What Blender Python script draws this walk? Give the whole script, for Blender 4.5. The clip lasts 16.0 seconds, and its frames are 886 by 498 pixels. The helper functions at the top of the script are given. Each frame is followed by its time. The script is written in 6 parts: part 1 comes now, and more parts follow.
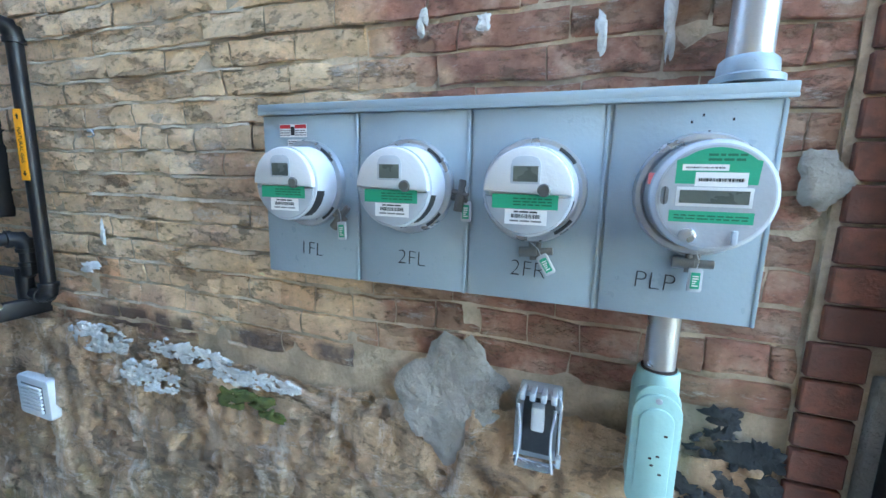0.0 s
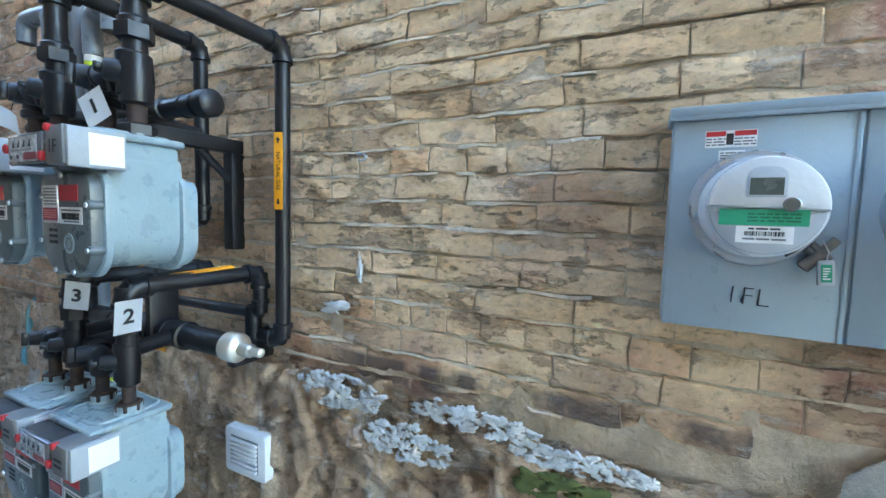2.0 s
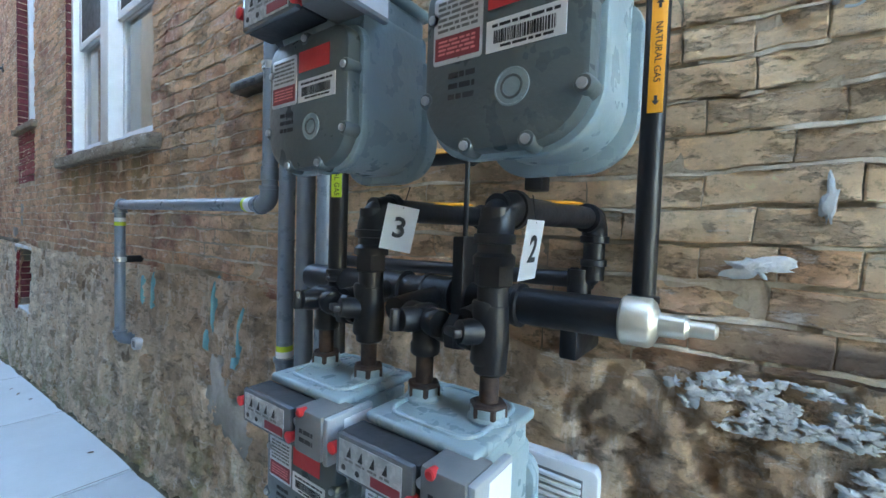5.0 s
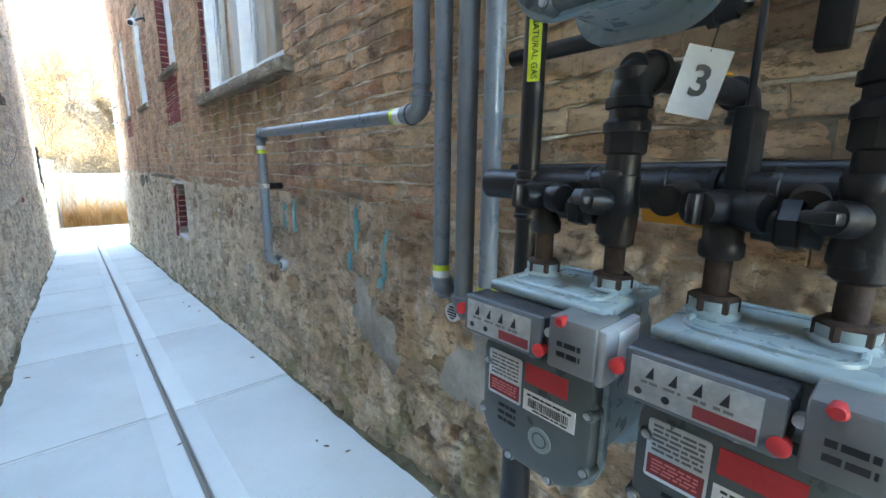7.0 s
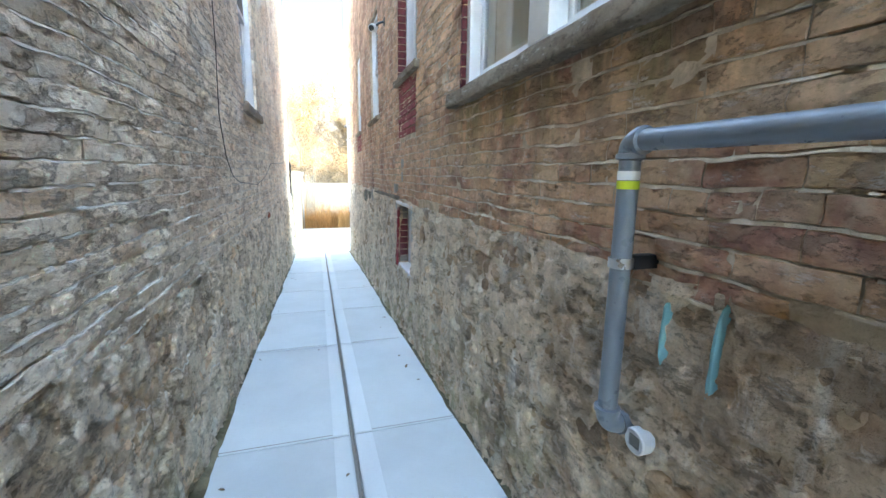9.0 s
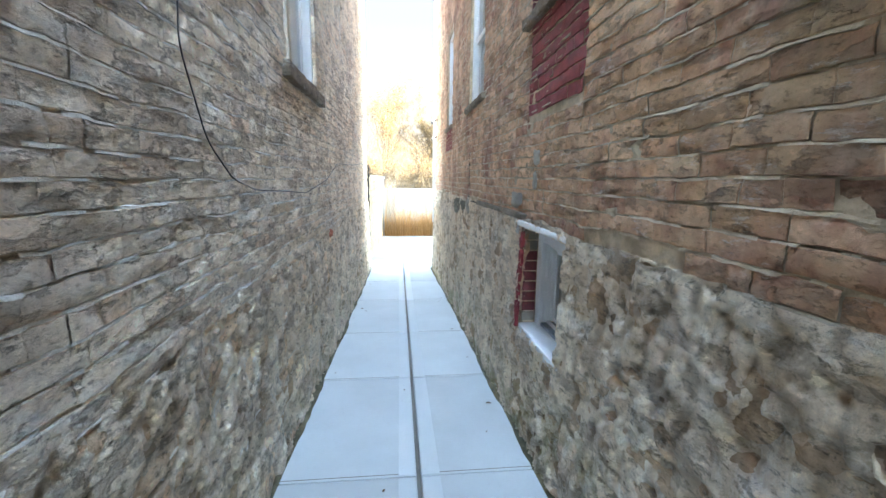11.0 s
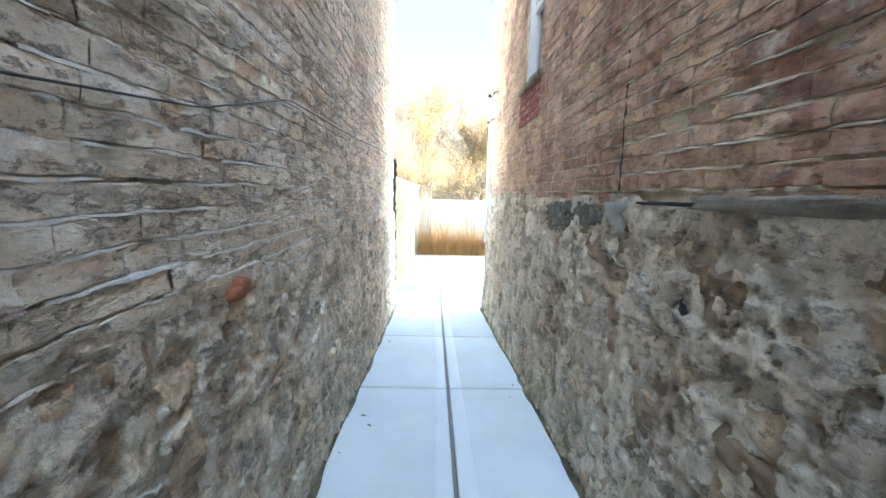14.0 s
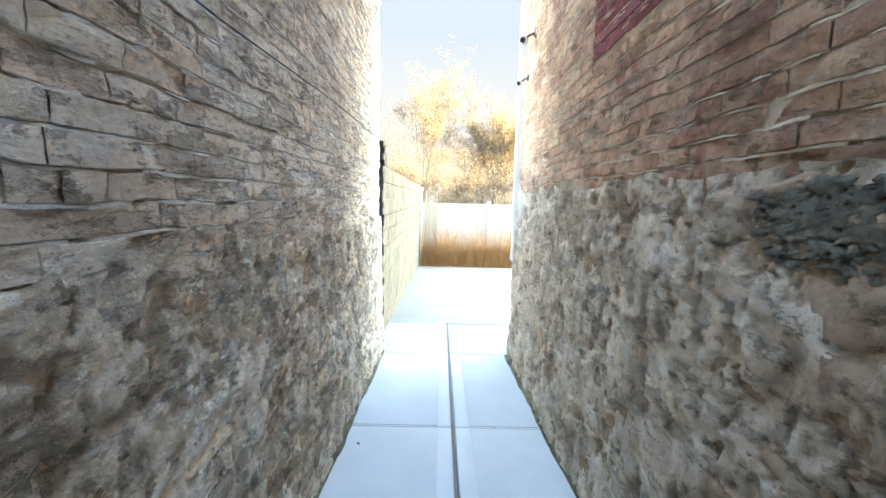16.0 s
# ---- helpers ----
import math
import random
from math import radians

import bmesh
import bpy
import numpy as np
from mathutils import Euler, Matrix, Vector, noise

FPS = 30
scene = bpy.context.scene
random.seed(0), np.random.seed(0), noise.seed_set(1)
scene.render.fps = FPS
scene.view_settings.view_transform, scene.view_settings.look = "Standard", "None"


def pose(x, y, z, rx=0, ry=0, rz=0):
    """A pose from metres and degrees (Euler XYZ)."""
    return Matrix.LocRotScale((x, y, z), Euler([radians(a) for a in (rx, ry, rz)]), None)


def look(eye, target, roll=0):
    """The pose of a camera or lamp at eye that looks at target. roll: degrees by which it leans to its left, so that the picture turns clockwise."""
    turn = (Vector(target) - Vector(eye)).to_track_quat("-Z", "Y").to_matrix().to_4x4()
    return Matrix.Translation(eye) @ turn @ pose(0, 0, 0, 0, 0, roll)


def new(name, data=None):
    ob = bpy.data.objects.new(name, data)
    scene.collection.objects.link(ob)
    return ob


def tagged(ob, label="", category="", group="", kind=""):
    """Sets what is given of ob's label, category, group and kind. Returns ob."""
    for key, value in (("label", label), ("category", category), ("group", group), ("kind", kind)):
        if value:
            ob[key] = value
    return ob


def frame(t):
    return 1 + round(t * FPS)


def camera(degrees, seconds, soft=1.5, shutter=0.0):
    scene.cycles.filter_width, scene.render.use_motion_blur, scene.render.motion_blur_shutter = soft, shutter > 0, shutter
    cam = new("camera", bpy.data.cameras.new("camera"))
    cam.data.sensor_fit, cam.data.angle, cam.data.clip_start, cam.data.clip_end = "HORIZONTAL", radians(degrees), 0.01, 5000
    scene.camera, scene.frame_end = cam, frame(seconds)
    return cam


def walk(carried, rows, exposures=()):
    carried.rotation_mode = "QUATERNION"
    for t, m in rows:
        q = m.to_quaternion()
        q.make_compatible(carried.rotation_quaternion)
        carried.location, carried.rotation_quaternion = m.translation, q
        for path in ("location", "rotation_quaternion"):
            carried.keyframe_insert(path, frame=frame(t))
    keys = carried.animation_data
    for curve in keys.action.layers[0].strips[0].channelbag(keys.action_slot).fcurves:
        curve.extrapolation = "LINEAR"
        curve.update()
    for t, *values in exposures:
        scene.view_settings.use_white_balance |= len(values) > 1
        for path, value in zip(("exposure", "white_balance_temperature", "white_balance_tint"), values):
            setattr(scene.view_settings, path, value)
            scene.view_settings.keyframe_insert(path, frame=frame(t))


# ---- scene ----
cam = camera(94.2, 16.0)
PATH = [
    (0, (-0.006, 0.021, 1.732), (1.848, 0.69, 1.394), 1.4),
    (0.5, (-0.012, 0.055, 1.732), (1.895, 0.573, 1.427), 1.3),
    (1, (-0.026, 0.197, 1.71), (1.886, 0.722, 1.443), 1.4),
    (1.5, (-0.021, 0.447, 1.706), (1.849, 1.122, 1.492), 1.5),
    (2, (-0.07, 0.756, 1.686), (1.72, 1.636, 1.531), 1.6),
    (2.5, (-0.12, 1.055, 1.725), (1.589, 2.087, 1.613), 1.9),
    (3, (-0.108, 1.266, 1.749), (1.545, 2.389, 1.67), 2.0),
    (3.5, (-0.093, 1.398, 1.783), (1.532, 2.564, 1.739), 2.0),
    (4, (-0.103, 1.516, 1.702), (1.516, 2.691, 1.674), 1.9),
    (4.5, (-0.073, 1.552, 1.573), (1.547, 2.724, 1.536), 1.8),
    (4.7, (-0.053, 1.551, 1.527), (1.568, 2.721, 1.475), 1.8),
    (6.8, (-0.105, 1.708, 1.321), (1.266, 3.114, 0.939), 0.6),
    (7, (-0.11, 1.813, 1.374), (1.196, 3.278, 0.985), 0.7),
    (7.5, (-0.1, 2.188, 1.457), (1.01, 3.801, 1.052), 0.5),
    (8, (-0.08, 2.597, 1.486), (0.826, 4.335, 1.086), 0.3),
    (8.5, (-0.059, 3.04, 1.494), (0.668, 4.863, 1.112), 0.5),
    (9, (-0.004, 3.504, 1.471), (0.571, 5.385, 1.112), 0.8),
    (9.5, (0.001, 4.004, 1.464), (0.461, 5.918, 1.107), 0.9),
    (10, (0.049, 4.493, 1.471), (0.404, 6.429, 1.114), 0.9),
    (10.2, (0.069, 4.681, 1.479), (0.389, 6.622, 1.118), 0.8),
    (12.3, (-0.028, 6.342, 1.309), (0.082, 8.318, 1.026), 1.7),
    (12.5, (-0.012, 6.559, 1.287), (0.087, 8.536, 1.007), 1.8),
    (13, (-0.024, 7.081, 1.257), (0.049, 9.06, 0.984), 1.8),
    (13.5, (-0.022, 7.59, 1.243), (0.04, 9.57, 0.969), 1.7),
    (14, (-0.01, 8.09, 1.222), (0.038, 10.071, 0.951), 1.6),
    (14.5, (-0.019, 8.593, 1.201), (0.015, 10.576, 0.936), 1.4),
    (15, (0.032, 9.07, 1.171), (0.043, 11.054, 0.914), 1.5),
    (15.5, (0.001, 9.555, 1.151), (0.016, 11.538, 0.895), 1.5),
    (16, (0.021, 10.039, 1.122), (0.034, 12.025, 0.878), 1.4),
]
EXPO = [(0, 5.05, 5900, 10), (1.5, 5.12, 6050, 9), (2.5, 5.15, 6250, 10), (3.5, 5.15, 6350, 10), (4.7, 5.15, 6400, 10), (7, 5.3, 7000, 10), (9, 5.35, 7200, 10), (12.5, 5.25, 7300, 10), (14.5, 5.18, 7250, 10), (16, 5.0, 7150, 10)]
SKY, SUN = 0.15, 2.0
walk(cam, [(t, look(eye, target, roll)) for t, eye, target, roll in PATH], exposures=EXPO)

# ---- light ----
SUN_FROM = Vector((0.905, -0.425, 0.262)).normalized()
sky_world = bpy.data.worlds.new("sky")
scene.world = sky_world
sky_world.use_nodes = True
wn = sky_world.node_tree
sky_tex = wn.nodes.new("ShaderNodeTexSky")
sky_tex.sky_type = "NISHITA"
sky_tex.sun_disc = False
sky_tex.sun_elevation = math.asin(SUN_FROM.z)
sky_tex.sun_rotation = math.atan2(SUN_FROM.x, SUN_FROM.y)
sky_tex.altitude = 50
sky_tex.dust_density = 0.3
wn.links.new(sky_tex.outputs[0], wn.nodes["Background"].inputs[0])
wn.nodes["Background"].inputs[1].default_value = SKY
sun = new("sun", bpy.data.lights.new("sun", "SUN"))
sun.data.energy, sun.data.angle, sun.data.color = SUN, radians(0.6), (1.0, 0.86, 0.62)
sun.matrix_world = look(SUN_FROM * 30, (0, 0, 0))


# ---- materials ----
class Mat:
    """A node material with a few short-hands."""

    def __init__(self, name, rough=0.6, metal=0.0):
        self.m = bpy.data.materials.new(name)
        self.m.use_nodes = True
        self.t = self.m.node_tree
        self.b = self.t.nodes["Principled BSDF"]
        self.b.inputs["Roughness"].default_value = rough
        self.b.inputs["Metallic"].default_value = metal
        self.pos = self.node("ShaderNodeNewGeometry").outputs["Position"]

    def node(self, kind, **kw):
        n = self.t.nodes.new(kind)
        for k, v in kw.items():
            n.inputs[k.replace("_", " ")].default_value = v
        return n

    def link(self, a, b):
        self.t.links.new(a, b)

    def noise(self, scale, detail=4.0, rough=0.55, stretch=None, shift=0.0):
        n = self.node("ShaderNodeTexNoise", Scale=scale, Detail=detail, Roughness=rough)
        mp = self.node("ShaderNodeMapping")
        mp.inputs["Location"].default_value = (shift, shift * 1.7, shift * 0.6)
        mp.inputs["Scale"].default_value = stretch or (1, 1, 1)
        self.link(self.pos, mp.inputs[0])
        self.link(mp.outputs[0], n.inputs["Vector"])
        return n.outputs["Fac"]

    def band(self, fac, lo, hi, a=0.0, b=1.0):
        n = self.node("ShaderNodeMapRange")
        for i, v in enumerate((lo, hi, a, b)):
            n.inputs[i + 1].default_value = v
        self.link(fac, n.inputs[0])
        return n.outputs[0]

    def math(self, op, a, b):
        n = self.node("ShaderNodeMath")
        n.operation = op
        for i, v in enumerate((a, b)):
            if isinstance(v, (int, float)):
                n.inputs[i].default_value = v
            else:
                self.link(v, n.inputs[i])
        return n.outputs[0]

    def ramp(self, fac, stops):
        n = self.node("ShaderNodeValToRGB")
        e = n.color_ramp.elements
        while len(e) < len(stops):
            e.new(0.5)
        for el, (p, c) in zip(e, stops):
            el.position, el.color = p, (*c, 1)
        self.link(fac, n.inputs[0])
        return n.outputs[0]

    def mix(self, fac, a, b, mode="MIX"):
        n = self.node("ShaderNodeMix")
        n.data_type, n.blend_type = "RGBA", mode
        for s, v in ((0, fac), (6, a), (7, b)):
            if isinstance(v, (int, float)):
                n.inputs[s].default_value = v
            elif isinstance(v, tuple):
                n.inputs[s].default_value = (*v, 1)
            else:
                self.link(v, n.inputs[s])
        return n.outputs[2]

    def axis(self, i):
        n = self.node("ShaderNodeSeparateXYZ")
        self.link(self.pos, n.inputs[0])
        return n.outputs[i]

    def rand(self):
        g = self.node("ShaderNodeNewGeometry").outputs["Random Per Island"]
        o = self.node("ShaderNodeObjectInfo").outputs["Random"]
        return self.math("FRACT", self.math("ADD", g, o), 0.0)

    def bump(self, fac, dist, strength=1.0, onto=None):
        n = self.node("ShaderNodeBump", Strength=strength, Distance=dist)
        self.link(fac, n.inputs["Height"])
        if onto is not None:
            self.link(onto, n.inputs["Normal"])
        return n.outputs[0]

    def veins(self, scale, stretch, shift, width, detail=5.0, rough=0.6):
        """Thin wandering lines, 1 on the line."""
        n = self.math("ABSOLUTE", self.math("SUBTRACT", self.noise(scale, detail, rough, stretch, shift), 0.5), 0.0)
        return self.band(n, 0.0, width, 1.0, 0.0)

    def cells(self, scale, shift, feature="F1", wobble=0.35):
        """Voronoi cells with a wandering outline: their colour value or the distance to the edge."""
        v = self.node("ShaderNodeTexVoronoi", Scale=scale)
        v.feature = feature
        w = self.node("ShaderNodeTexNoise", Scale=scale * 1.3, Detail=5.0, Roughness=0.65)
        self.link(self.pos, w.inputs["Vector"])
        mx = self.node("ShaderNodeVectorMath")
        mx.operation = "MULTIPLY_ADD"
        self.link(w.outputs["Color"], mx.inputs[0])
        mx.inputs[1].default_value = (wobble, wobble, wobble)
        mp = self.node("ShaderNodeMapping")
        mp.inputs["Location"].default_value = (shift, shift, shift)
        mp.inputs["Scale"].default_value = (1, 0.75, 1.25)
        self.link(self.pos, mp.inputs[0])
        self.link(mp.outputs[0], mx.inputs[2])
        self.link(mx.outputs[0], v.inputs["Vector"])
        return v.outputs["Distance"] if feature != "F1" else self.math("FRACT", self.math("MULTIPLY", self.sep(v.outputs["Color"]), 1.0), 0.0)

    def sep(self, colour):
        n = self.node("ShaderNodeSeparateColor")
        self.link(colour, n.inputs[0])
        return n.outputs[0]

    def done(self, colour, normal=None, rough=None):
        if isinstance(colour, tuple):
            self.b.inputs["Base Color"].default_value = (*colour, 1)
        else:
            self.link(colour, self.b.inputs["Base Color"])
        if normal is not None:
            self.link(normal, self.b.inputs["Normal"])
        if rough is not None:
            self.link(rough, self.b.inputs["Roughness"])
        return self.m


def plain(name, colour, rough=0.5, metal=0.0, vary=0.12, scale=9.0, dist=0.0006):
    """Paint, plastic or metal with slight grime and grain."""
    m = Mat(name, rough, metal)
    dirt = m.band(m.noise(scale, 5, 0.6), 0.35, 0.7)
    c = m.mix(dirt, tuple(v * (1 - vary) for v in colour), tuple(min(1, v * (1 + vary)) for v in colour))
    r = m.band(m.noise(scale * 3, 3), 0.3, 0.7, max(0.02, rough - 0.08), min(1, rough + 0.1))
    return m.done(c, m.bump(m.noise(scale * 14, 2), dist), r)


def weathering(m, c, chip_colour, chips, dust):
    """Broken skin, pits and grain shared by the old masonry: the coloured surface and its relief."""
    flake = m.band(m.noise(6.0, 8, 0.68, (1, 0.55, 1.5), 13.0), 0.535, 0.565)
    c = m.mix(m.math("MULTIPLY", flake, chips), c, chip_colour)
    crumb = m.band(m.noise(17, 7, 0.72, (1, 0.6, 1.3), 23.0), 0.575, 0.605)
    c = m.mix(m.math("MULTIPLY", crumb, 0.55), c, tuple(v * 0.6 for v in chip_colour))
    powder = m.band(m.noise(12, 8, 0.78, (1, 0.45, 1.6), 33.0), 0.565, 0.64)
    c = m.mix(m.math("MULTIPLY", powder, dust), c, (0.90, 0.84, 0.75))
    grain = m.noise(42, 8, 0.78, (1, 0.8, 1.2), 41.0)
    c = m.mix(1.0, c, m.ramp(grain, [(0.34, (0.58, 0.54, 0.49)), (0.46, (1.0, 0.99, 0.98)), (0.56, (1.04, 1.04, 1.03)), (0.66, (1.30, 1.30, 1.28))]), "MULTIPLY")
    n = m.bump(m.noise(13, 7, 0.70, (1, 0.7, 1.3), 3.0), 0.016, 1.0)
    n = m.bump(grain, 0.009, 1.0, n)
    n = m.bump(m.math("SUBTRACT", m.math("MULTIPLY", powder, 0.35), m.math("ADD", flake, m.math("MULTIPLY", crumb, 0.8))), 0.007, 1.0, n)
    return c, n


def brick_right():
    m = Mat("worn_painted_brick", 0.88)
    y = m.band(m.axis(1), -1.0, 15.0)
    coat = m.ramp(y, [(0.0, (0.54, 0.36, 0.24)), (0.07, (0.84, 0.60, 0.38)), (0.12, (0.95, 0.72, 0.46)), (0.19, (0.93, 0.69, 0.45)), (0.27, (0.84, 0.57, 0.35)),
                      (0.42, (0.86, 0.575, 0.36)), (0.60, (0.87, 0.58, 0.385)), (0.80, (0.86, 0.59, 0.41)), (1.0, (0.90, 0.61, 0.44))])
    r = m.rand()
    tone = m.ramp(r, [(0.0, (0.86, 0.82, 0.78)), (0.15, (0.97, 0.96, 0.95)), (0.8, (1.05, 1.04, 1.02)), (0.92, (1.0, 0.92, 0.85)), (1.0, (0.92, 0.76, 0.66))])
    coat = m.mix(1.0, coat, tone, "MULTIPLY")
    coat = m.mix(m.band(m.noise(4.5, 6, 0.66, (1, 0.6, 1.2), 17.0), 0.40, 0.62, 0.0, 0.55), coat, m.mix(1.0, coat, (0.62, 0.55, 0.47), "MULTIPLY"))
    red = m.ramp(m.noise(14, 4), [(0.3, (0.25, 0.105, 0.075)), (0.5, (0.44, 0.21, 0.145)), (0.62, (0.58, 0.36, 0.26)), (0.75, (0.70, 0.56, 0.44))])
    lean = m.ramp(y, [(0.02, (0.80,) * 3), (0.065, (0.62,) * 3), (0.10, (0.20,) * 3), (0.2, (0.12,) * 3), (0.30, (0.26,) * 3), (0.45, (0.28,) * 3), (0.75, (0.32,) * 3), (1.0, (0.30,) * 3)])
    bare = m.math("ADD", m.math("MULTIPLY", m.noise(2.6, 5, 0.62), 0.75), m.math("MULTIPLY", m.math("SUBTRACT", r, 0.5), 0.12))
    bare = m.band(m.math("ADD", bare, lean), 0.62, 0.78)
    low = m.band(m.axis(2), 1.5, 1.2)
    bare = m.math("MAXIMUM", bare, m.math("MULTIPLY", low, m.band(m.noise(3.1, 4, shift=5), 0.42, 0.6)))
    c = m.mix(bare, coat, red)
    stain = m.band(m.noise(1.7, 6, 0.65, (1, 1, 0.35), 3.0), 0.50, 0.72)
    c = m.mix(m.math("MULTIPLY", stain, 0.34), c, (0.26, 0.18, 0.11))
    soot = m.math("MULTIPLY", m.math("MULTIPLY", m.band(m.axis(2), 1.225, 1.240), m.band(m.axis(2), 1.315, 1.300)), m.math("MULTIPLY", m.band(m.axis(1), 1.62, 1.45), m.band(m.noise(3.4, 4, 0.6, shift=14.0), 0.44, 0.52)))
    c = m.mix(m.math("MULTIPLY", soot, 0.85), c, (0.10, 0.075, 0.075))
    moss = m.math("MULTIPLY", m.band(m.noise(2.2, 5, 0.7, shift=9.0), 0.56, 0.70), 0.35)
    c = m.mix(moss, c, (0.17, 0.18, 0.07))
    drip = m.math("MULTIPLY", m.math("MULTIPLY", m.band(m.axis(1), 3.9, 4.3), m.band(m.axis(1), 6.3, 5.9)), m.math("MULTIPLY", m.band(m.axis(2), 1.35, 1.80), m.band(m.axis(2), 1.96, 1.90)))
    drip = m.math("MULTIPLY", drip, m.band(m.noise(7.0, 5, 0.65, (1, 1, 0.12), 53.0), 0.40, 0.56, 0.0, 0.75))
    c = m.mix(drip, c, m.ramp(m.noise(3.0, 3, shift=57.0), [(0.42, (0.20, 0.19, 0.075)), (0.56, (0.17, 0.115, 0.075))]))
    c, n = weathering(m, c, (0.34, 0.225, 0.145), 0.5, 0.5)
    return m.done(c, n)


def brick_left():
    m = Mat("grey_painted_brick", 0.9)
    r = m.rand()
    y = m.band(m.axis(1), 0.0, 15.0)
    # far end yellowed in the colour for the glow of bounced sun
    base = m.ramp(y, [(0.0, (0.96, 0.84, 0.69)), (0.5, (0.96, 0.84, 0.69)), (0.8, (0.97, 0.83, 0.67)), (1.0, (0.97, 0.78, 0.54))])
    c = m.mix(1.0, base, m.ramp(r, [(0.0, (0.88, 0.87, 0.86)), (0.2, (0.97, 0.97, 0.97)), (0.85, (1.04, 1.03, 1.02)), (0.95, (1.0, 0.93, 0.88)), (1.0, (0.92, 0.80, 0.72))]), "MULTIPLY")
    worn = m.band(m.noise(1.3, 6, 0.66, (1, 0.7, 1.3)), 0.46, 0.62)
    c = m.mix(m.math("MULTIPLY", worn, 0.62), c, m.ramp(m.noise(9, 4), [(0.35, (0.50, 0.36, 0.25)), (0.7, (0.72, 0.57, 0.43))]))
    c = m.mix(m.band(m.noise(3.2, 5, 0.7, (1, 0.6, 1.4), 7.0), 0.54, 0.66, 0.0, 0.6), c, (0.80, 0.77, 0.72))
    c, n = weathering(m, c, (0.40, 0.30, 0.22), 0.5, 0.6)
    return m.done(c, n)


def mortar(name, dark, light):
    m = Mat(name, 0.95)
    c = m.mix(m.band(m.noise(6, 6, 0.7), 0.4, 0.62), dark, light)
    c = m.mix(m.band(m.noise(2, 4, shift=2.0), 0.5, 0.68, 0.0, 0.6), c, tuple(v * 0.45 for v in dark))
    return m.done(c, m.bump(m.noise(60, 6, 0.75), 0.008, 1.0, m.bump(m.noise(12, 6, 0.7), 0.02)))


def foot_moss(m, c, low_moss):
    ground_z = m.math("SUBTRACT", m.axis(2), m.math("SUBTRACT", 0.335, m.math("MULTIPLY", m.axis(1), 0.061)))
    green = m.math("MULTIPLY", m.band(ground_z, 0.70, 0.0), m.band(m.noise(4.2, 6, 0.7, shift=3.3), 0.46, 0.60))
    return m.mix(m.math("MULTIPLY", green, low_moss), c, (0.20, 0.21, 0.08))


def stone(name, tint, low_moss):
    """Bare rubble and crumbled bedding, brown to ochre."""
    m = Mat(name, 0.92)
    c = m.ramp(m.math("ADD", m.math("MULTIPLY", m.noise(5.5, 6, 0.68), 0.75), m.math("MULTIPLY", m.rand(), 0.30)),
               [(0.30, (0.20, 0.145, 0.10)), (0.46, (0.36, 0.27, 0.195)), (0.58, (0.46, 0.37, 0.285)), (0.72, (0.54, 0.46, 0.37)), (0.90, (0.62, 0.57, 0.50))])
    c = m.mix(1.0, c, tint, "MULTIPLY")
    c = m.mix(m.band(m.noise(2.4, 5, 0.6, shift=8.0), 0.52, 0.68, 0.0, 0.4), c, (0.18, 0.135, 0.10))
    c = foot_moss(m, c, low_moss)
    c, n = weathering(m, c, (0.20, 0.155, 0.115), 0.6, 0.45)
    n = m.bump(m.noise(9, 8, 0.70, shift=5.0), 0.03, 1.0, n)
    return m.done(c, n)


def limewashed_coat(name, tint, low_moss, brown, front=0.0):
    """Old grey cement and limewash over rubble, streaked and stained."""
    m = Mat(name, 0.93)
    c = m.ramp(m.noise(4.0, 8, 0.70, (1, 1.1, 0.7), 2.0), [(0.32, (0.54, 0.43, 0.33)), (0.45, (0.74, 0.63, 0.51)), (0.56, (0.84, 0.74, 0.62)), (0.70, (0.93, 0.87, 0.78))])
    c = m.mix(1.0, c, tint, "MULTIPLY")
    c = m.mix(m.band(m.noise(1.6, 6, 0.66, shift=6.0), 0.50, 0.66, 0.0, brown), c, m.ramp(m.noise(8, 4), [(0.35, (0.36, 0.25, 0.165)), (0.7, (0.56, 0.43, 0.31))]))
    c = m.mix(m.band(m.axis(1), 7.0, 1.2, 0.0, front), c, m.mix(1.0, c, (0.74, 0.60, 0.47), "MULTIPLY"))
    streak = m.band(m.noise(8.0, 7, 0.72, (1, 1.2, 0.30), 9.0), 0.54, 0.66)
    c = m.mix(m.math("MULTIPLY", streak, 0.6), c, (0.94, 0.90, 0.83))
    soak = m.band(m.noise(5.0, 7, 0.72, (1, 1.2, 0.45), 19.0), 0.57, 0.66)
    c = m.mix(m.math("MULTIPLY", soak, 0.55), c, (0.22, 0.17, 0.125))
    c = foot_moss(m, c, low_moss)
    c, n = weathering(m, c, (0.30, 0.225, 0.165), 0.5, 0.5)
    n = m.bump(m.noise(8, 8, 0.70, shift=15.0), 0.03, 1.0, n)
    return m.done(c, n)


def concrete(name, colour, marks=0.10):
    m = Mat(name, 0.75)
    c = m.mix(m.band(m.noise(1.6, 6, 0.65), 0.35, 0.7), tuple(v * (1 - marks) for v in colour), tuple(v * (1 + marks * 0.4) for v in colour))
    c = m.mix(m.band(m.noise(60, 3), 0.55, 0.75, 0.0, 0.3), c, tuple(v * 0.8 for v in colour))
    c = m.mix(m.band(m.noise(9, 5, 0.7, shift=4.0), 0.66, 0.74, 0.0, 0.35), c, tuple(v * 0.6 for v in colour))
    c = m.mix(1.0, c, m.ramp(m.rand(), [(0.0, (0.95,) * 3), (1.0, (1.03,) * 3)]), "MULTIPLY")
    return m.done(c, m.bump(m.noise(160, 4), 0.0012, 0.7))


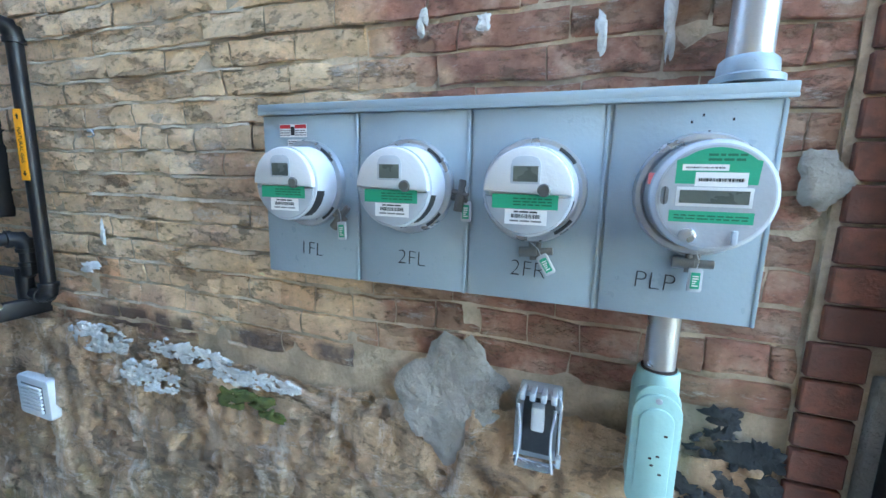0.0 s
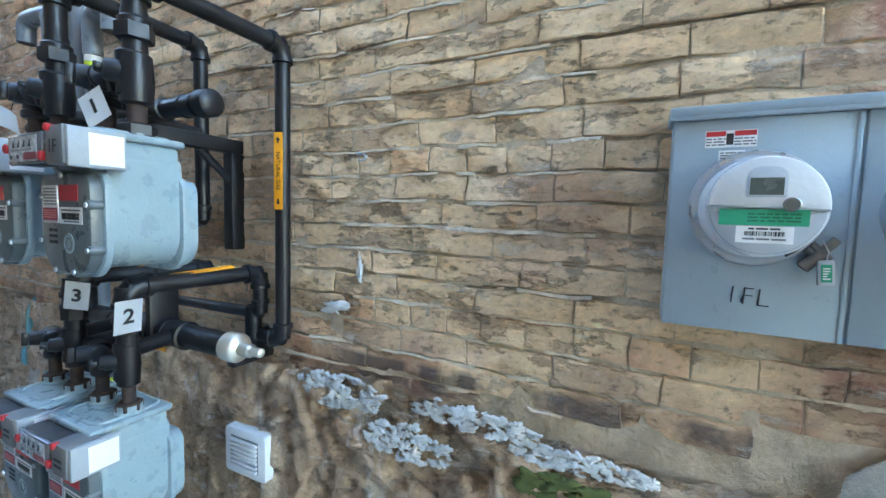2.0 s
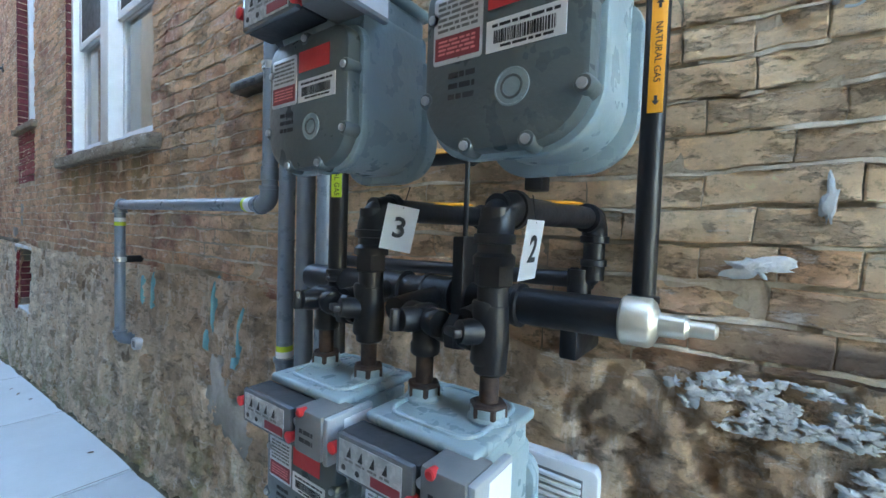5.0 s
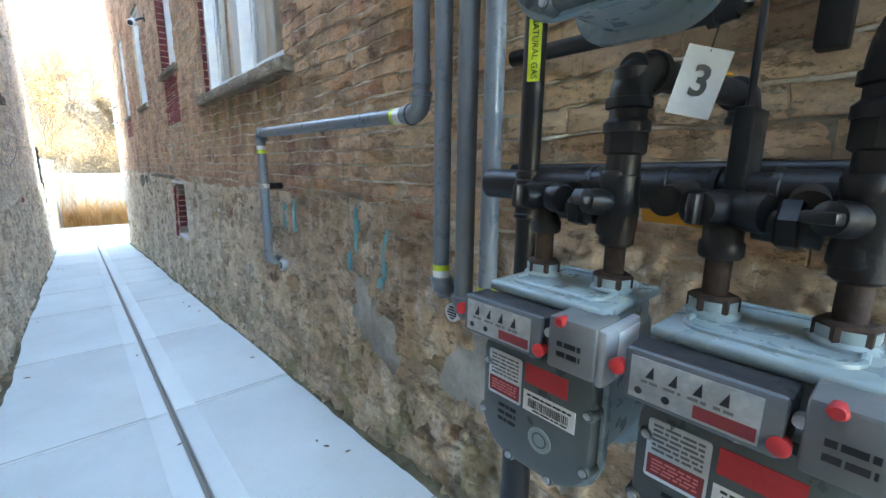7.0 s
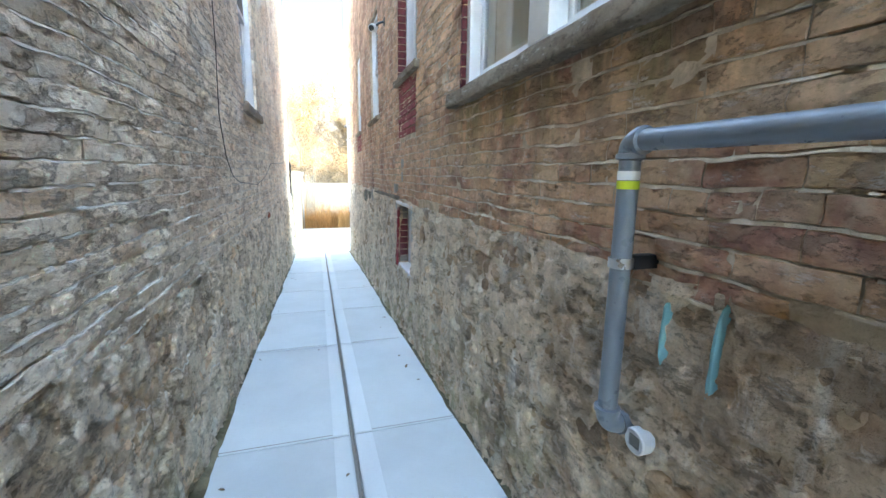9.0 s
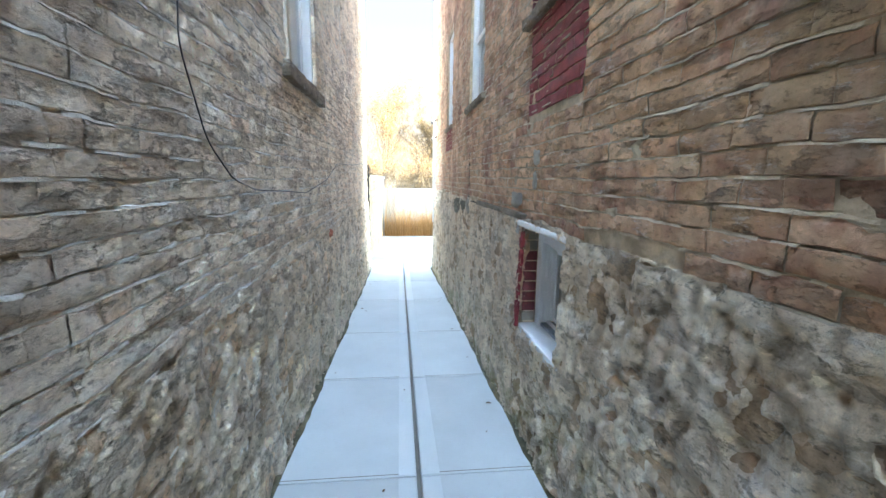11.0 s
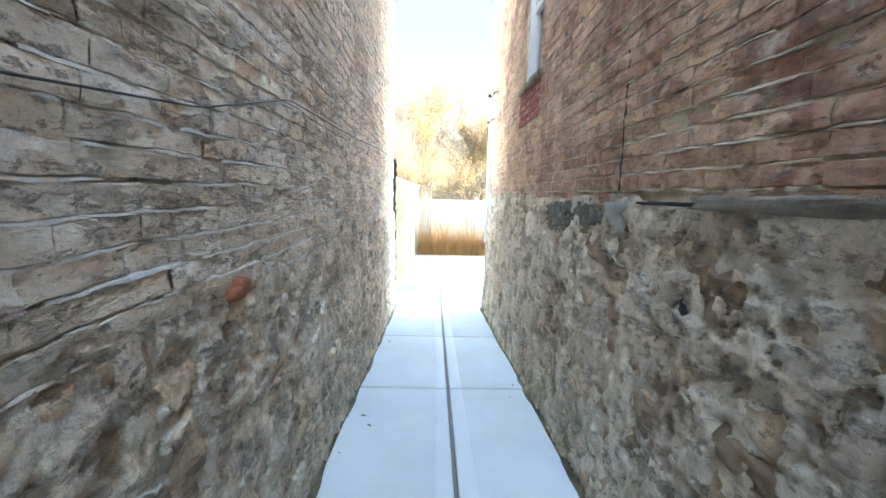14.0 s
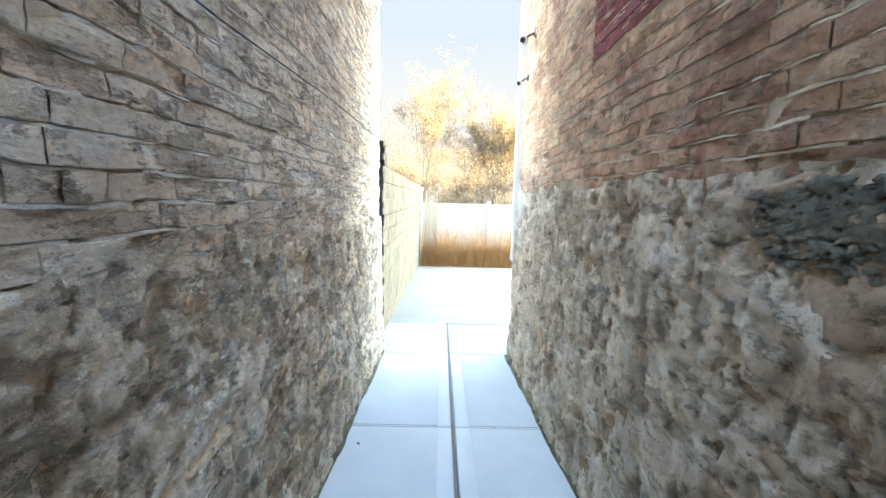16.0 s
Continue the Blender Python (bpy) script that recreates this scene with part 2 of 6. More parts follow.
def glass():
    m = Mat("window_glass", 0.03)
    m.b.inputs["Transmission Weight"].default_value = 1.0
    m.b.inputs["IOR"].default_value = 1.45
    return m.done((0.95, 0.97, 0.97))


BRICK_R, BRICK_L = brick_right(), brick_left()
MORTAR_R = mortar("sandy_mortar", (0.46, 0.36, 0.25), (0.78, 0.63, 0.46))
MORTAR_L = mortar("grey_mortar", (0.46, 0.40, 0.33), (0.70, 0.64, 0.56))
BEAD_R = mortar("mortar_bead", (0.56, 0.44, 0.31), (0.88, 0.76, 0.60))
BEAD_L = mortar("painted_mortar_bead", (0.66, 0.60, 0.52), (0.92, 0.88, 0.82))
STONE_R = stone("rubble_stone", (1.45, 1.32, 1.18), 0.7)
STONE_L = stone("painted_rubble_stone", (2.1, 2.0, 1.82), 0.4)
COAT_R = limewashed_coat("crumbling_limewash_coat", (1.04, 1.01, 0.97), 0.75, 0.6, 1.0)
COAT_L = limewashed_coat("grey_limewash_coat", (1.08, 1.05, 1.0), 0.45, 0.3)
PATCH = mortar("grey_cement_patch", (0.35, 0.32, 0.28), (0.52, 0.485, 0.43))
CONCRETE = concrete("new_concrete", (0.555, 0.585, 0.585))
YARD = concrete("pale_yard_concrete", (0.40, 0.365, 0.30))
STRIP = concrete("smooth_concrete_band", (0.61, 0.64, 0.64), 0.05)
GROOVE = concrete("dirty_joint", (0.20, 0.18, 0.15))
PIER = Mat("pressed_red_brick", 0.8)
PIER = PIER.done(PIER.mix(PIER.band(PIER.noise(40, 4), 0.4, 0.7), PIER.ramp(PIER.rand(), [(0.0, (0.13, 0.048, 0.032)), (1.0, (0.24, 0.088, 0.055))]), (0.10, 0.045, 0.032)), PIER.bump(PIER.noise(160, 3), 0.0015))
BROWNSTONE = mortar("brown_stone_trim", (0.20, 0.165, 0.13), (0.33, 0.285, 0.235))
SILL = stone("weathered_sill_stone", (0.72, 0.70, 0.66), 0.0)
PANEL = plain("grey_enamel", (0.315, 0.385, 0.43), 0.35, 0.0, 0.05)
WHITE = plain("white_plastic", (0.66, 0.67, 0.68), 0.35, 0.0, 0.05)
WHITE_WOOD = plain("white_window_paint", (0.78, 0.79, 0.80), 0.45, 0.0, 0.06)
CLEAR = plain("cloudy_plastic", (0.52, 0.56, 0.60), 0.15, 0.0, 0.05)
GREEN = plain("green_label", (0.035, 0.36, 0.20), 0.5, 0.0, 0.06)
GREEN_INK = plain("dark_green_print", (0.012, 0.15, 0.08), 0.5, 0.0, 0.1)
DARK_STEEL = plain("weathered_lock_steel", (0.20, 0.20, 0.19), 0.38, 0.8, 0.2)
LENS = plain("smoky_lens_plastic", (0.42, 0.45, 0.49), 0.18, 0.0, 0.10)
RED = plain("red_label", (0.55, 0.03, 0.035), 0.5, 0.0, 0.1)
MAROON = plain("maroon_label", (0.26, 0.035, 0.045), 0.5)
PINK = plain("pink_label", (0.8, 0.22, 0.22), 0.5)
PAPER = plain("white_paper", (0.80, 0.80, 0.80), 0.7, 0.0, 0.03)
INK = plain("black_ink", (0.015, 0.015, 0.018), 0.6)
LCD = plain("grey_display", (0.10, 0.115, 0.10), 0.25)
STEEL = plain("galvanised_steel", (0.52, 0.55, 0.58), 0.32, 0.85, 0.12)
ALU = plain("brushed_aluminium", (0.66, 0.68, 0.70), 0.35, 0.9, 0.08)
MINT = plain("mint_green_paint", (0.34, 0.54, 0.50), 0.45, 0.0, 0.08)
BLACK = plain("black_coated_iron", (0.008, 0.008, 0.010), 0.42, 0.0, 0.3)
RUST = plain("rusty_nipple", (0.045, 0.027, 0.021), 0.8, 0.0, 0.4, 40)
YELLOW = plain("yellow_gas_label", (0.85, 0.35, 0.012), 0.5)
LIME = plain("lime_band", (0.62, 0.72, 0.04), 0.5)
PVC = plain("grey_conduit", (0.17, 0.195, 0.225), 0.32, 0.0, 0.1)
PVC_DARK = plain("dark_grey_conduit", (0.13, 0.14, 0.15), 0.45, 0.0, 0.15)
GAS = plain("gas_meter_enamel", (0.27, 0.345, 0.365), 0.30, 0.0, 0.06)
GAS_FACE = plain("gas_meter_cover_enamel", (0.095, 0.115, 0.118), 0.32, 0.0, 0.06)
GREYBOX = plain("grey_module_plastic", (0.165, 0.17, 0.17), 0.55, 0.0, 0.06)
BRASS = plain("plated_plug", (0.70, 0.66, 0.56), 0.42, 0.8)
BLUE = plain("blue_paint_run", (0.19, 0.42, 0.46), 0.6)
CRIMSON = plain("crimson_paint", (0.22, 0.012, 0.022), 0.6, 0.0, 0.3)
BURNT = mortar("black_tar_and_gap", (0.018, 0.02, 0.022), (0.06, 0.06, 0.062))
LIMEWASH = mortar("flaking_lime", (0.58, 0.58, 0.56), (0.88, 0.88, 0.86))
BLIND = plain("cream_blind", (0.66, 0.54, 0.36), 0.8)
BROWN_BLIND = plain("tan_window_shade", (0.34, 0.22, 0.09), 0.7)
DARK = plain("dark_screen", (0.03, 0.03, 0.032), 0.6)
GLASS = glass()


# ---- building helpers ----
def smooth_mesh(me, angle=40):
    me.polygons.foreach_set("use_smooth", [True] * len(me.polygons))
    me.set_sharp_from_angle(angle=radians(angle))


def part(name, bm, material, parent=None, label=""):
    """Links a bmesh as one mesh object, under a thing or a part."""
    me = bpy.data.meshes.new(name)
    bmesh.ops.recalc_face_normals(bm, faces=bm.faces)
    bm.to_mesh(me)
    bm.free()
    me.materials.append(material)
    smooth_mesh(me)
    ob = new(name, me)
    if parent is not None:
        ob.parent = parent
    if label:
        tagged(ob, label)
    return ob


def raw(name, verts, faces, material, parent=None, smooth=True, crisp=False):
    me = bpy.data.meshes.new(name)
    me.from_pydata(verts, [], faces)
    me.materials.append(material)
    if smooth:
        me.polygons.foreach_set("use_smooth", [True] * len(me.polygons))
        if crisp:
            me.set_sharp_from_angle(angle=math.radians(26))
    ob = new(name, me)
    if parent is not None:
        ob.parent = parent
    return ob


def thing(name, label, category, m=None, group="", kind=""):
    e = new(name)
    e.empty_display_size = 0.05
    if m is not None:
        e.matrix_basis = m
    return tagged(e, label, category, group, kind)


def wall_frame(x, y, z):
    """A frame on the wall that faces the alley from +x: u runs to -y, v up, w out of the wall."""
    return Matrix(((0, 0, -1, x), (-1, 0, 0, y), (0, 1, 0, z), (0, 0, 0, 1)))


def box(bm, a, b, bevel=0.0, seg=2):
    made = bmesh.ops.create_cube(bm, size=1)["verts"]
    for v in made:
        v.co = Vector([(a[i] + b[i]) / 2 + v.co[i] * (b[i] - a[i]) for i in range(3)])
    if bevel:
        edges = list({e for v in made for e in v.link_edges})
        bmesh.ops.bevel(bm, geom=edges, offset=bevel, segments=seg, affect="EDGES", profile=0.5)
    return bm


def boxed(*args, **kw):
    return box(bmesh.new(), *args, **kw)


def sweep(bm, pts, r, seg=16, caps=True):
    """A tube of one radius, or of one for each point, along a line of points."""
    pts = [Vector(p) for p in pts]
    rs = r if isinstance(r, (list, tuple)) else [r] * len(pts)
    t0 = (pts[1] - pts[0]).normalized()
    up = t0.orthogonal().normalized()
    rings = []
    for i, p in enumerate(pts):
        a = (pts[i] - pts[i - 1]).normalized() if i else t0
        b = (pts[i + 1] - pts[i]).normalized() if i < len(pts) - 1 else a
        t = (a + b).normalized() if (a + b).length > 1e-6 else a
        up = (up - t * up.dot(t)).normalized()
        side = t.cross(up)
        rings.append([bm.verts.new(p + (up * math.cos(k * 2 * math.pi / seg) + side * math.sin(k * 2 * math.pi / seg)) * rs[i]) for k in range(seg)])
    for ra, rb in zip(rings, rings[1:]):
        for k in range(seg):
            bm.faces.new((ra[k], ra[(k + 1) % seg], rb[(k + 1) % seg], rb[k]))
    if caps:
        bm.faces.new(list(reversed(rings[0])))
        bm.faces.new(rings[-1])
    return bm


def turned(bm, p, axis, profile, seg=24):
    """A lathe shape: profile of (distance along the axis, radius)."""
    axis = Vector(axis).normalized()
    return sweep_profile(bm, Vector(p), axis, profile, seg)


def sweep_profile(bm, p, axis, profile, seg):
    up = axis.orthogonal().normalized()
    side = axis.cross(up)
    rings = []
    for d, r in profile:
        c = p + axis * d
        rings.append([bm.verts.new(c + (up * math.cos(k * 2 * math.pi / seg) + side * math.sin(k * 2 * math.pi / seg)) * max(r, 1e-4)) for k in range(seg)])
    for ra, rb in zip(rings, rings[1:]):
        for k in range(seg):
            bm.faces.new((ra[k], ra[(k + 1) % seg], rb[(k + 1) % seg], rb[k]))
    bm.faces.new(list(reversed(rings[0])))
    bm.faces.new(rings[-1])
    return bm


def bend(a, corner, b, radius, n=8):
    """Points of a rounded corner between a and b."""
    a, c, b = Vector(a), Vector(corner), Vector(b)
    p, q = c + (a - c).normalized() * radius, c + (b - c).normalized() * radius
    return [(p.lerp(c, t)).lerp(c.lerp(q, t), t) for t in (i / n for i in range(n + 1))]


def line_of(points, radius):
    """A bent pipe line through corner points."""
    out = [Vector(points[0])]
    for a, c, b in zip(points, points[1:], points[2:]):
        out += bend(a, c, b, radius)
    return out + [Vector(points[-1])]


def rounded(w0, w1, v0, v1, r, n=6, r_top=None):
    """Outline of a rounded rectangle in u, v."""
    pts = []
    rt = r if r_top is None else r_top
    for cx, cy, a0, rr in ((w1 - r, v0 + r, -90, r), (w1 - rt, v1 - rt, 0, rt), (w0 + rt, v1 - rt, 90, rt), (w0 + r, v0 + r, 180, r)):
        for i in range(n + 1):
            a = radians(a0 + 90 * i / n)
            pts.append((cx + rr * math.cos(a), cy + rr * math.sin(a)))
    return pts


def plate(bm, outline, w0, w1, edge=0.0):
    """An outline in u, v pushed from w0 to w1, its front edge rounded off."""
    n = len(outline)
    cx, cy = sum(p[0] for p in outline) / n, sum(p[1] for p in outline) / n

    def shrunk(d):
        out = []
        for u, v in outline:
            l = math.hypot(u - cx, v - cy) or 1
            out.append((u - (u - cx) / l * d, v - (v - cy) / l * d))
        return out
    layers = [(outline, w0), (outline, w1 - edge)]
    if edge:
        layers += [(shrunk(edge * 0.3), w1 - edge * 0.3), (shrunk(edge), w1)]
    rings = [[bm.verts.new((u, v, w)) for u, v in o] for o, w in layers]
    for ra, rb in zip(rings, rings[1:]):
        for k in range(n):
            bm.faces.new((ra[k], ra[(k + 1) % n], rb[(k + 1) % n], rb[k]))
    bm.faces.new(list(reversed(rings[0])))
    bm.faces.new(rings[-1])
    return bm


def plated(*args, **kw):
    return plate(bmesh.new(), *args, **kw)


def lettering(text, size, material, parent, u, v, w, turn=0.0, tilt=0.0, fat=0.0, name="lettering"):
    cu = bpy.data.curves.new(name, "FONT")
    cu.body, cu.size, cu.extrude, cu.offset = text, size, 0.0004, fat
    cu.align_x, cu.align_y = "CENTER", "CENTER"
    cu.resolution_u = 3
    tmp = bpy.data.objects.new(name, cu)
    scene.collection.objects.link(tmp)
    me = bpy.data.meshes.new_from_object(tmp.evaluated_get(bpy.context.evaluated_depsgraph_get()))
    bpy.data.objects.remove(tmp)
    me.name = name
    me.materials.clear()
    me.materials.append(material)
    ob = new(name, me)
    ob.parent = parent
    ob.matrix_basis = pose(u, v, w, 0, tilt, turn)
    return ob


def bars(parent, u0, u1, v0, v1, w, n, material=None, name="print"):
    """Unreadable print: short lines of ink."""
    rnd = random.Random(int((u0 + v0 * 7 + w) * 9973))
    bm = bmesh.new()
    h = (v1 - v0) / n
    for i in range(n):
        a = u0
        while a < u1 - 0.002:
            b = min(u1, a + rnd.uniform(0.004, 0.016))
            box(bm, (a, v0 + h * (i + 0.25), w), (b, v0 + h * (i + 0.75), w + 0.0004))
            a = b + 0.002
    return part(name, bm, material or INK, parent)


def barcode(parent, u0, u1, v0, v1, w):
    rnd = random.Random(7)
    bm = bmesh.new()
    a = u0
    while a < u1:
        b = a + rnd.choice((0.0008, 0.0014, 0.0022))
        box(bm, (a, v0, w), (min(b, u1), v1, w + 0.0004))
        a = b + rnd.choice((0.0008, 0.0013))
    return part("barcode", bm, INK, parent)


# smooth value noise on arrays, for uneven masonry
_table = np.random.RandomState(5).rand(256, 256)


def vnoise(a, b):
    ia, ib = np.floor(a).astype(int), np.floor(b).astype(int)
    fa, fb = a - ia, b - ib
    fa, fb = fa * fa * (3 - 2 * fa), fb * fb * (3 - 2 * fb)
    g = lambda i, j: _table[i % 256, j % 256]
    return (g(ia, ib) * (1 - fa) + g(ia + 1, ib) * fa) * (1 - fb) + (g(ia, ib + 1) * (1 - fa) + g(ia + 1, ib + 1) * fa) * fb - 0.5


def fnoise(a, b, octaves=3):
    return sum(vnoise(a * 2 ** k + 17 * k, b * 2 ** k + 31 * k) / 1.8 ** k for k in range(octaves))


def floor_z(y):
    return 0.335 - 0.061 * np.clip(y, -1.0, 24.0)


# ---- masonry ----
XR, XL = 0.84, -0.645        # brick faces of the two houses
END_R, END_L = 14.35, 14.45  # their rear corners
TOP = 6.0
FRONT_L = -2.0             # unseen front end of the neighbouring house, set to let sky light in
HOLES_R = [(4.20, 5.92, 1.95, 4.0), (7.08, 7.86, 2.40, 4.2), (9.32, 10.15, 2.24, 3.6), (11.62, 12.25, 2.24, 3.6), (7.15, 7.80, 0.52, 1.15)]
HOLES_L = [(8.05, 9.05, 2.13, 4.1), (10.62, 10.9, 3.05, 3.5)]


def place(y, z, out, face, side):
    """World points of a wall's surface: out metres proud of its face."""
    return np.stack([face + side * out, y, z], -1)


def pieces(rects, face, side, bulge, rough, warp, seed, cols=6, rows=4, inset=0.0025, batter=None, drop=0.0065, chip=0.0, ends=1.0):
    """Vertices of uneven stones or bricks, one block of rows for each, and the faces of one block."""
    rs = np.random.RandomState(seed)
    r = np.array(rects)
    n = len(r)
    du, dv = r[:, 1] - r[:, 0], r[:, 3] - r[:, 2]
    iu, iv = np.minimum(inset / du, 0.2), np.minimum(inset / dv, 0.25)
    mid_u, mid_v = np.linspace(0, 1, cols - 1)[1:-1], np.linspace(0, 1, rows - 1)[1:-1]
    U = np.concatenate([np.zeros((n, 1)), iu[:, None], iu[:, None] + (1 - 2 * iu[:, None]) * mid_u, 1 - iu[:, None], np.ones((n, 1))], 1)
    V = np.concatenate([np.zeros((n, 1)), iv[:, None], iv[:, None] + (1 - 2 * iv[:, None]) * mid_v, 1 - iv[:, None], np.ones((n, 1))], 1)
    y = (r[:, 0:1] + U * du[:, None])[:, :, None] + 0 * V[:, None, :]
    z = (r[:, 2:3] + V * dv[:, None])[:, None, :] + 0 * U[:, :, None]
    yy = y + warp * fnoise(y * 5 + 3, z * 5, 2) * 1.3 + warp * 0.5 * vnoise(y * 31, z * 31)
    zz = z + warp * fnoise(y * 4 + 40, z * 4 + 9, 2) + warp * vnoise(y * 0.9, z * 0.5 + 4) * 1.6 + warp * 0.5 * vnoise(y * 27 + 5, z * 27)
    out = rough * fnoise(y * 9 + seed, z * 13, 3) + (rs.rand(n) - 0.5)[:, None, None] * bulge + (rs.rand(n) - 0.5)[:, None, None] * bulge * 1.2 * (U[:, :, None] - 0.5)
    out = out - chip * np.clip((fnoise(y * 15 + seed * 3, z * 24 + 7, 3) - 0.08) / 0.10, 0, 1)
    edge = np.zeros((n, U.shape[1], V.shape[1]))
    edge[:, 0], edge[:, -1], edge[:, :, 0], edge[:, :, -1] = ends, ends, 1, 1
    soft = np.zeros_like(edge)
    soft[:, 1], soft[:, -2] = ends, ends
    soft[:, :, 1] = 1
    soft[:, :, -2] = 1
    out = out - drop * edge - 0.15 * drop * soft * (1 - edge)
    if batter is not None:
        out = out + batter(yy, zz)
    P = place(yy, zz, out, face, side).reshape(n, -1, 3)
    nu, nv = U.shape[1], V.shape[1]
    q = [(i * nv + j, i * nv + j + 1, (i + 1) * nv + j + 1, (i + 1) * nv + j) for i in range(nu - 1) for j in range(nv - 1)]
    if side < 0:
        q = [tuple(reversed(f)) for f in q]
    return P, q


def lay(name, rects, near, material, parent, label, **kw):
    """Lays pieces: those for which near() holds as parts of their own, the rest as one part."""
    if not rects:
        return
    P, q = pieces(rects, **kw)
    rest = []
    count = 0
    for rect, p in zip(rects, P):
        if near(rect) and count < 300:
            raw(name, p.tolist(), q, material, parent, crisp=True)
            count += 1
        else:
            rest.append(p)
    if rest:
        R = np.concatenate(rest)
        k = P.shape[1]
        faces = (np.array(q)[None] + (np.arange(len(rest)) * k)[:, None, None]).reshape(-1, 4)
        ob = raw(name + "work", R.tolist(), faces.tolist(), material, parent, crisp=True)
        tagged(ob, label, kind="stuff")


def pointing(y0, y1, z0, count, height, seed, rough, warp, batter, face, side, holes, material, parent, label, least=-0.05, fat=1.0, name="pointing"):
    """Ragged beads of mortar squeezed out along the bed joints."""
    y = np.arange(y0, y1, 0.016)
    V, F = [], []
    for row in range(count):
        z = z0 + row * height - 0.004 + 0 * y
        zz = z + warp * fnoise(y * 4 + 40, z * 4 + 9, 2) + warp * vnoise(y * 0.9, z * 0.5 + 4) * 1.6 + warp * 0.5 * vnoise(y * 27 + 5, z * 27)
        rag = fnoise(y * 9 + 70 + row * 3.7, z * 2 + 31, 4)
        half = fat * 0.0035 + fat * 0.0045 * np.clip(fnoise(y * 13 + 11, z * 9 + row, 3) + 0.3, 0, 1)
        base = batter(y, zz) + rough * fnoise(y * 9 + seed, z * 13, 3)
        top = base - 0.002 + 0.009 * np.minimum(rag, 0.38)
        rows = [(-half * 1.15, base - 0.012), (-half * 0.8, top), (half * 0.5, top - 0.0015), (half * 1.3, base - 0.012)]
        show = np.ones(len(y), bool)
        for ha, hb, hc, hd in holes:
            show &= ~((y > ha - 0.01) & (y < hb + 0.01) & (z > hc - 0.01) & (z < hd + 0.01))
        show &= rag > least
        i0 = sum(len(v) for v in V)
        n = len(y)
        for dz, o in rows:
            V.append(place(y, zz + dz, o, face, side))
        for i in np.nonzero(show[:-1] & show[1:])[0].tolist():
            for k in range(3):
                f = (i0 + k * n + i, i0 + k * n + i + 1, i0 + (k + 1) * n + i + 1, i0 + (k + 1) * n + i)
                F.append(f if side > 0 else f[::-1])
    tagged(raw(name, np.concatenate(V).tolist(), F, material, parent, crisp=True), label, kind="stuff")


def courses(y0, y1, z0, z1, holes, seed, height=0.0665, length=0.208, joint=0.0068, lower=None):
    rs = random.Random(seed)
    rects = []
    z, row = z0, 0
    while z < z1:
        header = row % 6 == 3
        L = length / 2 if header else length
        y = y0 - (L * 0.5 if row % 2 else 0) - rs.uniform(0, 0.05)
        while y < y1:
            l = L * rs.uniform(0.90, 1.10)
            a, b = max(y, y0), min(y + l - joint * 0.35, y1)
            jz = rs.uniform(-0.003, 0.003)
            cuts = [(a, b)]
            for ha, hb, hc, hd in holes:
                if z + height > hc + 0.01 and z < hd - 0.01:
                    cuts = [(p, q) for s, t in cuts for p, q in ((s, min(t, ha)), (max(s, hb), t)) if q - p > 0.025]
            for p, q in cuts:
                if q - p > 0.025 and (lower is None or z > lower(0.5 * (p + q))):
                    rects.append((p, q, z + jz * 0.5, z + height - joint + jz))
            y += l
        z += height
        row += 1
    return rects


def rubble(y0, y1, z0, z1, holes, seed):
    """Random-coursed rubble between z0(y) and z1(y)."""
    rs = random.Random(seed)
    rects = []
    z = z0
    while z < z1:
        h = rs.uniform(0.11, 0.23)
        y = y0 - rs.uniform(0, 0.2)
        while y < y1:
            l = rs.uniform(0.16, 0.52)
            split = rs.random() < 0.3 and h > 0.16
            for za, zb in (((z, z + h * 0.5), (z + h * 0.5, z + h)) if split else ((z, z + h),)):
                a, b = max(y, y0), min(y + l - 0.012, y1)
                cuts = [(a, b)]
                for ha, hb, hc, hd in holes:
                    if zb > hc and za < hd:
                        cuts = [(p, q) for s, t in cuts for p, q in ((s, min(t, ha)), (max(s, hb), t)) if q - p > 0.03]
                zt = min(zb - 0.012, z1)
                for p, q in cuts:
                    if zt - za > 0.03 and q - p > 0.03 and zb > floor_z(0.5 * (p + q)) - 0.05:
                        rects.append((p, q, za, zt))
            y += l
        z += h
    return rects


def core(name, x0, x1, y0, y1, z0, z1, holes, material):
    """A wall of real thickness with openings through it."""
    bm = bmesh.new()
    ys = sorted({y0, y1, *[v for h in holes for v in h[:2]]})
    for a, b in zip(ys, ys[1:]):
        inside = sorted((h[2], h[3]) for h in holes if h[0] <= a + 1e-6 and h[1] >= b - 1e-6)
        z = z0
        for c, d in inside + [(z1, z1)]:
            if c > z:
                box(bm, (x0, a, z), (x1, b, c))
            z = d
    bmesh.ops.remove_doubles(bm, verts=bm.verts, dist=1e-5)
    ob = part(name, bm, material)
    return tagged(ob, kind="structure")


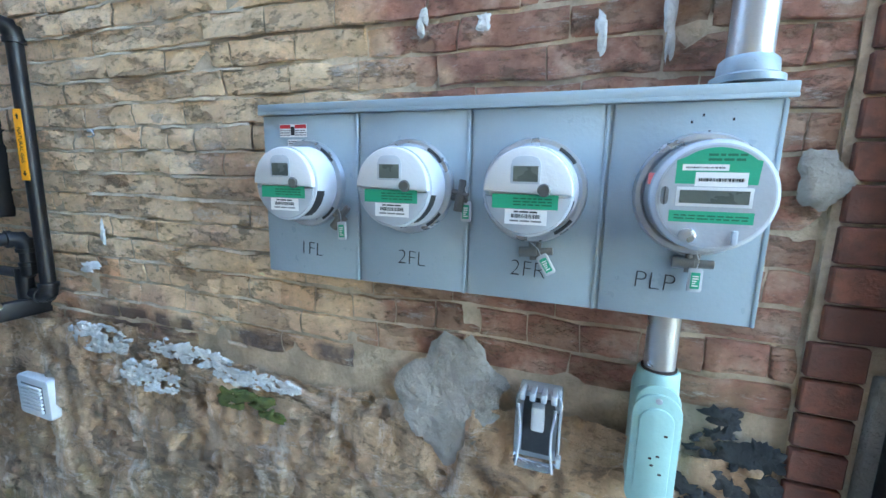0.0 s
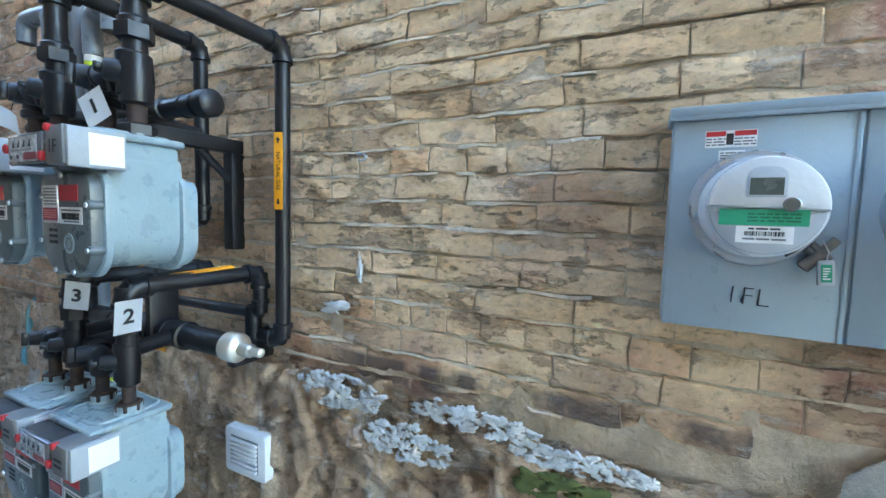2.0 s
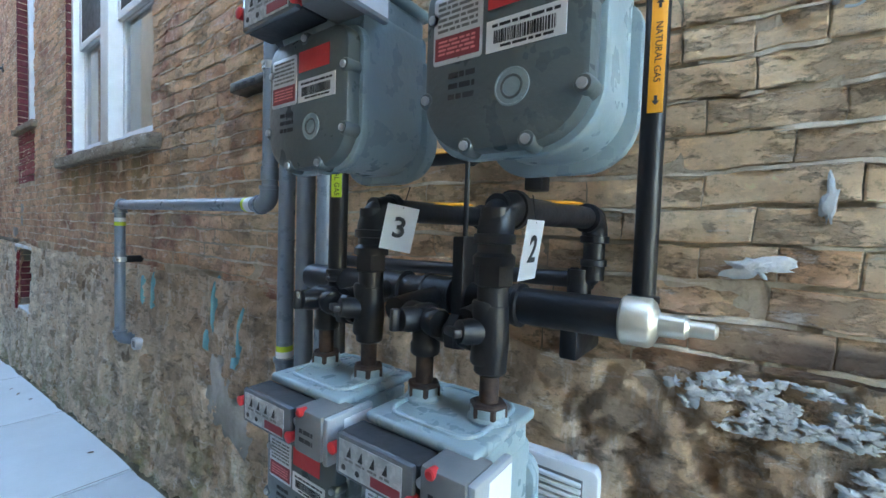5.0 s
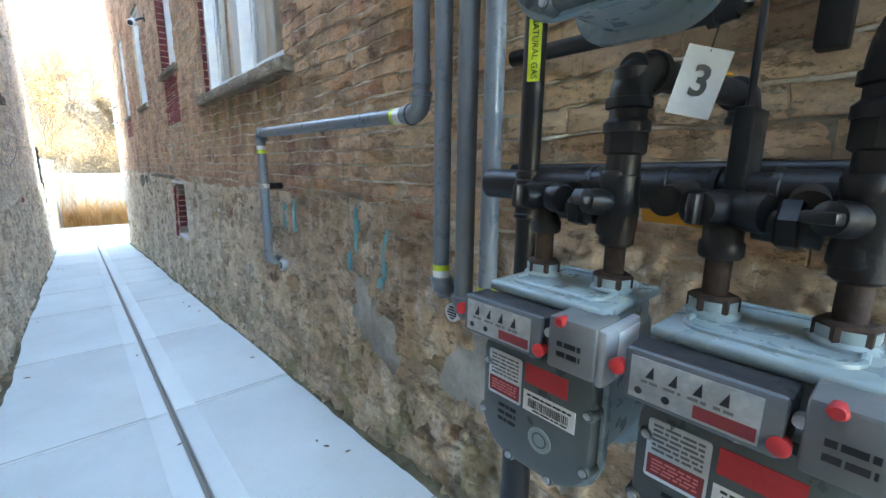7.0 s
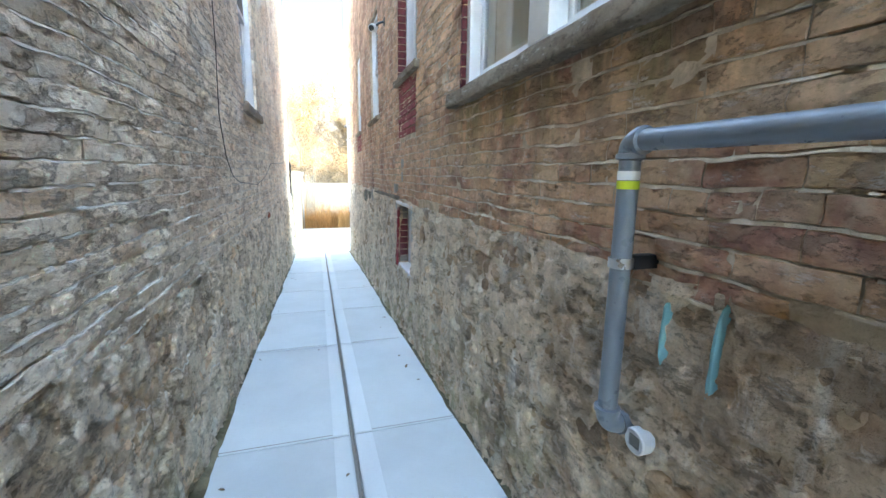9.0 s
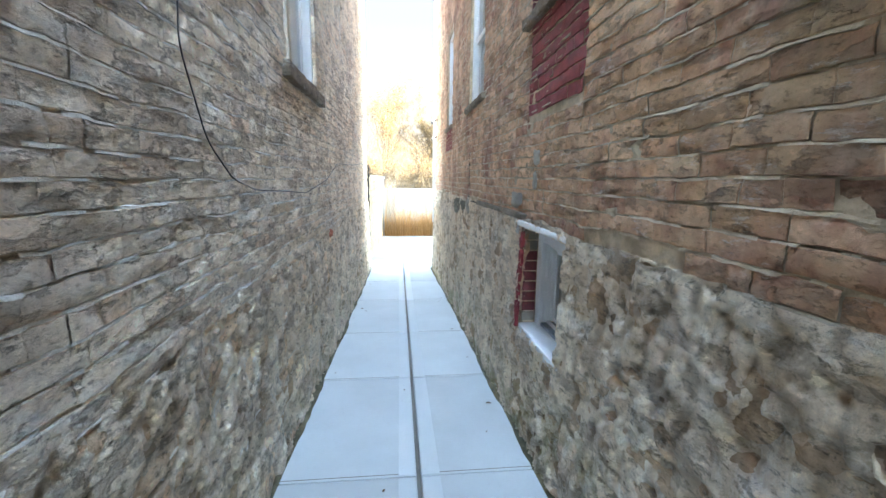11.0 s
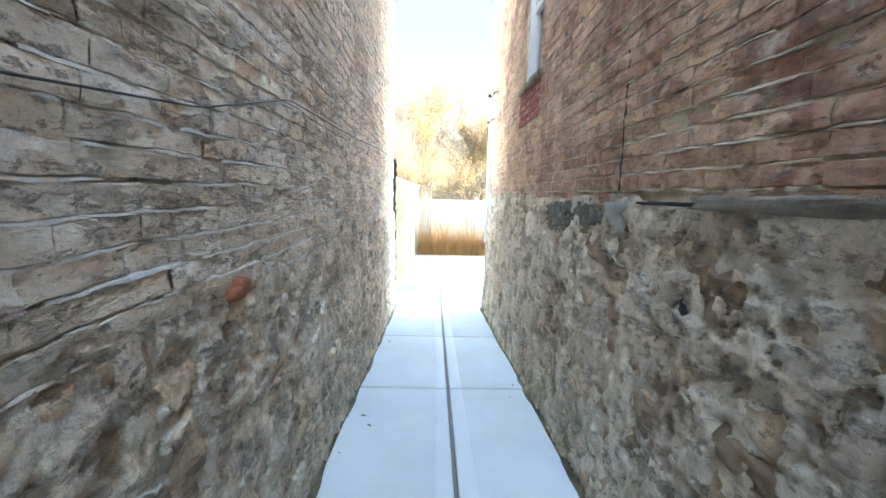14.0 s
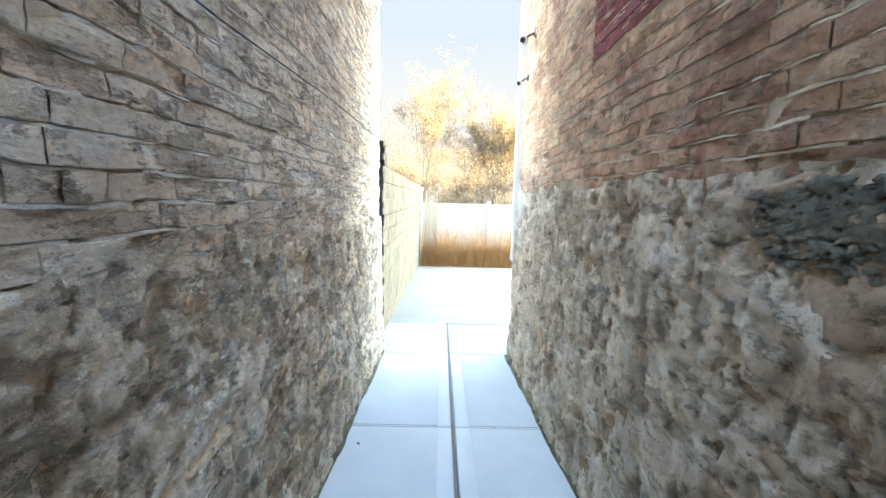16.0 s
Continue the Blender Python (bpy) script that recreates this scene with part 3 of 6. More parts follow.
def sheet(name, y0, y1, zlow, zhigh, step, face, side, out, material, parent, holes=()):
    """An uneven coat of cement over rubble; zlow and zhigh may follow y."""
    ny = int((y1 - y0) / step) + 1
    nz = int(1.75 / step)
    Y, K = np.meshgrid(np.linspace(y0, y1, ny), np.linspace(0, 1, nz), indexing="ij")
    Z = zlow(Y) + (zhigh(Y) - zlow(Y)) * K
    P = place(Y, Z, out(Y, Z), face, side).reshape(-1, 3)
    faces = []
    for i in range(ny - 1):
        for j in range(nz - 1):
            yc, zc = 0.5 * (Y[i, j] + Y[i + 1, j]), 0.5 * (Z[i, j] + Z[i, j + 1])
            if any(a < yc < b and c < zc < d for a, b, c, d in holes):
                continue
            f = (i * nz + j, i * nz + j + 1, (i + 1) * nz + j + 1, (i + 1) * nz + j)
            faces.append(f if side > 0 else tuple(reversed(f)))
    return raw(name, P.tolist(), faces, material, parent)


# ---- ground, path and yard paving ----
gy = [-200, -60, -20, -8, -3, -1, 2, 6, 10, 14, 18, 22, 24, 30, 60, 150, 400]
gx = [-200, -60, -20, -6, -2, 0, 2, 6, 20, 60, 200]
verts = [(x, y, float(floor_z(y)) - 0.14) for y in gy for x in gx]
n_x = len(gx)
faces = [(j * n_x + i, j * n_x + i + 1, (j + 1) * n_x + i + 1, (j + 1) * n_x + i) for j in range(len(gy) - 1) for i in range(n_x - 1)]
SOIL = mortar("bare_soil", (0.11, 0.085, 0.055), (0.20, 0.16, 0.10))
tagged(raw("ground", verts, faces, SOIL), kind="structure")

pavement = tagged(new("pavement"), kind="structure")
JOINTS = [-1.6, -0.2, 1.3, 2.8, 4.25, 5.70, 7.24, 8.48, 9.68, 11.24, 12.70, 14.30]


def slab(x0, x1, y0, y1, lift=0.0, thick=0.12, material=None, name="concrete_slab", edge=0.006):
    bm = bmesh.new()
    box(bm, (x0, y0, -thick), (x1, y1, 0), edge, 2)
    for v in bm.verts:
        v.co.z += float(floor_z(v.co.y)) + lift
    return part(name, bm, material or CONCRETE, pavement)


for a, b in zip(JOINTS, JOINTS[1:]):
    slab(-0.72, 0.125, a + 0.003, b - 0.003)
    slab(0.150, 0.92, a + 0.003, b - 0.003)
    slab(0.030, 0.118, a + 0.012, b - 0.012, 0.002, 0.01, STRIP, "trowelled_band", 0.001)
    slab(0.157, 0.250, a + 0.012, b - 0.012, 0.002, 0.01, STRIP, "trowelled_band", 0.001)
slab(0.127, 0.148, -1.6, 15.62, -0.010, 0.05, GROOVE, "groove_filler", 0.001)
slab(-0.72, 0.125, 14.303, 15.64)
slab(0.150, 1.6, 14.303, 15.61)
slab(0.03, 0.118, 14.31, 15.7, 0.002, 0.01, STRIP, "trowelled_band", 0.001)
for a, b in ((15.66, 19.4), (19.41, 23.3)):
    slab(-0.72, 3.2, a, b, material=YARD)
slab(1.62, 3.2, 14.4, 15.61, material=YARD)
for a in JOINTS[1:]:
    slab(-0.70, 0.12, a + 0.020, a + 0.025, 0.0012, 0.01, GROOVE, "scored_line", 0.0005)
    slab(0.16, 0.90, a + 0.020, a + 0.025, 0.0012, 0.01, GROOVE, "scored_line", 0.0005)

# ---- house with the meters ----
# runs on unseen past the front pier to y -7, to block the sun
wall_right = core("wall_right", XR + 0.002, XR + 0.34, -7.0, END_R, -1.6, TOP, HOLES_R, MORTAR_R)
STONE_TOP = 1.205


def base_out_r(y, z):
    return 0.018 + 0.045 * np.clip((STONE_TOP - z) / 1.4, 0, 1.2) + 0.018 * fnoise(y * 1.3, z * 1.3 + 5, 2)


def brick_out_r(y, z):
    return 0.0072 + 0.004 * vnoise(y * 60, z * 40)


RED_FILL = [(7.1, 7.86, 1.83, 2.33), (11.6, 12.4, 1.88, 2.18)]
edge_top = lambda y: STONE_TOP + 0.02 * math.sin(y * 2.1) + (0.11 * max(0.0, min(1.0, (0.9 - y) / 0.5)))
bricks = courses(-0.335, END_R, 1.19, 5.2, HOLES_R + RED_FILL, 3, lower=lambda y: edge_top(y) - 0.03)
upper = courses(-0.335, END_R, 1.19 + 0.0665 * 61, TOP, HOLES_R, 4)
BR_KW = dict(face=XR, side=-1, bulge=0.005, rough=0.011, warp=0.012, batter=brick_out_r, cols=8, rows=5, chip=0.004, ends=0.35)
BL_KW = dict(face=XL, side=1, bulge=0.005, rough=0.011, warp=0.013, cols=8, rows=5, chip=0.004, ends=0.35, drop=0.005)
stones_r = rubble(-0.33, END_R, -0.75, 1.20, HOLES_R, 11)
fills = [b for h in RED_FILL for b in courses(h[0], h[1], h[2], h[3], [], 9)]

# ---- neighbouring house ----
wall_left = core("wall_left", XL - 0.34, XL - 0.003, FRONT_L, END_L, -1.6, TOP, HOLES_L, BRICK_L)
bricks_l = courses(FRONT_L, END_L, 0.90, 5.2, HOLES_L, 21)
upper_l = courses(FRONT_L, END_L, 0.90 + 0.0665 * 65, TOP, HOLES_L, 22)
stones_l = rubble(FRONT_L, END_L, -0.75, 0.90, HOLES_L, 23)


def crumble(y, z, seed):
    """Relief of a cement coat that has broken away in scales and pits."""
    big = np.clip((fnoise(y * 6.5 + seed, z * 4.6 + 8, 4) + 0.13) / 0.08, 0, 1)
    small = np.clip((fnoise(y * 16 + seed, z * 11 + 3, 3) + 0.12) / 0.08, 0, 1)
    pits = np.clip((fnoise(y * 19 + 5, z * 15 + seed, 3) - 0.20) / 0.10, 0, 1)
    return 0.017 * big + 0.010 * small - 0.016 * pits + 0.010 * fnoise(y * 2.5, z * 2.5 + seed, 2) + 0.006 * fnoise(y * 33, z * 33, 2) - 0.014


def base_out_l(y, z):
    return 0.012 + 0.045 * np.clip((0.9 - z) / 1.3, 0, 1.2) + 0.016 * fnoise(y * 1.3 + 60, z * 1.3 + 5, 2)


def brick_out_l(y, z):
    return 0.0072 + 0.005 * vnoise(y * 60, z * 40)


# shells that close both houses, the right one out to its unseen sun-blocking end
for nm, x0, x1, ya, yb in (("house_right", XR + 0.34, 7.2, -7.0, END_R), ("house_left", -30.0, XL - 0.34, FRONT_L, END_L)):
    far = x1 if x1 > 5 else x0
    for sfx, a, b in (("back", (x0, yb - 0.3, -1.6), (x1, yb, TOP)), ("front", (x0, ya, -1.6), (x1, ya + 0.3, TOP)),
                      ("side", (min(far, far - 0.3 if far > 0 else far), ya, -1.6), (max(far, far + 0.3 if far < 0 else far), yb, TOP)),
                      ("roof", (x0 - 0.34, ya, TOP + 0.004), (x1 + 0.34, yb, TOP + 0.3)), ("floor", (x0, ya + 0.31, 0.3), (x1, yb - 0.31, 0.4))):
        tagged(part(f"wall_{nm}_{sfx}" if sfx not in ("roof", "floor") else f"{sfx}_{nm}", boxed(a, b), MORTAR_R), kind="structure")


# unseen tall block added to keep the yard out of the sun
tagged(part("wall_next_houses", boxed((7.3, -7.0, -1.6), (34.0, END_R - 0.004, 9.6)), MORTAR_R), kind="structure")


# ---- windows ----
def window(n, y0, y1, z0, z1, face, side, depth=0.07, mull=1, low=False, blind=None, sill=None, upper=DARK, rail=0.5):
    """A painted window in an opening; mull: sashes side by side."""
    w = tagged(new(f"window_{n}"), kind="structure")
    F = lambda o: face - side * o   # o metres behind the wall's face

    def bar(name, ya, yb, za, zb, o0, o1, mat=WHITE_WOOD, bev=0.004):
        xs = sorted((F(o0), F(o1)))
        return part(name, boxed((xs[0], ya, za), (xs[1], yb, zb), bev), mat, w)
    t = 0.055
    bar("window_frame", y0, y0 + t, z0, z1, depth - 0.03, depth + 0.09)
    bar("window_frame", y1 - t, y1, z0, z1, depth - 0.03, depth + 0.09)
    bar("window_frame", y0 + t, y1 - t, z1 - t, z1, depth - 0.03, depth + 0.09)
    bar("window_frame", y0 + t, y1 - t, z0, z0 + t * 0.9, depth - 0.03, depth + 0.09)
    width = (y1 - y0 - 2 * t - (mull - 1) * 0.16) / mull
    for k in range(mull):
        a = y0 + t + k * (width + 0.16)
        b = a + width
        if k:
            bar("mullion", a - 0.16, a, z0 + 0.04, z1 - t, depth - 0.045, depth + 0.09)
        zm = z0 + (z1 - z0) * rail
        for (c, d, o) in ((z0 + t * 0.9, zm + 0.02, depth + 0.035), (zm - 0.02, z1 - t, depth + 0.005)):
            s = 0.042
            bar("sash_stile", a, a + s, c, d, o, o + 0.028)
            bar("sash_stile", b - s, b, c, d, o, o + 0.028)
            bar("sash_rail", a + s, b - s, c, c + s * 1.3, o, o + 0.028)
            bar("sash_rail", a + s, b - s, d - s, d, o, o + 0.028)
            pane = bar("pane", a + s, b - s, c + s, d - s, o + 0.012, o + 0.016, GLASS, 0)
            pane.visible_shadow = False
        if blind:
            bar("blind", a + 0.01, b - 0.01, z0 + 0.02, zm + 0.05, depth + 0.078, depth + 0.082, blind, 0)
        if upper:
            bar("screen", a + 0.042, b - 0.042, zm + 0.034, z1 - t - 0.042, depth + 0.012, depth + 0.0145, upper, 0)
    if sill:
        xs = sorted((F(-sill[2]), F(depth + 0.05)))
        bm = boxed((xs[0], y0 - sill[0], z0 - sill[1]), (xs[1], y1 + sill[0], z0 - 0.004), 0.012, 2)
        bmesh.ops.subdivide_edges(bm, edges=[e for e in bm.edges if e.calc_length() > 0.3], cuts=14)
        for v in bm.verts:
            v.co += Vector((0, 0, 1)) * 0.010 * noise.noise(v.co * 6) + Vector((1, 0, 0)) * 0.010 * noise.noise(v.co * 9)
        part("window_sill", bm, SILL, w)
    return w


window(1, 4.20, 5.92, 1.95, 4.0, XR, -1, 0.05, 2, blind=BLIND, sill=(0.13, 0.085, 0.065), rail=0.42)
window(2, 7.08, 7.86, 2.40, 4.2, XR, -1, 0.10, 1, sill=(0.09, 0.07, 0.05))
window(3, 9.32, 10.15, 2.24, 3.6, XR, -1, 0.06, 1, sill=(0.08, 0.06, 0.045), upper=None, blind=BLIND)
window(4, 11.62, 12.25, 2.24, 3.6, XR, -1, 0.05, 1, sill=(0.08, 0.06, 0.045), upper=None, blind=BLIND)
window(5, 8.05, 9.05, 2.13, 4.1, XL, 1, 0.06, 1, sill=(0.09, 0.10, 0.05), blind=BLIND, upper=DARK)
window(6, 10.62, 10.9, 3.05, 3.5, XL, 1, 0.06, 1, blind=None)


def basement_window():
    """Sliding basement sash in a white surround."""
    y0, y1, z0, z1 = HOLES_R[4]
    w = tagged(new("window_7"), kind="structure")

    def bar(name, ya, yb, za, zb, xa, xb, mat=WHITE_WOOD, bev=0.004):
        return part(name, boxed((xa, ya, za), (xb, yb, zb), bev), mat, w)
    x = XR + 0.085
    bar("lintel_board", y0 - 0.03, y1 + 0.16, z1 + 0.0, z1 + 0.035, XR - 0.035, x + 0.05, WHITE_WOOD, 0.008)
    bar("casing", y1 - 0.075, y1, z0, z1 - 0.004, x - 0.010, x + 0.06)
    bar("casing", y0, y0 + 0.075, z0, z1 - 0.004, x - 0.010, x + 0.06)
    bar("casing", y0 + 0.078, y1 - 0.078, z1 - 0.085, z1 - 0.006, x - 0.006, x + 0.06)
    for k, d in ((0.080, 0.014), (0.096, 0.030), (0.112, 0.044)):
        bar("stop", y1 - k - 0.012, y1 - k, z0 + 0.05, z1 - k, x + d, x + 0.10, WHITE_WOOD, 0.002)
        bar("stop", y0 + k, y0 + k + 0.012, z0 + 0.05, z1 - k, x + d, x + 0.10, WHITE_WOOD, 0.002)
        bar("stop", y0 + k + 0.014, y1 - k - 0.014, z1 - k - 0.012, z1 - k, x + d, x + 0.10, WHITE_WOOD, 0.002)
    bar("window_sill", y0 - 0.02, y1 - 0.002, z0 - 0.055, z0 + 0.008, XR - 0.035, x + 0.05, WHITE_WOOD, 0.01)
    bar("track", y0 + 0.08, y1 - 0.08, z0 + 0.010, z0 + 0.030, x + 0.004, x + 0.10, PVC, 0.002)
    bar("track_lip", y0 + 0.08, y1 - 0.08, z0 + 0.031, z0 + 0.052, x + 0.040, x + 0.052, WHITE_WOOD, 0.002)
    ym = 7.45
    for a, b, o in ((ym - 0.015, y1 - 0.125, 0.064), (y0 + 0.125, ym + 0.02, 0.090)):
        m = WHITE_WOOD if o < 0.08 else BLACK
        for ya, yb, za, zb in ((a, a + 0.022, z0 + 0.055, z1 - 0.125), (b - 0.022, b, z0 + 0.055, z1 - 0.125),
                               (a + 0.023, b - 0.023, z0 + 0.055, z0 + 0.078), (a + 0.023, b - 0.023, z1 - 0.148, z1 - 0.125)):
            bar("sash", ya, yb, za, zb, x + o, x + o + 0.02, m, 0.002)
        g = bar("pane", a + 0.02, b - 0.02, z0 + 0.07, z1 - 0.14, x + o + 0.008, x + o + 0.012, GLASS, 0)
        g.visible_shadow = False
    bar("shade", ym, y1 - 0.12, z0 + 0.05, z1 - 0.12, x + 0.125, x + 0.128, BROWN_BLIND, 0)


basement_window()
jamb_rs = random.Random(6)
JAMB = plain("crimson_jamb_brick", (0.13, 0.022, 0.026), 0.85, 0, 0.4, 30, 0.003)
for name, y1, z0, z1, deep in (("window_1", 5.92, 1.95, 4.0, 0.02), ("window_2", 7.86, 2.40, 4.2, 0.07), ("window_7", 7.80, 0.53, 1.15, 0.072)):
    z = z0 + 0.01
    while z < z1 - 0.06:
        part("jamb_brick", boxed((XR - 0.012, y1 - 0.006, z), (XR + deep, y1 + 0.016, z + 0.058), 0.003, 1), jamb_rs.choice((JAMB, JAMB, BROWNSTONE)) if name == "window_7" else JAMB, bpy.data.objects[name])
        z += 0.0665


# ---- electric meters ----
def electric_panel():
    """Four-gang meter cabinet; u to -y, v up, w out."""
    P = thing("meter_cabinet", "pale grey enamelled four-gang electric meter cabinet bolted to brick", "meter cabinet", wall_frame(XR, 0.735, 1.51))
    W, H, D = 0.97, 0.358, 0.095
    part("cabinet_body", boxed((0.012, 0.0, -0.01), (W - 0.002, H, D - 0.006), 0.003), PANEL, P)
    part("rain_hood", boxed((0.004, H - 0.004, -0.012), (W + 0.006, H + 0.013, D + 0.007), 0.003), PANEL, P)
    part("drip_edge", boxed((0.004, H - 0.010, D + 0.002), (W + 0.006, H - 0.003, D + 0.007), 0.001), PANEL, P)
    seams = [0.010, 0.256, 0.494, 0.732, W]
    for a, b in zip(seams, seams[1:]):
        part("gang_cover", boxed((a + 0.0025, 0.001, D - 0.006), (b - 0.0025, H - 0.010, D), 0.0025), PANEL, P)
        part("seam_fold", boxed((b - 0.009, 0.001, D), (b - 0.003, H - 0.012, D + 0.0015), 0.0006), PANEL, P)
    for x, s in ((0.128, "1FL"), (0.372, "2FL"), (0.606, "2FR"), (0.815, "PLP")):
        lettering(s, 0.043, INK, P, x + 0.004, 0.060, D + 0.0012, -3, fat=-0.0011, name="handwriting")
    warn = part("warning_label", boxed((0.058, 0.302, D), (0.128, 0.329, D + 0.0006)), PAPER, P)
    for a, b in ((0.059, 0.086), (0.098, 0.127)):
        part("red_band", boxed((a, 0.320, D + 0.0006), (b, 0.328, D + 0.001)), RED, warn)
        bars(warn, a, b, 0.304, 0.318, D + 0.0006, 3, GREYBOX)
    part("pictogram", boxed((0.087, 0.306, D + 0.0006), (0.097, 0.324, D + 0.001), 0.0), INK, warn)
    small = part("maker_label", boxed((0.078, 0.276, D), (0.114, 0.297, D + 0.0006)), PAPER, P)
    bars(small, 0.080, 0.112, 0.278, 0.295, D + 0.0006, 4, GREYBOX)
    for u, v in ((0.87, 0.30), (0.845, 0.315), (0.86, 0.325), (0.90, 0.318)):
        part("scuff", boxed((u, v, D), (u + 0.003, v + 0.004, D + 0.0004)), INK, P)
    return P


def meter_lock(parent, c, ang):
    """Ring clamp with barrel lock, at an angle round the meter."""
    a = radians(ang)
    d = Vector((math.cos(a), math.sin(a), 0))
    s = Vector((-math.sin(a), math.cos(a), 0))
    p = Vector(c) + d * 0.086
    part("clamp_ear", sweep(bmesh.new(), [p - s * 0.004, p + d * 0.030 - s * 0.004], 0.005, 8), DARK_STEEL, parent)
    part("clamp_ear", sweep(bmesh.new(), [p + s * 0.007, p + d * 0.030 + s * 0.004], 0.005, 8), DARK_STEEL, parent)
    q = p + d * 0.016
    part("barrel_lock", turned(bmesh.new(), q - s * 0.027, s, [(0, 0.005), (0.001, 0.0088), (0.030, 0.0088), (0.031, 0.0065), (0.056, 0.0065), (0.057, 0.005)], 14), DARK_STEEL, parent)


def seal_tag(parent, p, tilt):
    t = part("seal_tag", plated(rounded(-0.0095, 0.0095, -0.036, 0.0, 0.003, 3), -0.002, 0.004, 0.001), CLEAR, parent, "clear plastic seal with a green core")
    t.matrix_basis = pose(*p, 0, 0, tilt)
    part("seal_core", plated(rounded(-0.006, 0.006, -0.031, -0.006, 0.001, 2), 0.0035, 0.0052, 0.0), GREEN, t)
    bars(t, -0.004, 0.004, -0.028, -0.010, 0.0053, 5, PAPER)
    part("seal_wire", sweep(bmesh.new(), [(0, -0.003, 0.003), (0.002, 0.012, 0.006), (-0.004, 0.028, 0.004)], 0.0009, 6), STEEL, t)


def house_meter(u, lock, tag, tilt, dial):
    M = thing("electric_meter", "round white electric meter with green label on grey cabinet", "electric meter", wall_frame(XR - 0.095, 0.735 - u, 1.714) @ Matrix.Diagonal((1.06, 1.06, 0.76, 1)), "electric meters")
    part("socket_ring", turned(bmesh.new(), (0, 0, -0.004), (0, 0, 1), [(0, 0.0865), (0.012, 0.0865), (0.019, 0.084), (0.021, 0.078), (0.017, 0.070)], 40), STEEL, M)
    part("meter_body", turned(bmesh.new(), (0, 0, 0.010), (0, 0, 1), [(0, 0.068), (0.004, 0.073), (0.050, 0.0705), (0.075, 0.0685), (0.085, 0.067), (0.088, 0.060), (0.0885, 0.040)], 44), WHITE, M)
    for a0 in (35, 300):
        pts = [Vector((0.0785 * math.cos(radians(a0 + k * 5)), 0.0785 * math.sin(radians(a0 + k * 5)), 0.016)) for k in range(6)]
        part("vent_slot", sweep(bmesh.new(), pts, 0.0032, 6), DARK, M)
    # raised upper face, flat below, cut straight across the middle
    half = [(0.067 * math.cos(radians(a)), 0.067 * math.sin(radians(a))) for a in range(-4, 185, 8)]
    part("face_hood", plated(half, 0.096, 0.112, 0.005), WHITE, M)
    low = [(0.0655 * math.cos(radians(a)), 0.0655 * math.sin(radians(a))) for a in range(186, 356, 8)]
    part("lower_lens", plated(low, 0.096, 0.104, 0.003), LENS, M)
    part("lens_rim", turned(bmesh.new(), (0, 0, 0.090), (0, 0, 1), [(0, 0.0690), (0.006, 0.0692), (0.008, 0.066)], 40), CLEAR, M)
    cut = [(0.0703 * math.cos(radians(a)), 0.0703 * math.sin(radians(a))) for a in range(-58, -6, 6)]
    part("cut_out", plated(cut + [(0.062 * math.cos(radians(a)), 0.062 * math.sin(radians(a))) for a in range(-8, -60, -6)], 0.050, 0.0915, 0.001), DARK, M)
    band = part("green_band", boxed((-0.053, -0.026, 0.104), (0.047, -0.004, 0.1047), 0.0), GREEN, M)
    bars(band, -0.020, 0.038, -0.022, -0.008, 0.1047, 3, GREEN_INK)
    lab = part("serial_label", boxed((-0.032, -0.050, 0.1042), (0.032, -0.027, 0.1049)), PAPER, M)
    barcode(lab, -0.022, 0.022, -0.040, -0.034, 0.1049)
    bars(lab, -0.018, 0.018, -0.033, -0.028, 0.1049, 1)
    bars(lab, -0.024, 0.024, -0.047, -0.042, 0.1049, 1, GREYBOX)
    bez = part("display_bezel", plated(rounded(-0.025, 0.020, 0.012, 0.053, 0.003, 3, 0.014), 0.1118, 0.1132, 0.001), CLEAR, M)
    part("display", boxed((-0.021, 0.015, 0.1132), (0.016, 0.038, 0.1138)), LCD, bez)
    part("reset_knob", turned(bmesh.new(), (0.026, 0.003, 0.106), (0, 0, 1), [(0, 0.010), (0.009, 0.010), (0.011, 0.008)], 18), DARK_STEEL, M)
    meter_lock(M, (0, 0, 0.012), lock)
    seal_tag(M, tag, tilt)


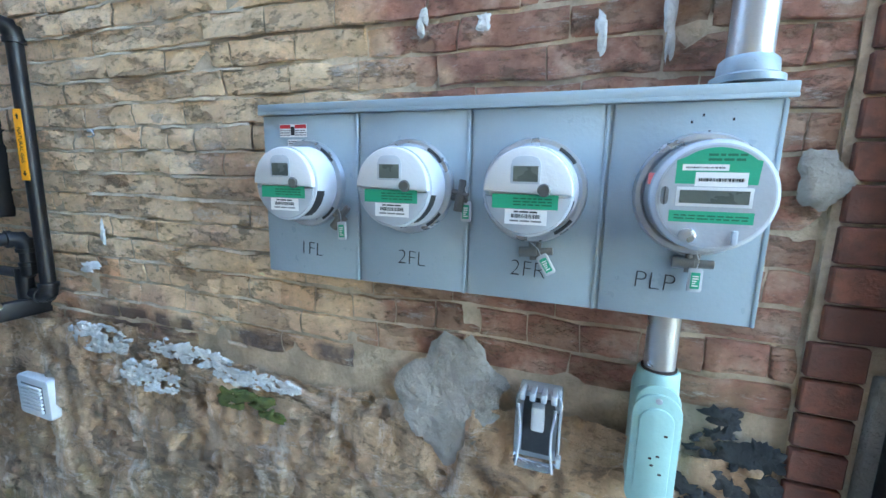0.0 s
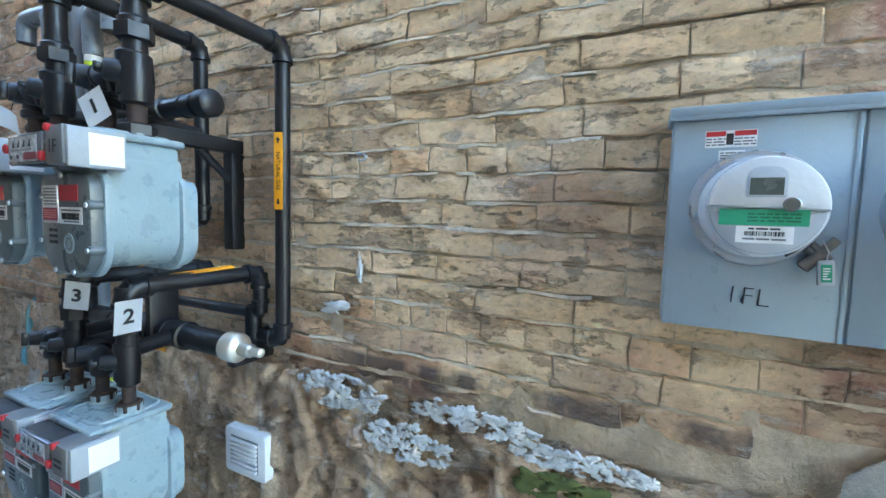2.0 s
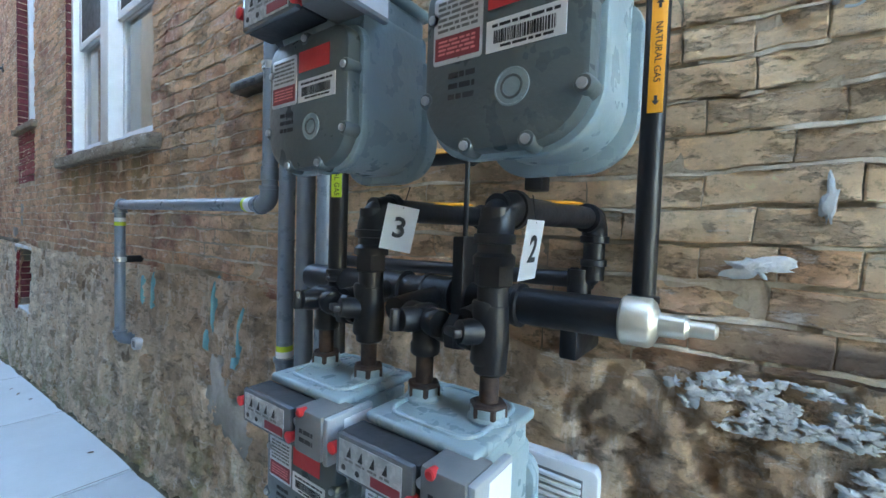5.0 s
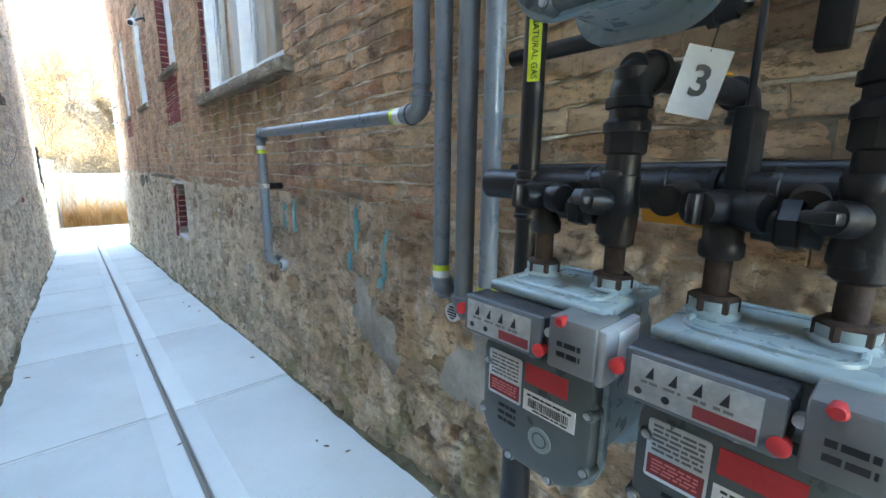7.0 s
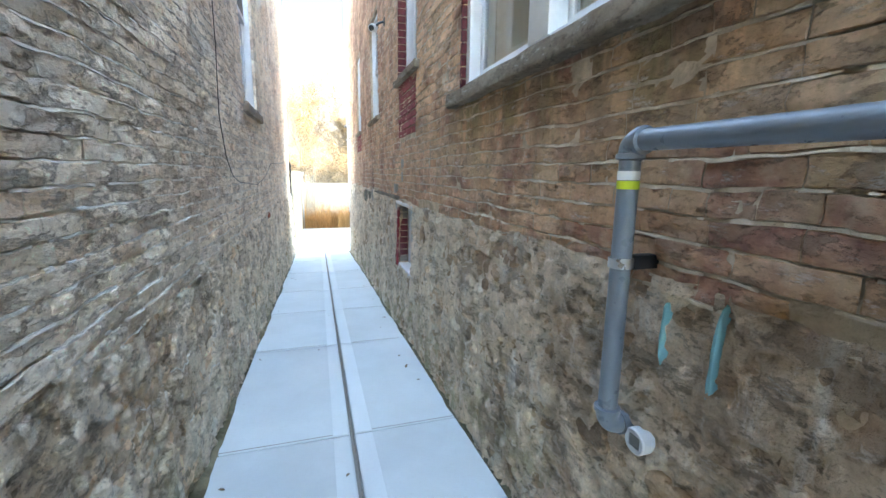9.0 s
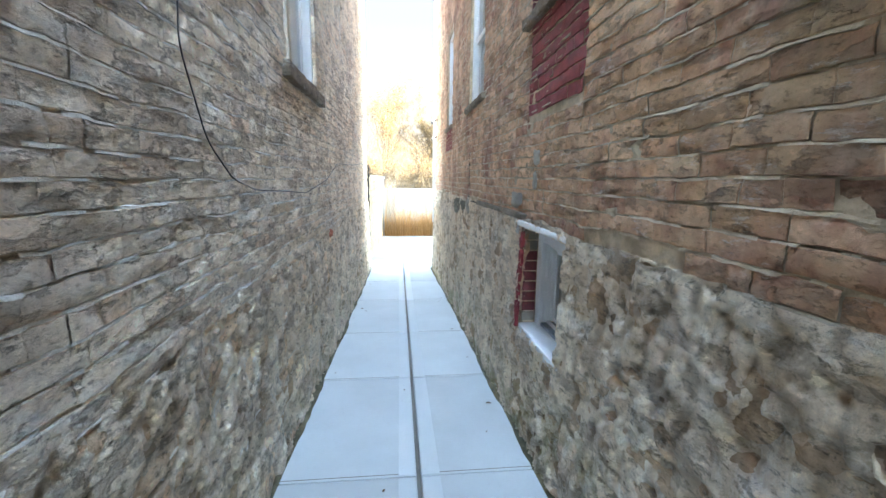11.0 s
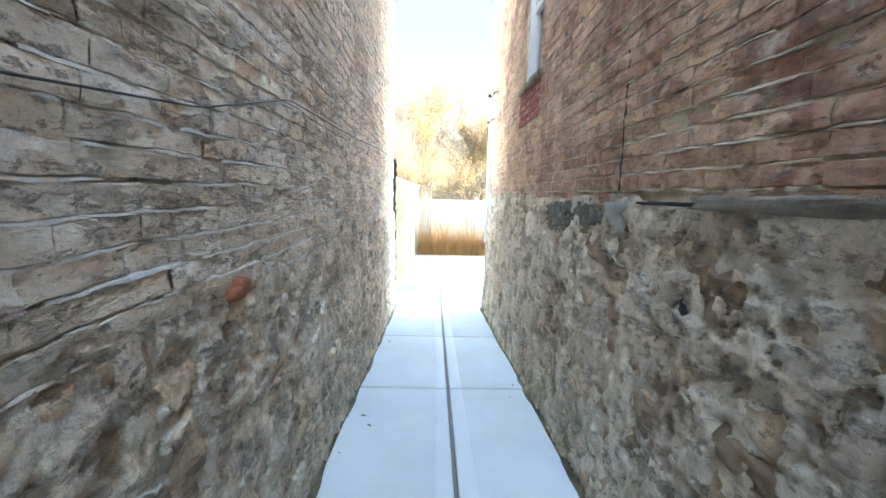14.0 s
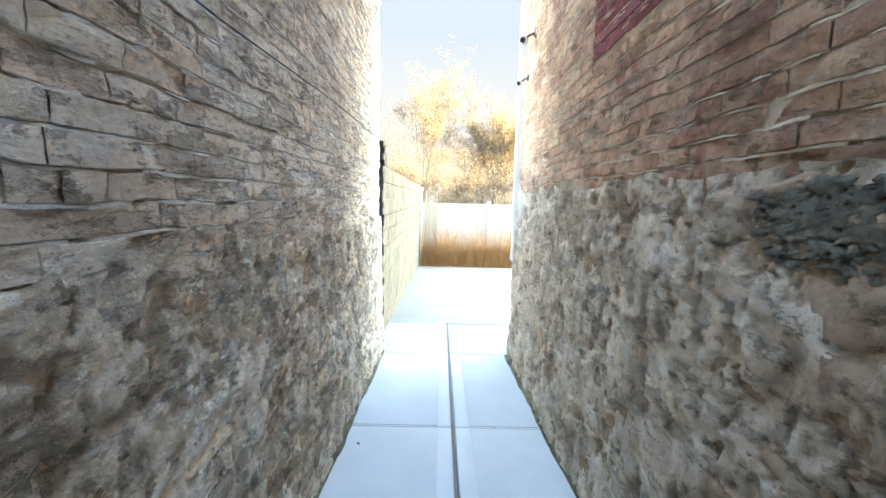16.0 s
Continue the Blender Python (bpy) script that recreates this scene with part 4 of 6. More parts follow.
def large_meter(u):
    M = thing("electric_meter", "large clear-cased electric meter with green faceplate on grey cabinet", "electric meter", wall_frame(XR - 0.095, 0.735 - u, 1.716) @ Matrix.Diagonal((1.06, 1.06, 0.76, 1)), "electric meters")
    part("socket_ring", turned(bmesh.new(), (0, 0, -0.004), (0, 0, 1), [(0, 0.090), (0.014, 0.090), (0.022, 0.087), (0.024, 0.080), (0.020, 0.074)], 40), STEEL, M)
    part("meter_body", turned(bmesh.new(), (0, 0, 0.012), (0, 0, 1), [(0, 0.070), (0.004, 0.076), (0.060, 0.074), (0.075, 0.073)], 44), GREYBOX, M)
    part("clear_cover", turned(bmesh.new(), (0, 0, 0.084), (0, 0, 1), [(0, 0.0745), (0.018, 0.0740), (0.030, 0.0725), (0.036, 0.068), (0.0375, 0.056)], 48), CLEAR, M, "cloudy clear plastic cover")
    w = 0.1226
    face = part("faceplate", turned(bmesh.new(), (0, 0, 0.1215), (0, 0, 1), [(0, 0.0655), (0.0008, 0.0655)], 40), LENS, M)
    top = [(-0.047, 0.016), (0.045, 0.016), (0.047, 0.046)] + [(0.0625 * math.cos(radians(a)), 0.0625 * math.sin(radians(a))) for a in range(48, 136, 8)] + [(-0.047, 0.046)]
    part("green_upper", plated(top, w - 0.0004, w, 0), GREEN, face)
    part("green_lower", boxed((-0.050, -0.034, w - 0.0004), (0.046, -0.019, w)), GREEN, face)
    for a, b, c, d in ((-0.040, 0.012, 0.033, 0.041), (-0.024, 0.034, 0.013, 0.031)):
        lab = part("paper_label", boxed((a, c, w), (b, d, w + 0.0005)), PAPER, face)
        barcode(lab, a + 0.004, b - 0.004, c + 0.35 * (d - c), c + 0.6 * (d - c), w + 0.0005)
    bars(face, -0.044, 0.040, -0.031, -0.023, w, 2, GREEN_INK)
    bars(face, -0.012, 0.030, 0.044, 0.056, w, 2, GREEN_INK)
    part("display_bezel", boxed((-0.044, -0.013, w), (0.042, 0.012, w + 0.001), 0.0004), WHITE, face)
    part("display", boxed((-0.040, -0.009, w + 0.001), (0.038, 0.008, w + 0.0016)), LCD, face)
    part("reset_knob", turned(bmesh.new(), (-0.026, -0.052, w - 0.002), (0, 0, 1), [(0, 0.010), (0.008, 0.010), (0.010, 0.007)], 18), STEEL, M)
    part("side_port", plated(rounded(-0.062, -0.053, -0.012, 0.012, 0.005, 4), w - 0.001, w + 0.001, 0), GREYBOX, M)
    part("test_port", boxed((0.024, -0.062, w - 0.001), (0.031, -0.042, w + 0.006), 0.002), CLEAR, M)
    part("pink_sticker", boxed((-0.0755, 0.014, 0.070), (-0.066, 0.030, 0.084), 0.001), PINK, M)
    meter_lock(M, (0, 0, 0.012), 270)
    seal_tag(M, (0.006, -0.108, 0.020), 0)


electric_panel()
house_meter(0.131, 320, (0.085, -0.072, 0.02), 4, 0)
house_meter(0.371, 352, (0.112, -0.022, 0.008), 0, 0)
house_meter(0.612, 275, (0.020, -0.106, 0.02), 32, 0)
large_meter(0.868)

# service conduits of the cabinet
c = thing("service_riser", "shiny aluminium conduit rising from the meter cabinet", "conduit", wall_frame(XR - 0.055, -0.185, 1.885))
part("conduit", turned(bmesh.new(), (0, 0, 0), (0, 1, 0), [(0, 0.031), (4.6, 0.031)], 28), ALU, c)
part("hub", turned(bmesh.new(), (0, 0, 0), (0, 1, 0), [(0, 0.050), (0.010, 0.050), (0.014, 0.042), (0.034, 0.040), (0.040, 0.034)], 28), PANEL, c)
c = thing("junction_fitting", "chipped mint green conduit body under the meter cabinet", "conduit fitting", wall_frame(XR, -0.114, 1.51))
part("conduit", turned(bmesh.new(), (0, 0.0, 0.05), (0, -1, 0), [(0, 0.0265), (0.12, 0.0265)], 24), ALU, c)
part("rust_ring", turned(bmesh.new(), (0, -0.104, 0.05), (0, -1, 0), [(0, 0.030), (0.006, 0.030)], 24), RUST, c)
part("neck", turned(bmesh.new(), (0, -0.108, 0.05), (0, -1, 0), [(0, 0.033), (0.004, 0.036), (0.05, 0.037), (0.07, 0.038)], 24), MINT, c)
part("fitting_body", plated(rounded(-0.037, 0.037, -0.368, -0.125, 0.035, 8), 0.004, 0.088, 0.006), MINT, c)
lid = part("fitting_cover", plated(rounded(-0.040, 0.040, -0.372, -0.140, 0.039, 9), 0.088, 0.093, 0.003), MINT, c)
part("raised_field", plated(rounded(-0.028, 0.028, -0.350, -0.165, 0.027, 9), 0.0925, 0.0965, 0.003), MINT, lid)
for v in (-0.152, -0.361):
    part("screw", turned(bmesh.new(), (0, v, 0.092), (0, 0, 1), [(0, 0.006), (0.002, 0.0055), (0.003, 0.003)], 12), STEEL, lid)
for u, v in ((-0.008, -0.262), (0.004, -0.256), (0.013, -0.215), (0.010, -0.290), (-0.004, -0.275)):
    part("paint_chip", plated(rounded(u, u + 0.006, v, v + 0.004, 0.0015, 2), 0.0964, 0.0970, 0), RUST, lid)

# in-use outlet cover
c = thing("outlet_cover", "clear weatherproof outlet cover on crumbling brick", "outlet cover", wall_frame(XR - 0.014, 0.092, 1.235))
part("back_box", boxed((-0.045, -0.075, -0.02), (0.043, 0.072, 0.026), 0.006), CLEAR, c)
part("socket_plate", boxed((-0.030, -0.058, 0.030), (0.028, 0.055, 0.032)), DARK, c)
part("switch", boxed((-0.013, -0.005, 0.032), (0.012, 0.046, 0.046), 0.004), WHITE, c)
hood = bmesh.new()
plate(hood, rounded(-0.043, 0.041, -0.077, 0.070, 0.016, 5), 0.030, 0.078, 0.012)
HOOD = Mat("clear_polycarbonate", 0.04)
HOOD.b.inputs["Transmission Weight"].default_value = 1.0
HOOD.b.inputs["IOR"].default_value = 1.12
HOOD = HOOD.done((0.93, 0.95, 0.97), HOOD.bump(HOOD.noise(70, 2), 0.001))
h = part("clear_hood", hood, HOOD, c, "clear ribbed plastic hood")
h.visible_shadow = False
for u in (-0.032, -0.012, 0.010, 0.030):
    part("hinge_lug", boxed((u - 0.006, 0.062, 0.020), (u + 0.006, 0.082, 0.060), 0.003), CLEAR, c)
rim = rounded(-0.045, 0.043, -0.079, 0.072, 0.018, 5)
part("hood_rim", sweep(bmesh.new(), [(u, v, 0.031) for u, v in rim + rim[:1]], 0.003, 8, False), CLEAR, c)
for s in (-1, 1):
    part("hood_rib", sweep(bmesh.new(), [(s * 0.036, -0.070, 0.076), (s * 0.030, -0.02, 0.080), (s * 0.030, 0.02, 0.080), (s * 0.036, 0.064, 0.076)], 0.0025, 8), CLEAR, c)
part("latch", boxed((0.041, -0.070, 0.040), (0.050, -0.050, 0.058), 0.002), CLEAR, c)

# dryer vent, wall hook
c = thing("vent_cover", "white plastic louvred vent cover set in stone footing", "vent", wall_frame(XR - 0.045, 1.852, 0.922))
part("vent_frame", plated(rounded(-0.092, 0.092, -0.075, 0.075, 0.014, 5), -0.02, 0.016, 0.006), WHITE, c)
part("vent_recess", boxed((-0.062, -0.050, 0.0161), (0.062, 0.050, 0.0172)), GREYBOX, c)
for k in range(7):
    part("louvre", boxed((-0.060, -0.048 + k * 0.014, 0.0172), (0.060, -0.039 + k * 0.014, 0.026), 0.002), WHITE, c)
c = thing("wall_hook", "small galvanised screw hook in tan brick", "hook", wall_frame(XR, 1.443, 1.846))
part("screw_eye", sweep(bmesh.new(), [(-0.012, 0.002, -0.01), (-0.012, 0.002, 0.018)], 0.005, 10), STEEL, c)
part("hook_wire", sweep(bmesh.new(), line_of([(-0.012, 0.002, 0.016), (0.006, 0.002, 0.02), (0.020, -0.012, 0.02), (0.008, -0.018, 0.022), (-0.004, -0.016, 0.024)], 0.006), 0.0022, 8), STEEL, c)

# ---- front corner: pressed-brick pier, stone block, gate ----
pier = tagged(new("pier"), kind="structure")
part("pier_core", boxed((XR - 0.008, -0.60, -0.6), (XR + 0.002, -0.339, TOP), 0), MORTAR_R, pier)
rs = random.Random(31)
z = 0.30
row = 0
while z < 3.6:
    low = 1.225 < 0 or z < 1.43
    y = -0.335 if low else -0.348
    stop = -0.425 if low else -0.60
    first = True
    while y > stop + 0.02:
        l = 0.20 if (row % 2 == 0 or not first) else 0.10
        if low:
            l = 0.088
        e = max(stop, y - l)
        ob = part("brick", boxed((XR - 0.020 + rs.uniform(-0.0015, 0.0015), e + 0.003, z + 0.002), (XR - 0.004, y - 0.003, z + 0.062), 0.003, 1), PIER, pier)
        y, first = e, False
    z += 0.0655
    row += 1
part("stone_block", boxed((XR - 0.030, -0.60, 0.2), (XR - 0.006, -0.431, 1.432), 0.006), BROWNSTONE, pier)
g = thing("metal_gate", "black steel gate swung open against the brick corner", "gate", pose(XR - 0.034, -0.447, 0.42))
part("gate_stile", boxed((-0.045, -0.05, 0), (0.0, 0.0, 2.15), 0.004), BLACK, g)
part("gate_stile", boxed((-0.045, -1.0, 0), (0.0, -0.95, 2.15), 0.004), BLACK, g)
for zz in (0.04, 1.05, 2.08):
    part("gate_rail", boxed((-0.042, -0.949, zz), (-0.004, -0.051, zz + 0.05), 0.004), BLACK, g)
part("gate_sheet", boxed((-0.028, -0.95, 0.06), (-0.020, -0.05, 2.1)), BLACK, g)
part("gate_latch", sweep(bmesh.new(), line_of([(-0.03, -0.055, 1.205), (-0.05, 0.0, 1.215), (-0.045, 0.055, 1.240)], 0.012), 0.011, 10), BLACK, g)


# ---- patches and paint on the masonry ----
def blotch(name, yc, zc, w, h, material, out, label, category, seed, face=XR, side=-1, thick=0.006, jag=0.35, bits=1, square=False, flake=1.0):
    """An irregular thin coat on the wall; bits: flakes into which it has broken up."""
    rs = np.random.RandomState(seed)
    pts, faces = [], []
    n, m = 36, 5
    ang = np.linspace(0, 2 * np.pi, n, endpoint=False)
    for b in range(bits):
        f = 1.0 if bits == 1 else rs.uniform(0.10, 0.34) * flake
        a = rs.uniform(0, 2 * np.pi)
        d = 0.0 if bits == 1 else math.sqrt(rs.rand()) * 0.5
        cy, cz = yc + w * d * math.cos(a), zc + h * d * math.sin(a)
        ww, hh = (w, h) if bits == 1 else (f * (0.5 * w + 0.5 * h), f * (0.25 * w + 0.75 * h) * rs.uniform(0.5, 1.0))
        rad = 1 + jag * 1.5 * fnoise(np.cos(ang) * 1.4 + seed + b * 3, np.sin(ang) * 1.4 + 9 + b, 4)
        if square:
            rad = rad / (np.abs(np.cos(ang)) ** 5 + np.abs(np.sin(ang)) ** 5) ** 0.2
        i0 = len(pts)
        for k in range(m + 1):
            q = k / m
            y = cy + ww / 2 * np.cos(ang) * rad * q
            z = cz + hh / 2 * np.sin(ang) * rad * q
            base = (base_out_r(y, z) if side < 0 else base_out_l(y, z)) if out is None else out
            o = base + thick * (1 - 2.0 * q ** 5) + 0.004 * fnoise(y * 40, z * 40, 2)
            pts += place(y, z, o + 0 * y, face, side).tolist()
        for k in range(m):
            for i in range(n):
                j = (i + 1) % n
                faces.append((i0 + k * n + i, i0 + k * n + j, i0 + (k + 1) * n + j, i0 + (k + 1) * n + i))
    return tagged(raw(name, pts, faces, material), label, category, kind="stuff" if bits > 1 else "")


blotch("cement_patch", 0.27, 1.27, 0.28, 0.30, PATCH, 0.022, "rough grey cement patch smeared over brick", "cement patch", 1, jag=0.5)
blotch("cement_patch", 0.33, 1.17, 0.20, 0.14, PATCH, 0.018, "rough grey cement patch on stone footing", "cement patch", 2, jag=0.5)
blotch("cement_patch", -0.322, 1.745, 0.075, 0.085, PATCH, 0.018, "grey cement dab at the brick corner", "cement patch", 3, jag=0.45)
blotch("tar_stain", -0.245, 1.20, 0.16, 0.24, BURNT, 0.020, "black tar smear on brick by the conduit", "stain", 4, thick=0.004, jag=0.9, bits=26)
for k, (y, z, w, h) in enumerate(((1.50, 1.19, 0.30, 0.10), (1.10, 1.205, 0.34, 0.055), (0.86, 1.17, 0.30, 0.05), (1.28, 1.10, 0.26, 0.10))):
    blotch("lime_crust", y, z, w, h, LIMEWASH, 0.030, "flaking white lime crust on the stone ledge", "lime crust", 10 + k, thick=0.004, jag=1.1, bits=130, flake=0.5)
for k, (y, z, w, h) in enumerate(((0.378, 2.046, 0.022, 0.045), (0.25, 2.035, 0.03, 0.03), (0.034, 2.0, 0.02, 0.075), (-0.075, 2.0, 0.022, 0.12), (1.446, 1.53, 0.022, 0.085), (1.53, 1.42, 0.10, 0.045))):
    blotch("lime_spot", y, z, w, h, LIMEWASH, 0.015, "white paint splash on tan brick", "paint spot", 20 + k, thick=0.003, jag=0.7)
for k, (y, z, w, h) in enumerate(((3.44, 1.10, 0.030, 0.25), (3.20, 1.02, 0.036, 0.24), (4.14, 1.09, 0.018, 0.26), (4.28, 1.10, 0.016, 0.20), (3.50, 0.94, 0.022, 0.10), (3.23, 0.9, 0.04, 0.08))):
    blotch("paint_run", y, z, w, h, BLUE, None, "pale blue paint run on stone footing", "paint run", 40 + k, thick=0.016, jag=0.3, square=True)
for k, (y, z, w, h) in enumerate(((7.82, 1.06, 0.05, 0.10), (7.815, 0.95, 0.05, 0.11), (7.82, 0.84, 0.05, 0.10), (7.815, 0.73, 0.04, 0.10), (7.82, 0.62, 0.05, 0.10), (7.82, 0.53, 0.04, 0.08))):
    blotch("paint_streak", y, z, w, h, CRIMSON, None, "crimson paint streak beside the basement window", "paint streak", 50 + k, thick=0.010, jag=1.0, bits=40)
blotch("white_dab", 7.93, 1.13, 0.09, 0.08, LIMEWASH, 0.03, "white filler dab at the lintel end", "filler", 60)
for k, (y, z, w, h) in enumerate(((8.02, 1.31, 0.24, 0.10), (7.66, 1.44, 0.07, 0.10), (7.65, 1.57, 0.10, 0.08))):
    blotch("cement_patch", y, z, w, h, PATCH, 0.017, "grey cement dab on brown brick", "cement patch", 70 + k, thick=0.003, jag=0.22, square=True)
blotch("cement_patch", 9.90, 1.15, 0.22, 0.16, PATCH, 0.030, "pale cement lump at the stone ledge", "cement patch", 80, thick=0.012, jag=1.0)
blotch("moss_crust", 10.62, 1.12, 0.95, 0.13, plain("dark_lichen", (0.20, 0.19, 0.15), 0.95, 0, 0.5, 40, 0.008), None, "dark lichen crust along the stone ledge", "moss", 90, thick=0.006, jag=1.0, bits=200, flake=0.5)
blotch("moss_crust", 10.85, 1.06, 0.45, 0.16, plain("black_lichen", (0.25, 0.235, 0.19), 0.95, 0, 0.5, 40, 0.008), None, "dark lichen crust along the stone ledge", "moss", 91, thick=0.005, jag=1.0, bits=160, flake=0.4)
rs = random.Random(77)
scar = [(XR - 0.007, 9.975 + rs.uniform(-0.012, 0.012), 1.22 + 0.05 * k) for k in range(14)]
tagged(part("wall_crack", sweep(bmesh.new(), scar, [0.002 + 0.004 * rs.random() for _ in scar], 6), BURNT), "dark ragged crack running up the brown brick", "crack")
for y in (8.05, 8.62, 9.10):
    blotch("bare_ledge", y, 1.215, 0.58, 0.045, BROWNSTONE, 0.030, "bare brown ledge between brick and footing", "ledge", int(y * 50), thick=0.004, jag=0.25, square=True)
for y, z, w, h, out, bits in ((9.57, 1.205, 0.55, 0.016, 0.022, 1), (9.40, 0.86, 0.06, 0.09, None, 1)):
    blotch("open_joint", y, z, w, h, BURNT, out, "dark open crack in the old masonry", "crack", int(y * 100), thick=0.003, jag=0.7, bits=bits)
blotch("cement_patch", 3.28, 0.70, 0.40, 0.36, PATCH, None, "smooth grey cement patch on stone footing", "cement patch", 81, thick=0.011, jag=0.6)
blotch("cement_patch", 2.62, 0.72, 0.44, 0.42, PATCH, None, "smooth grey cement patch on stone footing", "cement patch", 82, thick=0.011, jag=0.6)
blotch("moss_streak", 0.88, 1.10, 0.30, 0.06, plain("moss", (0.10, 0.12, 0.03), 0.9, 0, 0.3, 30, 0.003), 0.034, "green moss on the stone ledge", "moss", 83, thick=0.005, jag=0.8, bits=24)
blotch("bare_brick", 9.40, 0.90, 0.16, 0.08, plain("bare_red_brick", (0.36, 0.11, 0.06), 0.9, 0, 0.25, 40, 0.003), 0.022, "bare red brick showing through grey paint", "brick", 84, XL, 1, 0.012, 0.4)


# ---- pipes ----
def pipe_thing(name, label, category, group=""):
    return thing(name, label, category, None, group)


def fitting(parent, p, d, r, length=0.04, name="coupling", mat=None):
    d = Vector(d).normalized()
    prof = [(-length / 2, r * 1.02), (-length / 2 + 0.002, r * 1.22), (-length / 2 + 0.010, r * 1.22), (-length / 2 + 0.012, r * 1.14), (length / 2 - 0.012, r * 1.14),
            (length / 2 - 0.010, r * 1.22), (length / 2 - 0.002, r * 1.22), (length / 2, r * 1.02)]
    return part(name, turned(bmesh.new(), p, d, prof, 20), mat or BLACK, parent)


def elbow(parent, a, c, b, r, mat=None, reach=2.0, name="elbow"):
    a, c, b = Vector(a), Vector(c), Vector(b)
    p, q = c + (a - c).normalized() * r * reach, c + (b - c).normalized() * r * reach
    bm = sweep(bmesh.new(), [p] + bend(p, c, q, r * reach * 0.95, 8) + [q], r * 1.18, 20)
    for e, o in ((p, a), (q, b)):
        turned(bm, e - (o - e).normalized() * 0.008, o - e, [(0, r * 1.16), (0.001, r * 1.34), (0.013, r * 1.34), (0.015, r * 1.05)], 20)
    return part(name, bm, mat or BLACK, parent)


def hexnut(parent, p, d, r, length=0.02, mat=None, name="nut"):
    return part(name, turned(bmesh.new(), p, d, [(0, r * 0.95), (0.003, r * 1.1), (length - 0.003, r * 1.1), (length, r * 0.95)], 6), mat or BLACK, parent)


def run(parent, pts, r, mat=None, name="pipe", seg=20):
    return part(name, sweep(bmesh.new(), pts, r, seg), mat or BLACK, parent)


def gas_label(parent, p, d, up, length, width, text=True):
    """A yellow pipe marker with arrows along direction d, facing up."""
    d, up = Vector(d).normalized(), Vector(up).normalized()
    side = up.cross(d)
    m = Matrix((d, side, up)).transposed().to_4x4()
    m.translation = Vector(p)
    lab = part("pipe_marker", boxed((-length / 2, -width / 2, -0.002), (length / 2, width / 2, 0.001), 0.0006), YELLOW, parent, "yellow pipe marker")
    lab.matrix_basis = m
    if text:
        lettering("NATURAL GAS", width * 0.62, INK, lab, 0, 0, 0.0013, 0)
        for s in (-1, 1):
            bm = plate(bmesh.new(), [(s * length * 0.44, 0.0), (s * length * 0.40, width * 0.25), (s * length * 0.40, width * 0.1), (s * length * 0.36, width * 0.1),
                                     (s * length * 0.36, -width * 0.1), (s * length * 0.40, -width * 0.1), (s * length * 0.40, -width * 0.25)], 0.001, 0.0015)
            part("arrow", bm, INK, lab)


def plug_valve(parent, p, facing, along, r=0.026):
    """A lockwing stop: barrel along the pipe with a round plug face and ears."""
    p, f, a = Vector(p), Vector(facing).normalized(), Vector(along).normalized()
    part("valve_body", turned(bmesh.new(), p - a * 0.045, a, [(0, r * 1.1), (0.004, r * 1.25), (0.02, r * 1.2), (0.03, r * 1.05), (0.06, r * 1.05), (0.07, r * 1.2), (0.086, r * 1.25), (0.09, r * 1.1)], 16), BLACK, parent)
    part("valve_plug", turned(bmesh.new(), p, f, [(0, r * 1.05), (0.030, r * 1.10), (0.036, r * 1.0), (0.044, r * 0.98), (0.046, r * 0.6)], 18), BLACK, parent)
    s = f.cross(a).normalized()
    q = p + f * 0.046
    bm = bmesh.new()
    box(bm, (-0.006, -r * 0.95, 0), (0.006, r * 0.95, 0.014), 0.003)
    ear = part("valve_ear", bm, BLACK, parent)
    ear.matrix_basis = Matrix.Translation(q) @ Matrix((a, s, f)).transposed().to_4x4()


INDEX = plain("hazy_index_face", (0.44, 0.46, 0.47), 0.25, 0.0, 0.15, 30)


SMOKE = plain("smoky_index_cover", (0.13, 0.14, 0.15), 0.12, 0.0, 0.1)
MODULE_END = plain("pale_module_plastic", (0.34, 0.36, 0.37), 0.5, 0.0, 0.08)


